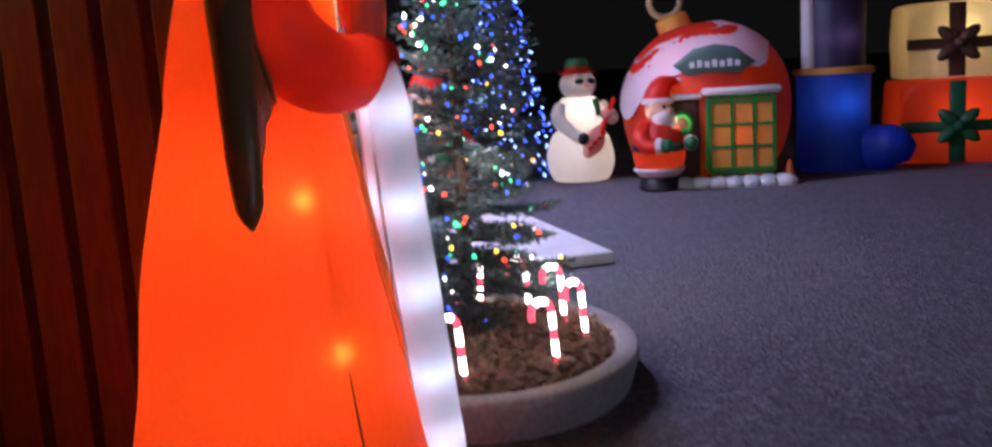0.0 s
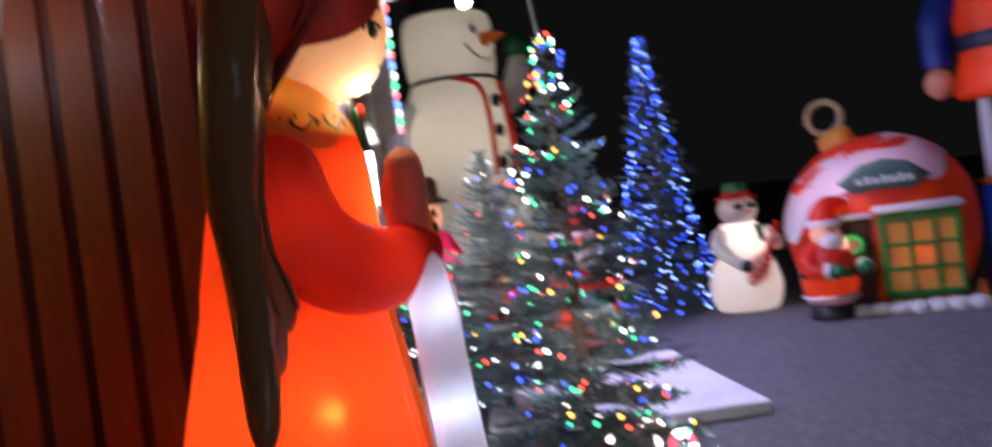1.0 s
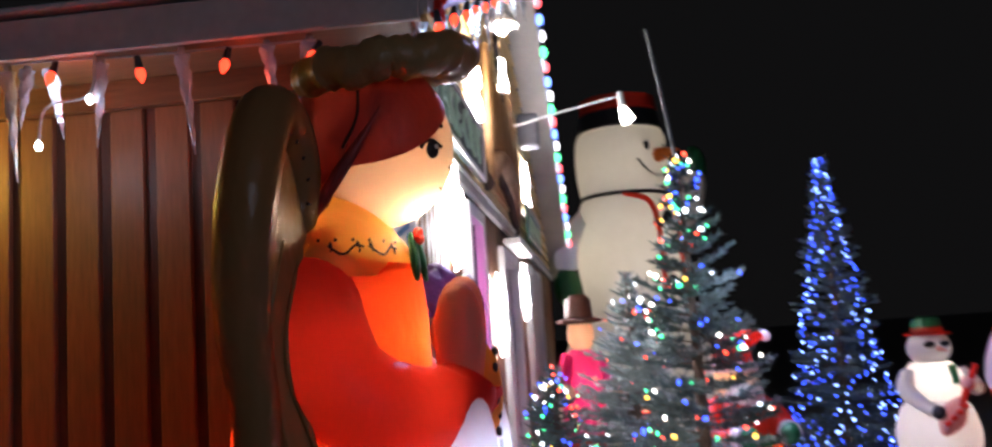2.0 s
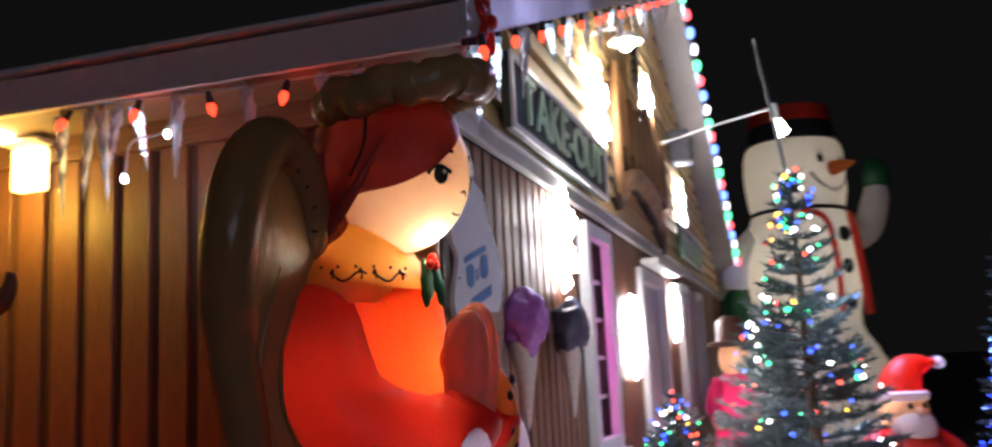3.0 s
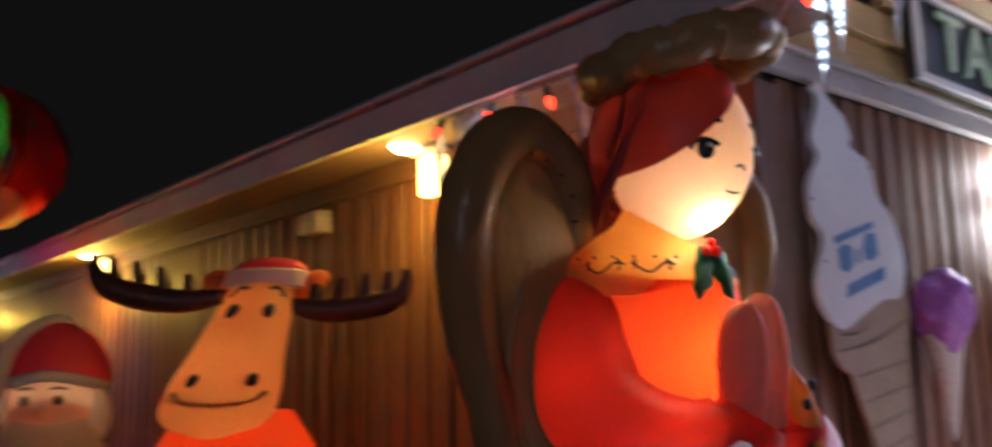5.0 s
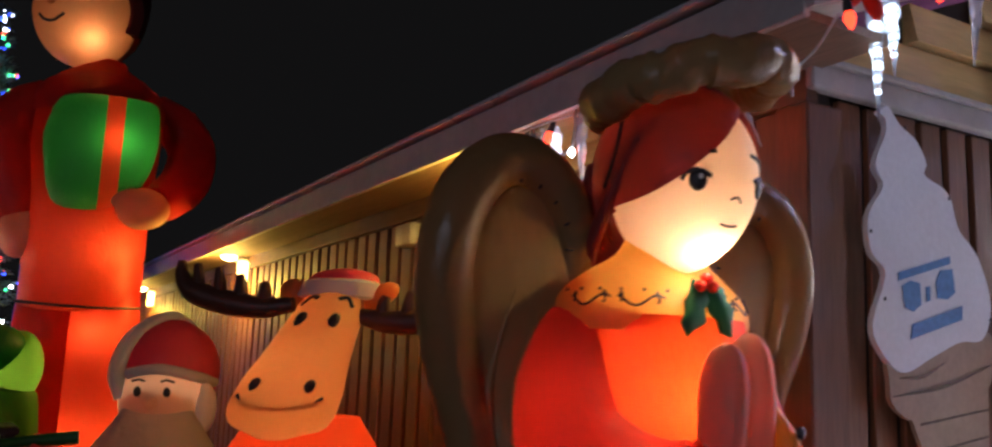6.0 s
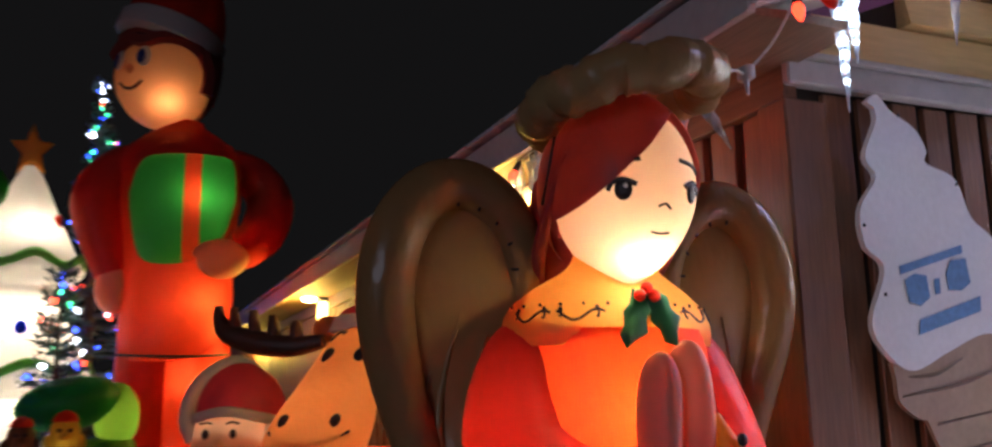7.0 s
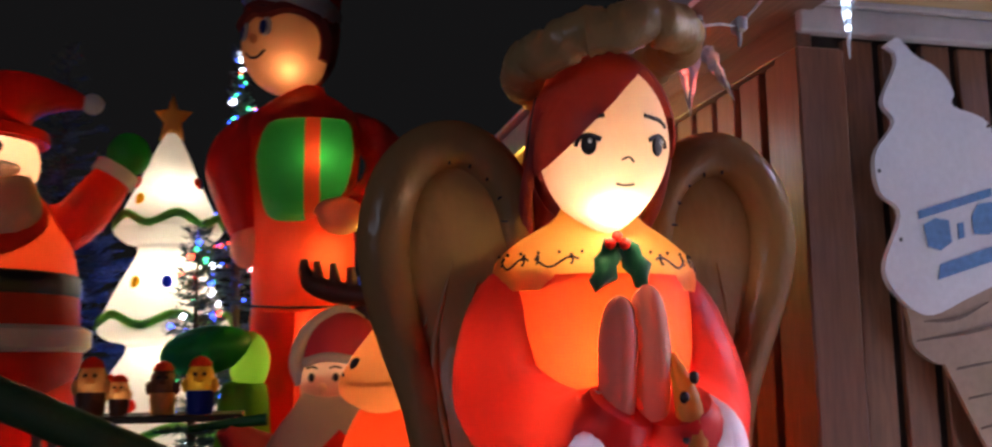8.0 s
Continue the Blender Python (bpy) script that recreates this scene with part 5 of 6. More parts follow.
def small_inflatables():
    bm = B()
    box(bm, (-5.45, 0.5, 1.33), (-4.85, 1.95, 1.38), 0, 0.01)
    for x in (-5.4, -4.9):
        for y in (0.55, 1.9):
            box(bm, (x - 0.03, y - 0.03, 0), (x + 0.03, y + 0.03, 1.33), 0)
    tagged(part("stand_table", bm, surface("dark_painted_wood", (0.03, 0.025, 0.02), 0.6), smooth=False), "dark wooden table that carries small inflatables", "table")
    for x, y, s, mats, label in ((-5.05, 1.63, 0.25, (N_YELLOW, N_BLUE, N_RED), "small yellow and blue capsule-shaped inflatable with red cap"),
                                 (-5.05, 0.87, 0.25, (N_TAN, N_BROWN, N_RED), "small tan inflatable bear in a red hat"),
                                 (-5.05, 1.06, 0.175, (N_TAN, N_BROWN, N_RED), "little tan inflatable bear cub in a red hat"),
                                 (-5.1, 1.36, 0.23, (N_BROWN, N_TAN, N_RED), "small brown inflatable reindeer with red hat")):
        bm = B()
        lathe(bm, [(0.0, 0.3), (0.05, 0.36), (0.55, 0.4), (0.7, 0.39)], 1, seg=24, n=12)
        lathe(bm, [(0.68, 0.39), (1.0, 0.4), (1.3, 0.36), (1.5, 0.2), (1.55, 0.03)], 0, seg=24, n=14)
        lathe(bm, [(1.4, 0.33), (1.45, 0.34), (1.62, 0.24), (1.72, 0.05)], 2, seg=24, n=10)
        for q in (-1, 1):
            ball(bm, (0.1, q * 0.42, 0.85), (0.12, 0.12, 0.22), 0, seg=14, rings=10)
            ball(bm, (0.37, q * 0.13, 1.18), (0.04, 0.06, 0.06), 3, seg=10, rings=8)
        ball(bm, (0.36, 0, 1.02), (0.12, 0.14, 0.1), 0, seg=14, rings=10)
        ob = part("small_inflatable", bm, [*mats, N_BLACK], at=pose(x, y, 1.38) @ Matrix.Scale(s, 4))
        tagged(ob, label, "inflatable")
        lamp("small_inflatable_lamp", "POINT", (x + 0.25 * s, y, 1.38 + 0.95 * s), 0.06, BULB, 0.02)
    # green round inflatable beside the elf's legs
    bm = B()
    lathe(bm, [(0, 0.2), (0.04, 0.26), (0.8, 0.24), (1.5, 0.2), (1.6, 0.12)], 0, c=(0, 0.2, 0), seg=24, n=16)
    ball(bm, (0, 0.24, 1.76), (0.22, 0.17, 0.26), 0, seg=24, rings=16)
    ball(bm, (0.08, -0.1, 1.86), (0.3, 0.38, 0.2), 1, Matrix.Rotation(radians(10), 4, "X"), 24, 14)
    names = ["body", "head", "brim"]
    assemble("small_inflatable", bm, [fabric("lime_nylon", (0.2, 0.4, 0.06), (0.3, 0.6, 0.06), 0.5), N_GREEN], Matrix.Translation((-5.9, 1.72, 0)), names, "slim lime green inflatable under a broad green brim", "inflatable")
    lamp("small_inflatable_lamp", "POINT", (-5.87, 1.96, 1.72), 0.9, BULB, 0.03)


small_inflatables()


def coat_figure(at, height, coat, low, label):
    """Simple standing inflatable with coat, trousers and brimmed hat."""
    bm = B()
    for s in (-1, 1):
        lathe(bm, [(0, 0.1), (0.03, 0.14), (0.4, 0.13), (0.8, 0.14)], 1, c=(0, s * 0.13, 0), seg=20, n=10)
        tube(bm, [(0, s * 0.2, 1.4), (0.06, s * 0.33, 1.2), (0.2, s * 0.36, 1.1)], [0.1, 0.1, 0.08], 0, 12, 12)
        ball(bm, (0.24, s * 0.36, 1.08), 0.09, 2, seg=12, rings=8)
    lathe(bm, [(0.7, 0.26), (0.75, 0.3), (1.1, 0.27), (1.4, 0.22), (1.5, 0.1)], 0, seg=28, n=16)
    ball(bm, (0.02, 0, 1.62), (0.18, 0.18, 0.19), 2)
    lathe(bm, [(1.72, 0.2), (1.73, 0.3), (1.76, 0.3), (1.78, 0.19), (1.95, 0.17), (2.0, 0.1)], 3, seg=28)
    ob = part("inflatable_figure", bm, [coat, low, N_SKIN, N_BROWN], at=at @ Matrix.Diagonal((0.36 * height, 0.36 * height, height / 2, 1)))
    tagged(ob, label, "inflatable")
    for z, e in ((0.9, 1.8), (1.2, 1.6), (1.6, 0.6)):
        lamp("coat_figure_lamp", "POINT", at @ Vector((0.02, 0, z * height / 2)), e, BULB, 0.03)


coat_figure(pose(0.56, 10.2, 0, 0, 0, -60), 2.15, fabric("magenta_nylon", (0.6, 0.03, 0.2), (0.95, 0.06, 0.3), 0.5), N_ORANGE, "inflatable figure in pink coat and brown hat by the entrance")
coat_figure(pose(1.15, 9.1, 0.1, 0, 0, -70), 1.25, N_ORANGE, N_ORANGE, "small orange inflatable figure in brown hat")

# ---- trees and lights ----
C_RED = glow("red_bulb", (1.0, 0.06, 0.03), 5)
C_GREEN = glow("green_bulb", (0.05, 0.9, 0.35), 4)
C_BLUE = glow("blue_bulb", (0.03, 0.08, 1.0), 5)
C_WHITE = glow("white_bulb", (1.0, 0.93, 0.85), 9)
C_AMBER = glow("amber_bulb", (1.0, 0.5, 0.06), 5)
C_COLD = glow("cold_white_bulb", (0.75, 0.85, 1.0), 9)


def raw(name, verts, faces, mats, index=None, parent=None):
    me = bpy.data.meshes.new(name)
    me.from_pydata(verts, [], faces)
    for m in mats:
        me.materials.append(m)
    if index is not None:
        me.polygons.foreach_set("material_index", index)
    me.update()
    ob = new(name, me)
    if parent:
        ob.parent = parent
    return ob


def conifer(at, height, radius, label, seed, levels=30, per=9, bare=0.0, needle=0.035, mat=None, step=0.02, droop=0.25, low=0.12):
    rnd = random.Random(seed)
    T = anchor("fir_tree", at, label, "tree")
    bm = B()
    tube(bm, [(0, 0, 0), (0.01, 0, height * 0.5), (0, 0.01, height)], [0.02 * height ** 0.7 + 0.01, 0.015 * height ** 0.7, 0.004], 0, 8, 10)
    part("trunk", bm, BARK, T)
    verts, faces, tips = [], [], []
    bm = B()

    def blade(p, d, ln, w):
        side = d.orthogonal().normalized()
        side.rotate(Matrix.Rotation(rnd.uniform(0, 6.28), 3, d))
        n = len(verts)
        verts.extend((p - side * w, p + side * w, p + d * ln))
        faces.append((n, n + 1, n + 2))

    def twig(a, b, size):
        d = b - a
        ln = d.length
        d.normalize()
        for k in range(max(2, int(ln / step))):
            p = a + d * (k * step)
            for q in range(3):
                s = Vector((rnd.uniform(-1, 1), rnd.uniform(-1, 1), rnd.uniform(-0.6, 1)))
                blade(p, (d * 0.8 + s * 0.75).normalized(), needle * rnd.uniform(0.7, 1.2) * size, needle * 0.1)

    for i in range(levels):
        f = i / (levels - 1)
        z = height * (low + (0.97 - low) * f)
        reach = radius * (1 - f) ** 0.85 + 0.05
        for k in range(per):
            if rnd.random() < bare:
                continue
            a = rnd.uniform(0, 2 * math.pi)
            r = reach * rnd.uniform(0.65, 1.12)
            zz = z + rnd.uniform(-0.5, 0.5) * height / levels
            rise = 0.35 * f - droop * (1 - f) + rnd.uniform(-0.1, 0.1)
            o = Vector((0, 0, zz))
            mid = o + Vector((math.cos(a), math.sin(a), rise * 0.8)) * r * 0.55
            end = o + Vector((math.cos(a + rnd.uniform(-0.15, 0.15)), math.sin(a), rise + 0.12)) * r
            tube(bm, [o, mid, end], [0.004 * (1 + r * 2), 0.003 * (1 + r), 0.0015], 0, 4)
            twig(o.lerp(mid, 0.4), mid, 1)
            twig(mid, end, 1)
            tips.append((mid, end))
            m = max(1, int(r / 0.085))
            for q in range(m):
                w = 0.25 + 0.7 * q / m
                p = o.lerp(mid, w / 0.55) if w < 0.55 else mid.lerp(end, (w - 0.55) / 0.45)
                dd = (end - o).normalized()
                for s in (-1, 1):
                    sd = dd.cross(Vector((0, 0, 1))).normalized() * s
                    e = p + (dd * 0.8 + sd * 0.8 + Vector((0, 0, rnd.uniform(-0.2, 0.15)))) * r * (1 - w * 0.75) * 0.42
                    twig(p, e, 0.9)
    tagged(part("branchwork", bm, BARK, T), kind="stuff")
    tagged(raw("crown", verts, faces, [mat or NEEDLE], None, T), kind="stuff")
    return tips


def bulb_mesh(name, spots, mats, size, label, seed, at=Matrix(), long=1.0):
    """Many little lamps in one mesh; spots are places, their colours drawn by chance."""
    rnd = random.Random(seed)
    verts, faces, idx = [], [], []
    octa = [(1, 0, 0), (0, 1, 0), (-1, 0, 0), (0, -1, 0), (0, 0, long), (0, 0, -long)]
    for p in spots:
        s, n, c = size * rnd.uniform(0.7, 1.25), len(verts), rnd.randrange(len(mats))
        r = Euler([rnd.uniform(0, 3) for _ in range(3)]).to_matrix()
        verts += [at @ (Vector(p) + r @ (Vector(o) * s)) for o in octa]
        for a, b, t in ((0, 1, 4), (1, 2, 4), (2, 3, 4), (3, 0, 4), (1, 0, 5), (2, 1, 5), (3, 2, 5), (0, 3, 5)):
            faces.append((n + a, n + b, n + t))
            idx.append(c)
    return tagged(raw(name, verts, faces, mats, idx), label, "lights", kind="stuff")


def garland(tips, at, count, seed, mats, size, label):
    rnd = random.Random(seed)
    spots = []
    for _ in range(count):
        a, b = rnd.choice(tips)
        spots.append(a.lerp(b, rnd.uniform(0.2, 1.0)) + Vector((rnd.uniform(-0.03, 0.03), rnd.uniform(-0.03, 0.03), rnd.uniform(-0.02, 0.03))))
    return bulb_mesh("string_lights", spots, mats, size, label, seed, Matrix.Translation(at))


MULTI = [C_RED, C_GREEN, C_BLUE, C_WHITE, C_AMBER, C_BLUE, C_COLD, C_GREEN]
TREE = (1.24, 5.3, 0.12)
tips = conifer(TREE, 2.5, 0.62, "fresh fir in a round bed, hung with coloured lights", 3, levels=32, per=10, bare=0.25, needle=0.05, step=0.012, low=0.04)
garland(tips, TREE, 300, 4, MULTI, 0.0135, "coloured string lights on the fir in the bed")
bm = B()
tube(bm, [(TREE[0], TREE[1], 2.5), (TREE[0] - 0.04, TREE[1], 2.85), (TREE[0] - 0.1, TREE[1] + 0.02, 3.3)], [0.012, 0.009, 0.006], 0, 8)
tagged(part("tree_pole", bm, surface("grey_pole", (0.3, 0.32, 0.33), 0.5)), "thin grey pole bound to the fir's leader", "pole")
for k in range(7):
    a = k * 2.4
    lamp("tree_string_light", "POINT", (TREE[0] + 0.5 * (1 - k / 9) * math.cos(a), TREE[1] + 0.5 * (1 - k / 9) * math.sin(a) - 0.1, 0.45 + 0.3 * k), 8.0 if k < 3 else 3.0, ((0.95, 0.8, 0.85), (0.65, 0.7, 1.0))[k % 2], 0.03)
TREE2 = (1.0, 7.75, 0.1)
tips = conifer(TREE2, 2.1, 0.7, "sparse silvery fir with few lights on the porch slab", 6, levels=28, per=11, bare=0.0, mat=NEEDLE_PALE, needle=0.042, step=0.015)
garland(tips, TREE2, 40, 5, [C_WHITE, C_COLD, C_RED, C_BLUE], 0.012, "white string lights on the silvery fir")
lamp("tree_string_light", "POINT", (0.85, 7.1, 1.5), 2.5, (1, 0.95, 0.9), 0.05)
POT = (0.47, 6.36, 0.0)
tips = conifer((POT[0], POT[1], 0.42), 1.12, 0.42, "small potted fir covered in coloured lights", 8, levels=22, per=10, needle=0.042, step=0.016)
garland(tips, (POT[0], POT[1], 0.42), 130, 9, MULTI, 0.014, "coloured string lights on the potted fir")
bm = B()
lathe(bm, [(0, 0.2), (0.02, 0.22), (0.4, 0.29), (0.46, 0.31), (0.47, 0.29), (0.44, 0.27), (0.43, 0.02)], 0, c=(POT[0], POT[1], 0.0), seg=28)
tagged(part("plant_pot", bm, BLACKP), "black tapered plastic pot of the small fir", "pot")

# far fir wrapped in blue lights
BT = (3.75, 12.85, 0)
conifer(BT, 3.85, 0.78, "tall slim dark fir wrapped in blue lights", 11, levels=40, per=9, needle=0.07, step=0.06, low=0.03)
rnd = random.Random(12)
spots = []
for k in range(400):
    f = rnd.random() ** 1.45
    a = rnd.uniform(0, 6.283)
    r = (0.74 * (1 - f) ** 1.15 + 0.05) * rnd.uniform(0.85, 1.05)
    spots.append((r * math.cos(a), r * math.sin(a), 0.08 + 3.72 * f))
bulb_mesh("string_lights", spots, [C_BLUE, C_BLUE, glow("pale_blue_bulb", (0.2, 0.35, 1.0), 8)], 0.02, "blue string lights wound round the far fir", 13, Matrix.Translation(BT))
lamp("blue_string_light", "POINT", (3.1, 11.9, 1.6), 5, (0.1, 0.18, 1.0), 0.5)

# dark firs behind the inflatables on the far side of the yard, with lights
for x, y, h, r, sd in ((-6.0, 1.5, 2.9, 0.5, 21), (-10.6, 1.63, 6.05, 0.72, 22), (-12, -0.9, 6.5, 1.9, 23), (-13, 0.6, 5.0, 1.7, 24)):
    tips = conifer((x, y, 0), h, r, "dark fir among the inflatables with coloured lights", sd, levels=26, per=7, needle=0.09, step=0.08)
    if sd < 23:
        garland(tips, (x, y, 0), 60 if sd == 21 else 190, sd + 1, [C_BLUE, C_GREEN, C_RED, C_BLUE, C_COLD], 0.028, "blue, green and red string lights on a dark fir")
lamp("blue_string_light", "POINT", (-11.5, 0.6, 2.5), 60, (0.06, 0.14, 1.0), 0.5)

# round raised bed with mulch and candy canes
BED, BR_ = (1.06, 4.6), 1.03
OVAL = 0.84
bm = B()
lathe(bm, [(z, OVAL * r, r) for z, r in ((0.0, BR_ - 0.05), (0.15, BR_), (0.185, BR_ - 0.004), (0.195, BR_ - 0.016), (0.195, BR_ - 0.12), (0.17, BR_ - 0.13), (0.02, BR_ - 0.13))], 0, c=(*BED, 0), seg=64, ends=False)
tagged(part("bed_ring", bm, CONCRETE), "oval raised concrete ring round the planting bed", "planter")
bm = B()
rings = []
for k in range(12):
    r = (BR_ - 0.13) * (1 - k / 11.5)
    rings.append([(BED[0] + OVAL * r * math.cos(a), BED[1] + r * math.sin(a), 0.12 + 0.05 * (k / 11) + 0.02 * noise.noise((r * 4 * math.cos(a), r * 4 * math.sin(a), 0))) for a in [2 * math.pi * q / 48 for q in range(48)]])
rings_mesh(bm, rings)
tagged(part("mulch", bm, MULCH), "brown bark mulch in the round bed", "mulch", kind="stuff")
rnd = random.Random(31)
verts, faces = [], []
for k in range(1500):
    r, a = (BR_ - 0.15) * rnd.random() ** 0.5, rnd.uniform(0, 6.283)
    p = Vector((BED[0] + OVAL * r * math.cos(a), BED[1] + r * math.sin(a), 0.15 + rnd.uniform(0, 0.03)))
    m = Euler([rnd.uniform(-0.6, 0.6), rnd.uniform(-0.6, 0.6), rnd.uniform(0, 6)]).to_matrix()
    l, w, n = rnd.uniform(0.02, 0.06), rnd.uniform(0.006, 0.018), len(verts)
    verts += [p + m @ Vector(v) for v in ((-l, -w, 0), (l, -w * 0.5, 0), (l * 0.8, w, 0.006), (-l, w * 0.7, 0.006), (0, 0, 0.012))]
    faces += [(n, n + 1, n + 4), (n + 1, n + 2, n + 4), (n + 2, n + 3, n + 4), (n + 3, n, n + 4)]
tagged(raw("bark_chips", verts, faces, [CHIP]), "loose bark chips on the mulch", "mulch", kind="stuff")

CANE_W = glow("lit_cane_white", (1.0, 0.9, 0.88), 9.0, True)
CANE_R = glow("lit_cane_red", (1.0, 0.08, 0.14), 1.8)


def cane(x, y, turn, lean, first=[None]):
    m = pose(x, y, 0.12, 0, lean, turn) 
    if first[0] is None:
        path = [(0, 0, 0.02 * k) for k in range(15)] + [(0.055 - 0.055 * math.cos(a), 0, 0.29 + 0.055 * math.sin(a)) for a in [math.pi * q / 10 for q in range(1, 11)]] + [(0.11, 0, 0.26)]
        C = anchor("candy_cane", m, "small lit red and white striped candy cane in the mulch", "light decoration", "candy canes round the fir")
        n = 7
        for k in range(n):
            seg = path[k * (len(path) - 1) // n:(k + 1) * (len(path) - 1) // n + 1]
            bm = B()
            tube(bm, seg, 0.017 if k % 2 else 0.0172, 0, 10)
            part("stripe", bm, CANE_W if k % 2 else CANE_R, C)
        first[0] = C
        return C
    return copy_thing(first[0], m)


for c in ((0.92, 4.07, 195, 4), (1.4, 4.14, 190, 4), (1.68, 4.47, 200, 5), (1.7, 4.86, 185, 3), (1.6, 5.2, 190, 4), (1.35, 5.42, 160, -3), (0.6, 4.1, 120, 5)):
    cane(*c)

# snowflake lights on the front
FLAKE = glow("snowflake_leds", (0.98, 0.97, 1.0), 48, True)
FLAKE_BLOOM = glow("snowflake_glow", (0.98, 0.97, 1.0), 18, True)


def snowflake(y, z, r, x=XF + 0.045, first=[None]):
    m = pose(x, y, z) @ Matrix.Scale(r / 0.3, 4)
    if first[0] is None:
        S = anchor("snowflake_light", m, "glaring white snowflake light hung on the front wall", "light decoration", "snowflake lights on the front")
        # glowing plate behind the arms, added as the bloom round the LEDs
        bm = B()
        o = []
        for k in range(48):
            a = 2 * math.pi * k / 48
            q = 0.25 + 0.045 * math.cos(6 * a) + 0.015 * math.cos(18 * a)
            o.append((q * math.sin(a), q * math.cos(a)))
        lay = Matrix(((0, 0, 1, -0.02), (1, 0, 0, 0), (0, 1, 0, 0), (0, 0, 0, 1)))
        plate(bm, o, 0.014, lay)
        part("plate", bm, FLAKE_BLOOM, S, smooth=False)
        for k in range(6):
            bm = B()
            a = k * math.pi / 3
            d, e = Vector((0, math.sin(a), math.cos(a))), Vector((0, math.cos(a), -math.sin(a)))
            tube(bm, [(0.01, 0, 0), d * 0.29 + Vector((0.01, 0, 0))], 0.014, 0, 6)
            for q in (0.13, 0.2):
                for s in (-1, 1):
                    tube(bm, [d * q + Vector((0.01, 0, 0)), d * (q + 0.06) + e * s * 0.06 + Vector((0.01, 0, 0))], 0.011, 0, 6)
            part("arm", bm, FLAKE, S)
        first[0] = S
        return S
    return copy_thing(first[0], m)


for y, z, r in ((5.72, 2.45, 0.3), (7.0, 3.55, 0.34), (7.85, 1.94, 0.32), (9.45, 4.16, 0.34), (10.4, 2.23, 0.3), (11.65, 3.52, 0.34)):
    snowflake(y, z, r)

# wall lamps on the side wall
for x, e in ((-1.68, 13), (-6.2, 34), (-10.5, 26)):
    W = anchor("wall_lamp", (x, YS - 0.03, 2.6), "yellow-lit box wall lamp under the eave", "lamp", "wall lamps under the eave")
    bm = B()
    box(bm, (-0.075, -0.06, -0.06), (0.075, 0.005, 0.12), 0, 0.012)
    part("body", bm, glow("warm_lamp_glass", (1.0, 0.72, 0.25), 5, True), W, "glowing yellow glass box")
    bm = B()
    box(bm, (-0.1, -0.1, 0.122), (0.1, 0.0, 0.15), 0, 0.01)
    part("cap", bm, METAL_W, W)
    bm = B()
    ball(bm, (-0.06, -0.14, 0.16), (0.05, 0.07, 0.035), 0, seg=14, rings=8)
    part("bulb", bm, glow("warm_lamp_bulb", (1.0, 0.8, 0.4), 25, True), W)
    lamp("wall_lamp_light", "POINT", (x - 0.02, YS - 0.25, 2.48), e, (1.0, 0.66, 0.1), 0.05)
bm = B()
box(bm, (-2.86, YS - 0.1, 2.5), (-2.66, YS - 0.001, 2.62), 0, 0.01)
tagged(part("junction_box", bm, surface("beige_metal_box", (0.4, 0.33, 0.22), 0.5)), "beige metal junction box on the side wall", "box")

# floodlights on arms from the gable
for y, z, ex, e in ((10.2, 4.02, 1.15, 880), (9.6, 5.6, 1.3, 880)):
    F = anchor("flood_lamp", (XF + 0.05, y, z), "white floodlight on a long arm from the gable", "lamp", "floodlights on the gable")
    bm = B()
    tube(bm, [(0, 0, -0.05), (0.5, 0, 0.06), (ex, 0, 0.18)], 0.013, 0, 8)
    part("arm", bm, METAL_W, F)
    bm = B()
    tube(bm, [(ex, 0, 0.22), (ex + 0.02, 0, 0.05)], [0.035, 0.04], 0, 12)
    part("socket", bm, METAL_W, F)
    bm = B()
    tube(bm, [(ex + 0.02, 0, 0.05), (ex + 0.05, 0, -0.05), (ex + 0.075, 0, -0.1)], [0.035, 0.062, 0.072], 0, 16, 6)
    part("bulb", bm, glow("flood_bulb", (1.0, 0.94, 0.82), 30), F)
    lamp("flood_light", "SPOT", (XF + 0.05 + ex + 0.14, y, z - 0.18), e, (0.5, 0.48, 1.0), 0.08, (5.0, y - 3.3, 0), 112)

# small lamp with a white shade high on the gable
G = anchor("gable_lamp", (XF + 0.04, 6.95, 3.98), "white shaded lamp on the gable over the sign", "lamp")
bm = B()
tube(bm, [(0, 0, 0.08), (0.16, 0, 0.1), (0.22, 0, 0.05)], 0.014, 0, 8, 10)
part("arm", bm, METAL_W, G)
bm = B()
lathe(bm, [(0.06, 0.03), (0.05, 0.05), (0.0, 0.11), (-0.02, 0.12), (-0.015, 0.105), (0.04, 0.04)], 0, c=(0.24, 0, 0), seg=24, ends=False)
part("shade", bm, METAL_W, G)
bm = B()
ball(bm, (0.24, 0, -0.03), (0.05, 0.05, 0.06), 0, seg=14, rings=10)
part("bulb", bm, glow("gable_bulb", (1.0, 0.93, 0.8), 25), G)
lamp("gable_lamp_light", "POINT", (XF + 0.28, 6.95, 3.84), 20, (1.0, 0.9, 0.7), 0.06)

# ---- front: signs and cut-outs ----
bm = B()
box(bm, (XF + 0.061, 4.62, 2.82), (XF + 0.1, 6.82, 3.19), 0, 0.006)
sign = tagged(part("takeout_sign", bm, surface("sign_black_green", (0.02, 0.035, 0.03), 0.4, dirt=0.2), smooth=False), "dark sign board with pale green letters TAKE-OUT in a white frame", "sign")
bm = B()
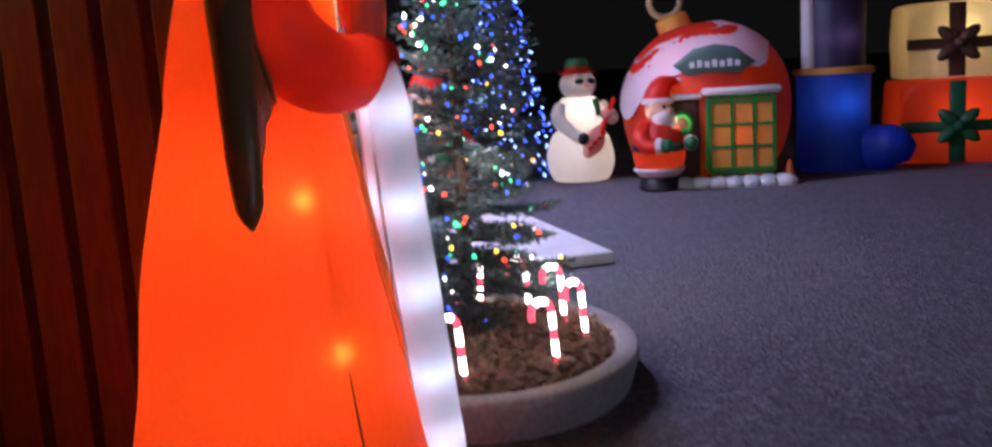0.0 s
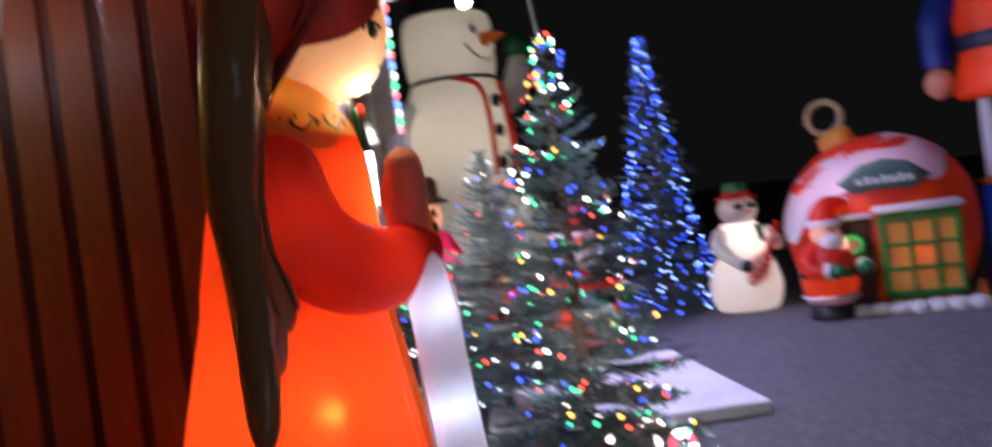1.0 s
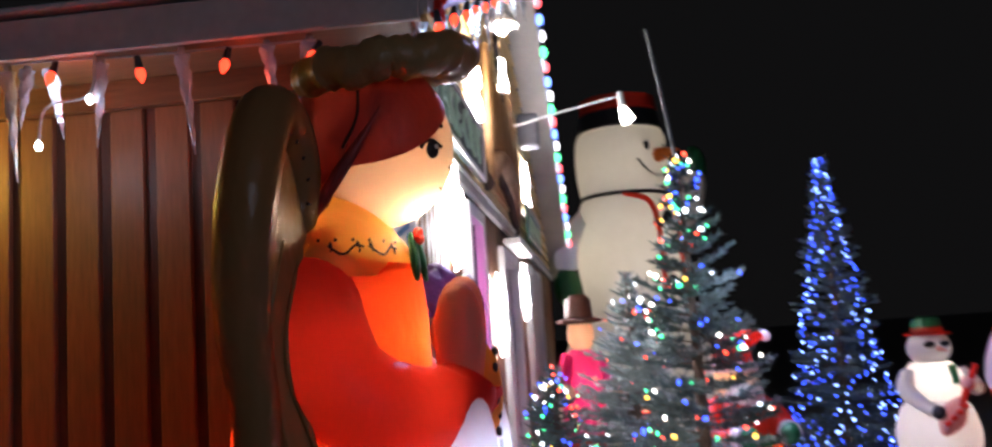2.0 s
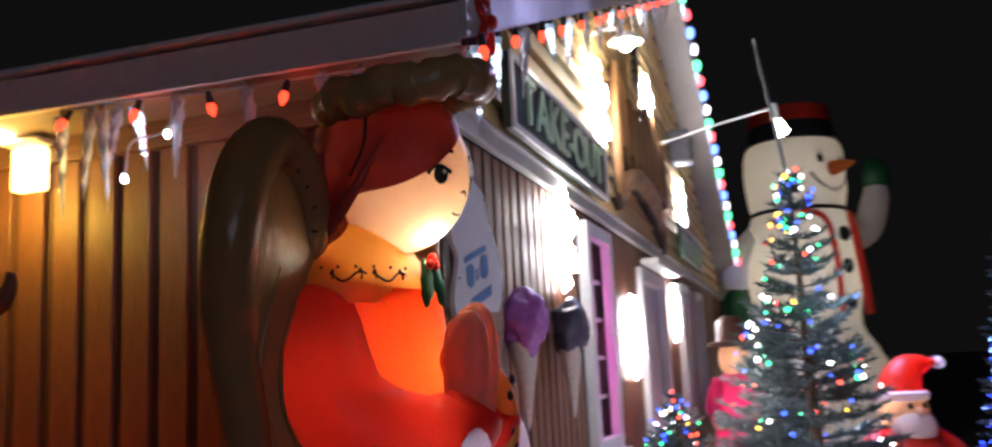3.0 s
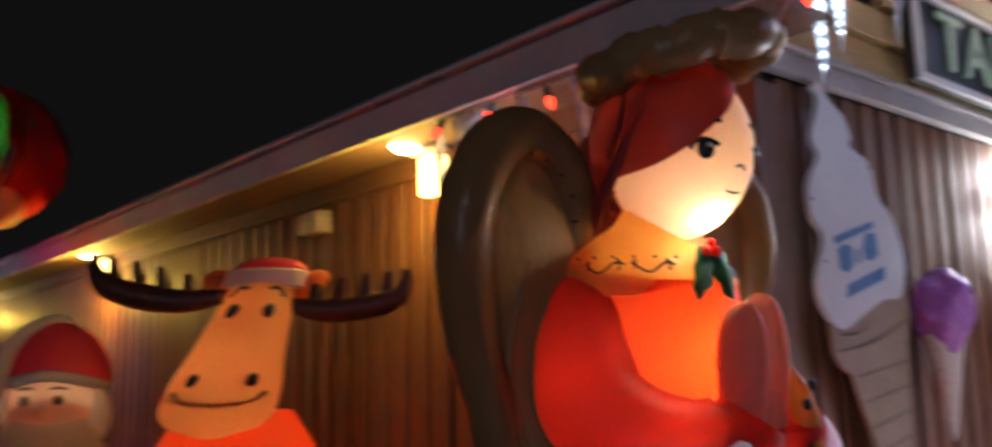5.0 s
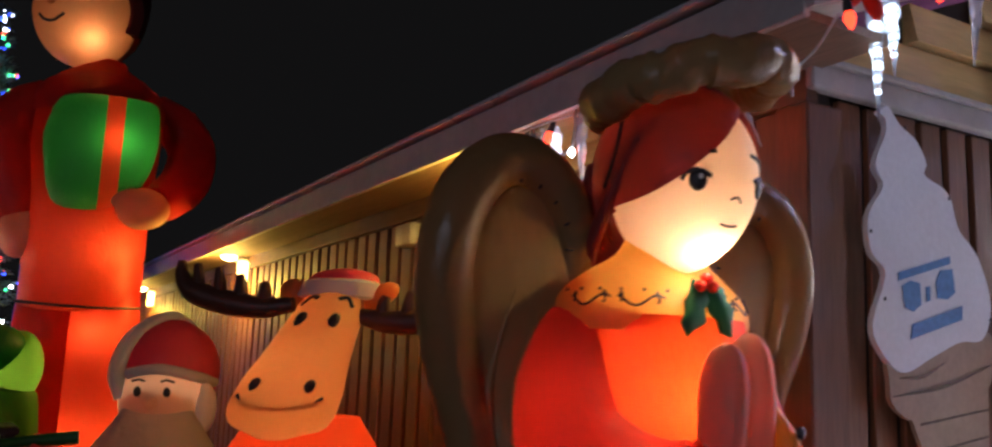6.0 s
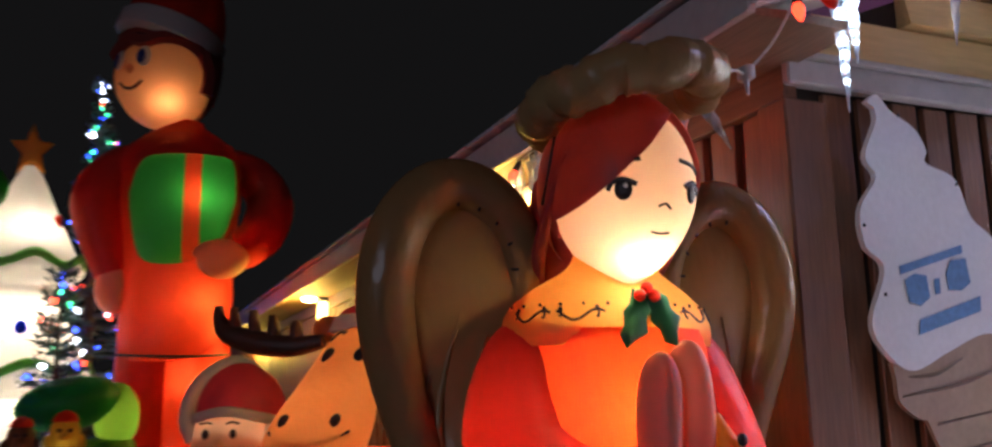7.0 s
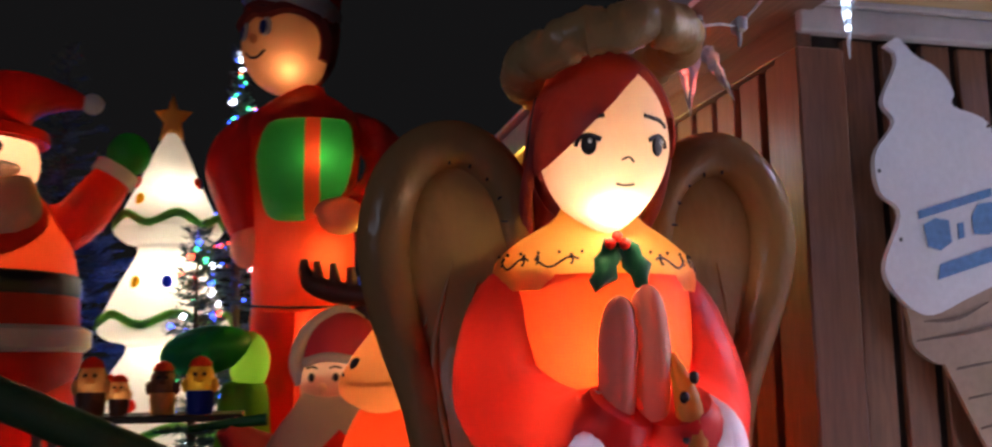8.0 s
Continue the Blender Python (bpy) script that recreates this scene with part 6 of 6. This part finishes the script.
for lo, hi in (((4.62, 2.82), (6.82, 2.85)), ((4.62, 3.16), (6.82, 3.19)), ((4.62, 2.85), (4.66, 3.16)), ((6.78, 2.85), (6.82, 3.16))):
    box(bm, (XF + 0.101, lo[0], lo[1]), (XF + 0.115, hi[0], hi[1]))
part("frame", bm, PANE_FRAME, sign, smooth=False)


def lettering(name, text, size, at, mat, parent, depth=0.008, squeeze=1.0):
    cu = bpy.data.curves.new(name, "FONT")
    cu.body, cu.size, cu.extrude, cu.align_x, cu.align_y = text, size, depth, "CENTER", "CENTER"
    tmp = bpy.data.objects.new(name, cu)
    scene.collection.objects.link(tmp)
    me = bpy.data.meshes.new_from_object(tmp)
    bpy.data.objects.remove(tmp)
    me.materials.append(mat)
    ob = new(name, me)
    ob.matrix_basis = at @ Matrix.Diagonal((squeeze, 1, 1, 1))
    ob.parent = parent
    return ob


ONWALL = Matrix(((0, 0, 1, 0), (1, 0, 0, 0), (0, 1, 0, 0), (0, 0, 0, 1)))
lettering("lettering", "TAKE-OUT", 0.34, Matrix.Translation((XF + 0.108, 5.74, 3.005)) @ ONWALL, surface("pale_green_letters", (0.5, 0.72, 0.5), 0.5, grain=0.05), sign, squeeze=1.12)
bm = B()
box(bm, (XF + 0.061, 10.95, 2.86), (XF + 0.09, 13.3, 3.26), 0, 0.006)
sign2 = tagged(part("green_sign", bm, surface("sign_green", (0.02, 0.12, 0.08), 0.4), smooth=False), "dark green sign board with pale unreadable writing", "sign")
bm = B()
for k in range(9):
    box(bm, (XF + 0.0905, 11.2 + 0.23 * k, 2.96), (XF + 0.096, 11.35 + 0.23 * k, 3.14))
part("writing", bm, surface("pale_green_letters", (0.35, 0.55, 0.38)), sign2, smooth=False)
bm = B()
box(bm, (XF + 0.0905, 10.95, 2.86), (XF + 0.1, 13.3, 2.885))
box(bm, (XF + 0.0905, 10.95, 3.235), (XF + 0.1, 13.3, 3.26))
part("frame", bm, PANE_FRAME, sign2, smooth=False)

# large carved name on the gable, drawn as plain wooden strokes and an arch
CARVED = wood("carved_wood", (0.26, 0.13, 0.05), "z", 0.5, 0.1)
name_sign = anchor("carved_sign", (XF + 0.05, 8.9, 3.35), "carved wooden lettering over an arched wooden swash on the gable", "sign")
# dark wood for offset copies that paint a shadow outline behind the carving
OUTLINE_SHADE = wood("carved_edge", (0.05, 0.025, 0.012), "z", 0.6, 0.05)
for k in range(7):
    y = -1.2 + 0.36 * k
    hgt = 0.72 if k in (0, 4, 5) else 0.46
    line = [(0.02, y, 0.05), (0.02, y - 0.09, 0.12 + hgt * 0.4), (0.02, y + 0.04, 0.14 + hgt * 0.8), (0.02, y + 0.16, 0.1 + hgt * 0.6), (0.02, y + 0.18, 0.05), (0.02, y + 0.26, -0.06)]
    bm = B()
    tube(bm, line, 0.034, 0, 8, 18)
    stroke = part("stroke", bm, CARVED, name_sign)
    bm = B()
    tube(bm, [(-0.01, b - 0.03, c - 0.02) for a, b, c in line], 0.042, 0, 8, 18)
    part("stroke_edge", bm, OUTLINE_SHADE, stroke)
swash_line = [(0.03, -1.3, 0.7), (0.03, -1.42, 0.2), (0.03, -1.4, -0.35), (0.03, -1.1, -0.22), (0.03, -0.65, -0.12), (0.03, 0.0, -0.16), (0.03, 0.55, -0.3), (0.03, 0.85, -0.5)]
bm = B()
tube(bm, swash_line, [0.03, 0.04, 0.04, 0.07, 0.09, 0.085, 0.06, 0.02], 0, 10, 30)
swash = part("swash", bm, CARVED, name_sign)
bm = B()
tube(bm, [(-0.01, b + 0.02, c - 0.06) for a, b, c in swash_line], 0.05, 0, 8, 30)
part("swash_edge", bm, OUTLINE_SHADE, swash)
# louvred vent
bm = B()
box(bm, (XF + 0.02, 8.55, 4.12), (XF + 0.05, 9.05, 4.7), 0, 0.005)
vent = tagged(part("gable_vent", bm, CLAP, smooth=False), "tall cream louvred vent in the gable", "vent")
for k in range(6):
    bm = B()
    box(bm, (XF + 0.051, 8.62, 4.19 + 0.08 * k), (XF + 0.07, 8.98, 4.23 + 0.08 * k))
    part("slat", bm, BACKING, vent, smooth=False)
# loudspeaker-like box under the far rake
bm = B()
box(bm, (XF + 0.04, 10.9, 3.92), (XF + 0.28, 11.25, 4.28), 0, 0.02)
tagged(part("wall_box", bm, surface("grey_box", (0.2, 0.2, 0.24), 0.5)), "grey box fixed to the gable wall", "box")

# soft-ice cut-out by the corner
POSTER_W = surface("printed_pale_board", (0.72, 0.73, 0.76), 0.5, grain=0.06, dirt=0.15)
POSTER_C = surface("printed_cone_tan", (0.36, 0.25, 0.17), 0.5, grain=0.12, dirt=0.3)
POSTER_B = surface("printed_blue", (0.1, 0.25, 0.5), 0.5)
P = anchor("soft_ice_cutout", (XF + 0.052, 4.1, 0), "tall flat white soft ice cut-out on the front wall", "sign")
swirl = [(-0.18, 2.662), (-0.135, 2.688), (-0.085, 2.64), (0.0, 2.596), (0.043, 2.53), (0.036, 2.488), (0.15, 2.445), (0.198, 2.33), (0.29, 2.255), (0.35, 2.1), (0.3, 1.985), (0.18, 1.968),
         (0.04, 1.915), (-0.1, 1.862), (-0.19, 1.91), (-0.236, 2.0), (-0.172, 2.154), (-0.235, 2.22), (-0.24, 2.33), (-0.17, 2.427), (-0.204, 2.49), (-0.15, 2.6), (-0.15, 2.645)]
bm = B()
plate(bm, [tuple(q) for q in smooth_path(swirl, 110)][::-1], 0.02, ONWALL)
part("ice", bm, POSTER_W, P, smooth=False)
bm = B()
collar = [(-0.175, 1.885), (-0.165, 1.84), (-0.16, 1.78), (-0.12, 1.742), (-0.06, 1.722), (0.08, 1.735), (0.2, 1.775), (0.32, 1.83), (0.345, 1.88), (0.36, 1.955), (0.33, 2.01), (0.18, 1.972), (0.04, 1.92), (-0.1, 1.868)]
plate(bm, [tuple(q) for q in smooth_path(collar, 50)], 0.017, ONWALL)
rim_b = part("cone_rim", bm, POSTER_C, P, "printed tan waffle rim", smooth=False)
bm = B()
plate(bm, [(-0.064, 1.73), (0.0, 1.6), (0.057, 1.49), (0.13, 1.3), (0.18, 1.12), (0.22, 1.09), (0.255, 1.12), (0.29, 1.3), (0.31, 1.5), (0.325, 1.83)], 0.014, ONWALL)
cone_b = part("cone", bm, POSTER_C, P, smooth=False)
WAFFLE_AND_SHADE = surface("waffle_brown", (0.16, 0.11, 0.08))
for k in range(7):
    z = 1.2 + 0.085 * k
    bm = B()
    tube(bm, [(0.0145, 0.17 - 0.032 * k, z), (0.0145, 0.27 + 0.008 * k, z + 0.05)], 0.004, 0, 5)
    part("waffle_line", bm, WAFFLE_AND_SHADE, cone_b)
# dark strokes paint the shade on the cone's rim
for a, b in (((-0.15, 1.79), (0.33, 1.9)), ((-0.12, 1.845), (0.1, 1.9))):
    bm = B()
    tube(bm, [(0.0175, a[0], a[1]), (0.0175, (a[0] + b[0]) / 2, (a[1] + b[1]) / 2 - 0.02), (0.0175, b[0], b[1])], [0.003, 0.012, 0.004], 0, 6, 12, flat=0.3)
    part("shade_line", bm, WAFFLE_AND_SHADE, rim_b)
# blue print: a torn strip, two window-like blocks and a bar, all aslant
for o in ([(-0.115, 2.14), (0.14, 2.215), (0.14, 2.24), (-0.115, 2.165)], [(-0.09, 2.06), (-0.05, 2.05), (-0.01, 2.075), (-0.015, 2.14), (-0.06, 2.145), (-0.1, 2.125)],
          [(0.015, 2.085), (0.035, 2.09), (0.035, 2.135), (0.015, 2.13)], [(0.07, 2.1), (0.12, 2.1), (0.16, 2.125), (0.15, 2.2), (0.09, 2.19), (0.065, 2.15)], [(-0.065, 1.965), (0.19, 2.04), (0.195, 2.085), (-0.055, 2.01)]):
    bm = B()
    plate(bm, o, 0.003, Matrix.Translation((0.0205, 0, 0)) @ ONWALL)
    part("blue_print", bm, POSTER_B, P, smooth=False)
for a, b in ((-0.19, 2.08), (-0.245, 2.28), (-0.07, 2.63), (0.14, 2.43), (0.33, 2.05)):
    bm = B()
    ball(bm, (0.021, a + 0.012, b), (0.003, 0.006, 0.006), 0, seg=8, rings=6)
    part("nail", bm, BLACKP, P)

# two small cones
for y, c, nm in ((4.64, (0.42, 0.13, 0.5), "purple"), (5.5, (0.03, 0.03, 0.06), "dark blue-black")):
    Q = anchor("ice_cone_sign", Matrix.Translation((XF + 0.05, y, 1.47)) @ Matrix.Diagonal((1.1, 0.94, 1.04, 1)), nm + " ice scoop in a pale waffle cone sign", "sign")
    bm = B()
    lathe(bm, [(0, 0.008), (0.02, 0.02), (0.34, 0.115), (0.36, 0.12), (0.37, 0.1)], 0, seg=24)
    for v in bm.verts:
        v.co.x = v.co.x * 0.45 + 0.045
    part("cone", bm, surface("pale_waffle", (0.6, 0.52, 0.46), 0.6, scale=12), Q)
    bm = B()
    for v in ball(bm, (0.05, 0, 0.45), (0.085, 0.155, 0.145), 0, seg=36, rings=24):
        d = v.co - Vector((0.05, 0, 0.45))
        v.co += d * (0.22 * noise.noise(d * 13 + Vector((y, 0, 0))) + 0.12 * noise.noise(d * 34))
        if v.co.z < 0.36:
            v.co.y *= 1.08
    part("scoop", bm, surface("scoop_" + nm.replace(" ", "_"), c, 0.4, scale=9, relief=0.7), Q)
    # pale blob that paints a highlight on the scoop
    bm = B()
    ball(bm, (0.08, 0.12, 0.42), (0.02, 0.035, 0.025), 0, seg=10, rings=8)
    part("highlight_crumb", bm, POSTER_W, Q)

# ---- eave lights: red bulbs, icicles, coloured rake bulbs ----
WIRE = surface("white_wire", (0.45, 0.45, 0.45), 0.5)
RB = glow("red_c_bulb", (1.0, 0.05, 0.02), 3.0)


def eave_bulb(p, mat, lean, first={}):
    m = pose(*p, lean[0], lean[1], 0)
    if mat.name not in first:
        E = anchor("eave_bulb", m, {"red_c_bulb": "red pear-shaped bulb on the eave string"}.get(mat.name, "coloured faceted bulb on the rake string"), "bulb", "bulbs along the roof edge")
        bm = B()
        lathe(bm, [(0, 0.002), (-0.01, 0.009), (-0.026, 0.016), (-0.042, 0.0135), (-0.06, 0.004)], 0, seg=14, n=12)
        part("bulb", bm, mat, E)
        bm = B()
        lathe(bm, [(0.03, 0.009), (0.0, 0.013), (-0.012, 0.013)], 0, seg=12)
        part("socket", bm, BLACKP, E)
        first[mat.name] = E
        return E
    return copy_thing(first[mat.name], m)


ICE_LIT = glow("lit_icicle", (0.7, 0.85, 1.0), 3.0)


def icicle(p, ln, lean, lit=False, first={}):
    m = pose(*p, lean[0], lean[1], 0) @ Matrix.Diagonal((1, 1, ln / 0.3, 1))
    if lit not in first:
        E = anchor("icicle_light", m, "twisted clear plastic icicle " + ("lit cold white" if lit else "unlit") + ", hanging from the roof edge", "icicle light", "icicles along the roof edge")
        bm = B()
        rings = []
        for k in range(25):
            z, r = -0.3 * k / 24, 0.024 * (1 - k / 26)
            rings.append([(r * (1 + 0.25 * math.cos(3 * a + k * 0.9)) * math.cos(a), r * (1 + 0.25 * math.cos(3 * a + k * 0.9)) * math.sin(a), z) for a in [2 * math.pi * q / 12 for q in range(12)]])
        rings_mesh(bm, rings)
        part("icicle", bm, ICE, E)
        bm = B()
        if lit:
            for k in range(6):
                ball(bm, (0, 0.0, -0.04 - 0.036 * k), 0.017 - 0.0016 * k, 0, seg=8, rings=6)
            part("leds", bm, ICE_LIT, E)
        else:
            lathe(bm, [(0.0, 0.012), (0.025, 0.012)], 0, seg=10)
            part("cap", bm, WIRE, E)
        first[lit] = E
        return E
    return copy_thing(first[lit], m)


rnd = random.Random(41)
pts = []
x = -0.05
k = 0
while x > -1.35:
    p = (x, EAVE_Y + 0.03 + rnd.uniform(-0.02, 0.03), EAVE_Z - 0.075 + rnd.uniform(-0.025, 0.01))
    pts.append((p[0], p[1], p[2] + 0.03))
    eave_bulb(p, RB, (rnd.uniform(-25, 25), rnd.uniform(-30, 30)))
    x -= rnd.uniform(0.27, 0.33)
bm = B()
tube(bm, pts, 0.004, 0, 5, len(pts) * 4)
tagged(part("light_wire", bm, WIRE), "white wire of the eave bulbs", "wire")
for x, ln, lit in ((-0.08, 0.28, False), (-0.22, 0.26, False), (-0.51, 0.36, False), (-0.79, 0.3, False), (-0.97, 0.24, True), (-1.05, 0.22, False), (-1.12, 0.4, False), (-1.17, 0.34, False), (-1.3, 0.42, False)):
    icicle((x, EAVE_Y + 0.05, EAVE_Z - 0.06), ln, (rnd.uniform(-8, 8), rnd.uniform(-8, 14)), lit)
icicle((0.24, 3.66, 2.86), 0.4, (0, 0), True)
icicle((-0.03, 3.38, 2.63), 0.19, (14, -22), False)
for x in (-0.25, -0.9):
    lamp("red_bulb_glow", "POINT", (x, YS - 0.3, 2.62), 0.6, (1.0, 0.1, 0.06), 0.04)
lamp("icicle_light_glow", "POINT", (-0.62, YS - 0.26, 2.48), 0.45, (0.6, 0.75, 1.0), 0.03)
lamp("icicle_light_glow", "POINT", (0.3, 3.9, 2.45), 0.15, (0.55, 0.7, 1.0), 0.06)
lamp("icicle_light_glow", "POINT", (0.45, 5.0, 2.75), 0.9, (0.55, 0.7, 1.0), 0.06)
bm = B()
ball(bm, (-1.0, 3.36, 2.47), (0.012, 0.012, 0.017), 0, seg=12, rings=8)
ball(bm, (-0.82, 3.36, 2.61), (0.012, 0.012, 0.016), 0, seg=12, rings=8)
tube(bm, [(-1.0, 3.36, 2.49), (-0.97, 3.36, 2.6), (-0.82, 3.36, 2.63), (-0.8, 3.36, 2.8)], 0.005, 1, 6, 14)
tagged(part("cold_led", bm, [glow("cold_led_glow", (0.7, 0.85, 1.0), 14, True), WIRE]), "glaring cold white light hanging from the eave wire", "light")
lamp("cold_led_light", "POINT", (-0.98, 3.4, 2.45), 1.1, (0.6, 0.75, 1.0), 0.02)
y = 3.42
k = 0
pts = []
while y < 9.5:
    z = EAVE_Z + SLOPE * (y - EAVE_Y) - 0.05
    p = (XF + OVER + 0.04, y, z)
    pts.append((p[0], p[1], z + 0.03))
    if k % 2 == 0:
        eave_bulb(p, RB, (rnd.uniform(-25, 25), rnd.uniform(-25, 25)))
    else:
        icicle((p[0] - 0.02, y, z), rnd.uniform(0.16, 0.34), (rnd.uniform(-10, 10), rnd.uniform(-8, 8)), rnd.random() < 0.3)
    y += 0.2
    k += 1
bm = B()
tube(bm, pts, 0.004, 0, 5)
tagged(part("light_wire", bm, WIRE), "white wire of the gable bulbs", "wire")
RAKE = [glow("rake_" + n, c, 3.5) for n, c in (("green", (0.1, 0.9, 0.35)), ("red", (1.0, 0.1, 0.12)), ("blue", (0.15, 0.3, 1.0)), ("white", (0.95, 0.9, 1.0)))]
y, k = RIDGE_Y + 0.1, 0
first_rake = {}
while y < 17.0:
    z = EAVE_Z + SLOPE * (2 * RIDGE_Y - y - EAVE_Y) + 0.06
    m = pose(XF + OVER + 0.06, y, z)
    mt = RAKE[k % 4]
    if mt.name not in first_rake:
        E = anchor("rake_bulb", m, mt.name.split("_")[1] + " faceted bulb along the far roof edge", "bulb", "bulbs along the far roof edge")
        bm = B()
        ball(bm, (0, 0, -0.06), (0.045, 0.05, 0.07), 0, seg=8, rings=6)
        part("bulb", bm, mt, E, smooth=False)
        bm = B()
        lathe(bm, [(0.05, 0.02), (0.0, 0.025)], 0, seg=10)
        part("socket", bm, BLACKP, E)
        first_rake[mt.name] = E
    else:
        copy_thing(first_rake[mt.name], m)
    if k % 2 == 0:
        icicle((XF + OVER + 0.04, y + 0.1, z - 0.1), rnd.uniform(0.2, 0.4), (0, 0), k % 4 == 0)
    y += 0.27
    k += 1

# red bow at the corner of the roof
bm = B()
for a in (20, 95, 160, 230, 300):
    ball(bm, (0.33, 3.5 + 0.055 * math.cos(radians(a)), 2.88 + 0.055 * math.sin(radians(a))), (0.02, 0.06, 0.028), 0, Matrix.Rotation(radians(a), 4, "X"), 14, 10)
ball(bm, (0.345, 3.5, 2.88), 0.022, 0, seg=12, rings=8)
tagged(part("roof_bow", bm, N_RED), "red ribbon bow at the corner of the roof", "bow")

# cord that ties the angel's ring to the roof corner
bm = B()
tube(bm, [(0.4, 3.13, 2.53), (0.3, 3.25, 2.585), (0.2, 3.36, 2.63), (0.235, 3.42, 2.7), (0.27, 3.47, 2.8)], 0.004, 0, 6, 18)
box(bm, (0.175, 3.345, 2.605), (0.225, 3.375, 2.645), 0, 0.006)
tube(bm, [(0.2, 3.36, 2.61), (0.215, 3.35, 2.56)], [0.008, 0.004], 0, 6)
tagged(part("tether_cord", bm, WIRE), "white cord and clip tying the angel's halo to the eave", "cord")

# traffic cones
for x, y in ((6.5, 10.0), (9.3, 9.6)):
    K = anchor("traffic_cone", (x, y, 0), "small orange traffic cone on the asphalt", "cone", "traffic cones on the yard")
    bm = B()
    box(bm, (-0.11, -0.11, 0), (0.11, 0.11, 0.025), 0, 0.006)
    part("base", bm, BLACKP, K)
    bm = B()
    lathe(bm, [(0.025, 0.085), (0.28, 0.02), (0.29, 0.014)], 0, seg=20)
    part("cone", bm, surface("cone_orange", (0.7, 0.2, 0.05), 0.5), K)

# sloping green rail near the tall santa
GREEN_PAINT = surface("dark_green_paint", (0.012, 0.06, 0.025), 0.45)
rail = anchor("green_rail", (-2.55, 1.05, 0), "dark green painted sloping rail on two posts", "rail")
for nm, pts, r in (("bar", [(0.1, -0.55, 1.8), (-0.09, 0.57, 1.26)], 0.095), ("post", [(0.09, -0.45, 1.7), (0.09, -0.45, 0.0)], 0.045), ("post", [(-0.07, 0.45, 1.29), (-0.07, 0.45, 0.0)], 0.045)):
    bm = B()
    tube(bm, pts, r, 0, 14)
    part(nm, bm, GREEN_PAINT, rail)

# ---- boards of the walls, piece by piece ----


def shared_box(name, size, mat, bevel):
    bm = B()
    box(bm, (0, 0, 0), size, 0, bevel)
    me = bpy.data.meshes.new(name)
    bmesh.ops.recalc_face_normals(bm, faces=bm.faces)
    bm.to_mesh(me)
    bm.free()
    me.materials.append(mat)
    return me


def piece(name, me, parent, at):
    ob = new(name, me)
    ob.matrix_basis = at
    ob.parent = parent
    return ob


rnd = random.Random(51)
me = shared_box("plank", (0.125, 0.03, 2.66), BROWN, 0.004)
x = -0.2425
while x > XB + 0.2:
    piece("plank", me, wall_side, pose(x, YS + rnd.uniform(0.002, 0.008), 0, 0, 0, rnd.uniform(-0.6, 0.6)))
    x -= 0.172
front_boards = {}


def board(y, w, z0, z1, proud=0.0):
    key = (round(w, 3), round(z0, 3), round(z1, 3))
    if key not in front_boards:
        front_boards[key] = shared_box("plank", (0.024, w, z1 - z0), BROWN, 0.003)
    piece("plank", front_boards[key], wall_front, pose(XF - 0.028 + proud + rnd.uniform(-0.002, 0.002), y, z0))


y = YS + 0.15
while y < YE - 0.12:
    hole = [o for o in OPEN if o[0] - 0.1 < y + 0.1 and o[1] + 0.1 > y]
    if hole:
        o = hole[0]
        board(y, 0.1, o[3] + 0.13, 2.699)
        if o[2] > 0.5:
            board(y, 0.1, 0, o[2] - 0.14)
    else:
        board(y, 0.1, 0, 2.699)
    y += 0.135
z = 2.81
while z < RIDGE_Z - 0.12:
    half_w = RIDGE_Y - EAVE_Y - (z + 0.17 - EAVE_Z) / SLOPE - 0.02
    a, b = max(YS + 0.01, RIDGE_Y - half_w), min(YE, RIDGE_Y + half_w)
    if b - a < 0.3:
        break
    bm = B()
    rings_mesh(bm, [[(XF - 0.028, yy, z), (XF + 0.032, yy, z), (XF + 0.004, yy, z + 0.141), (XF - 0.028, yy, z + 0.141)] for yy in (a, b)])
    part("clapboard", bm, CLAP, wall_front, smooth=False)
    z += 0.155
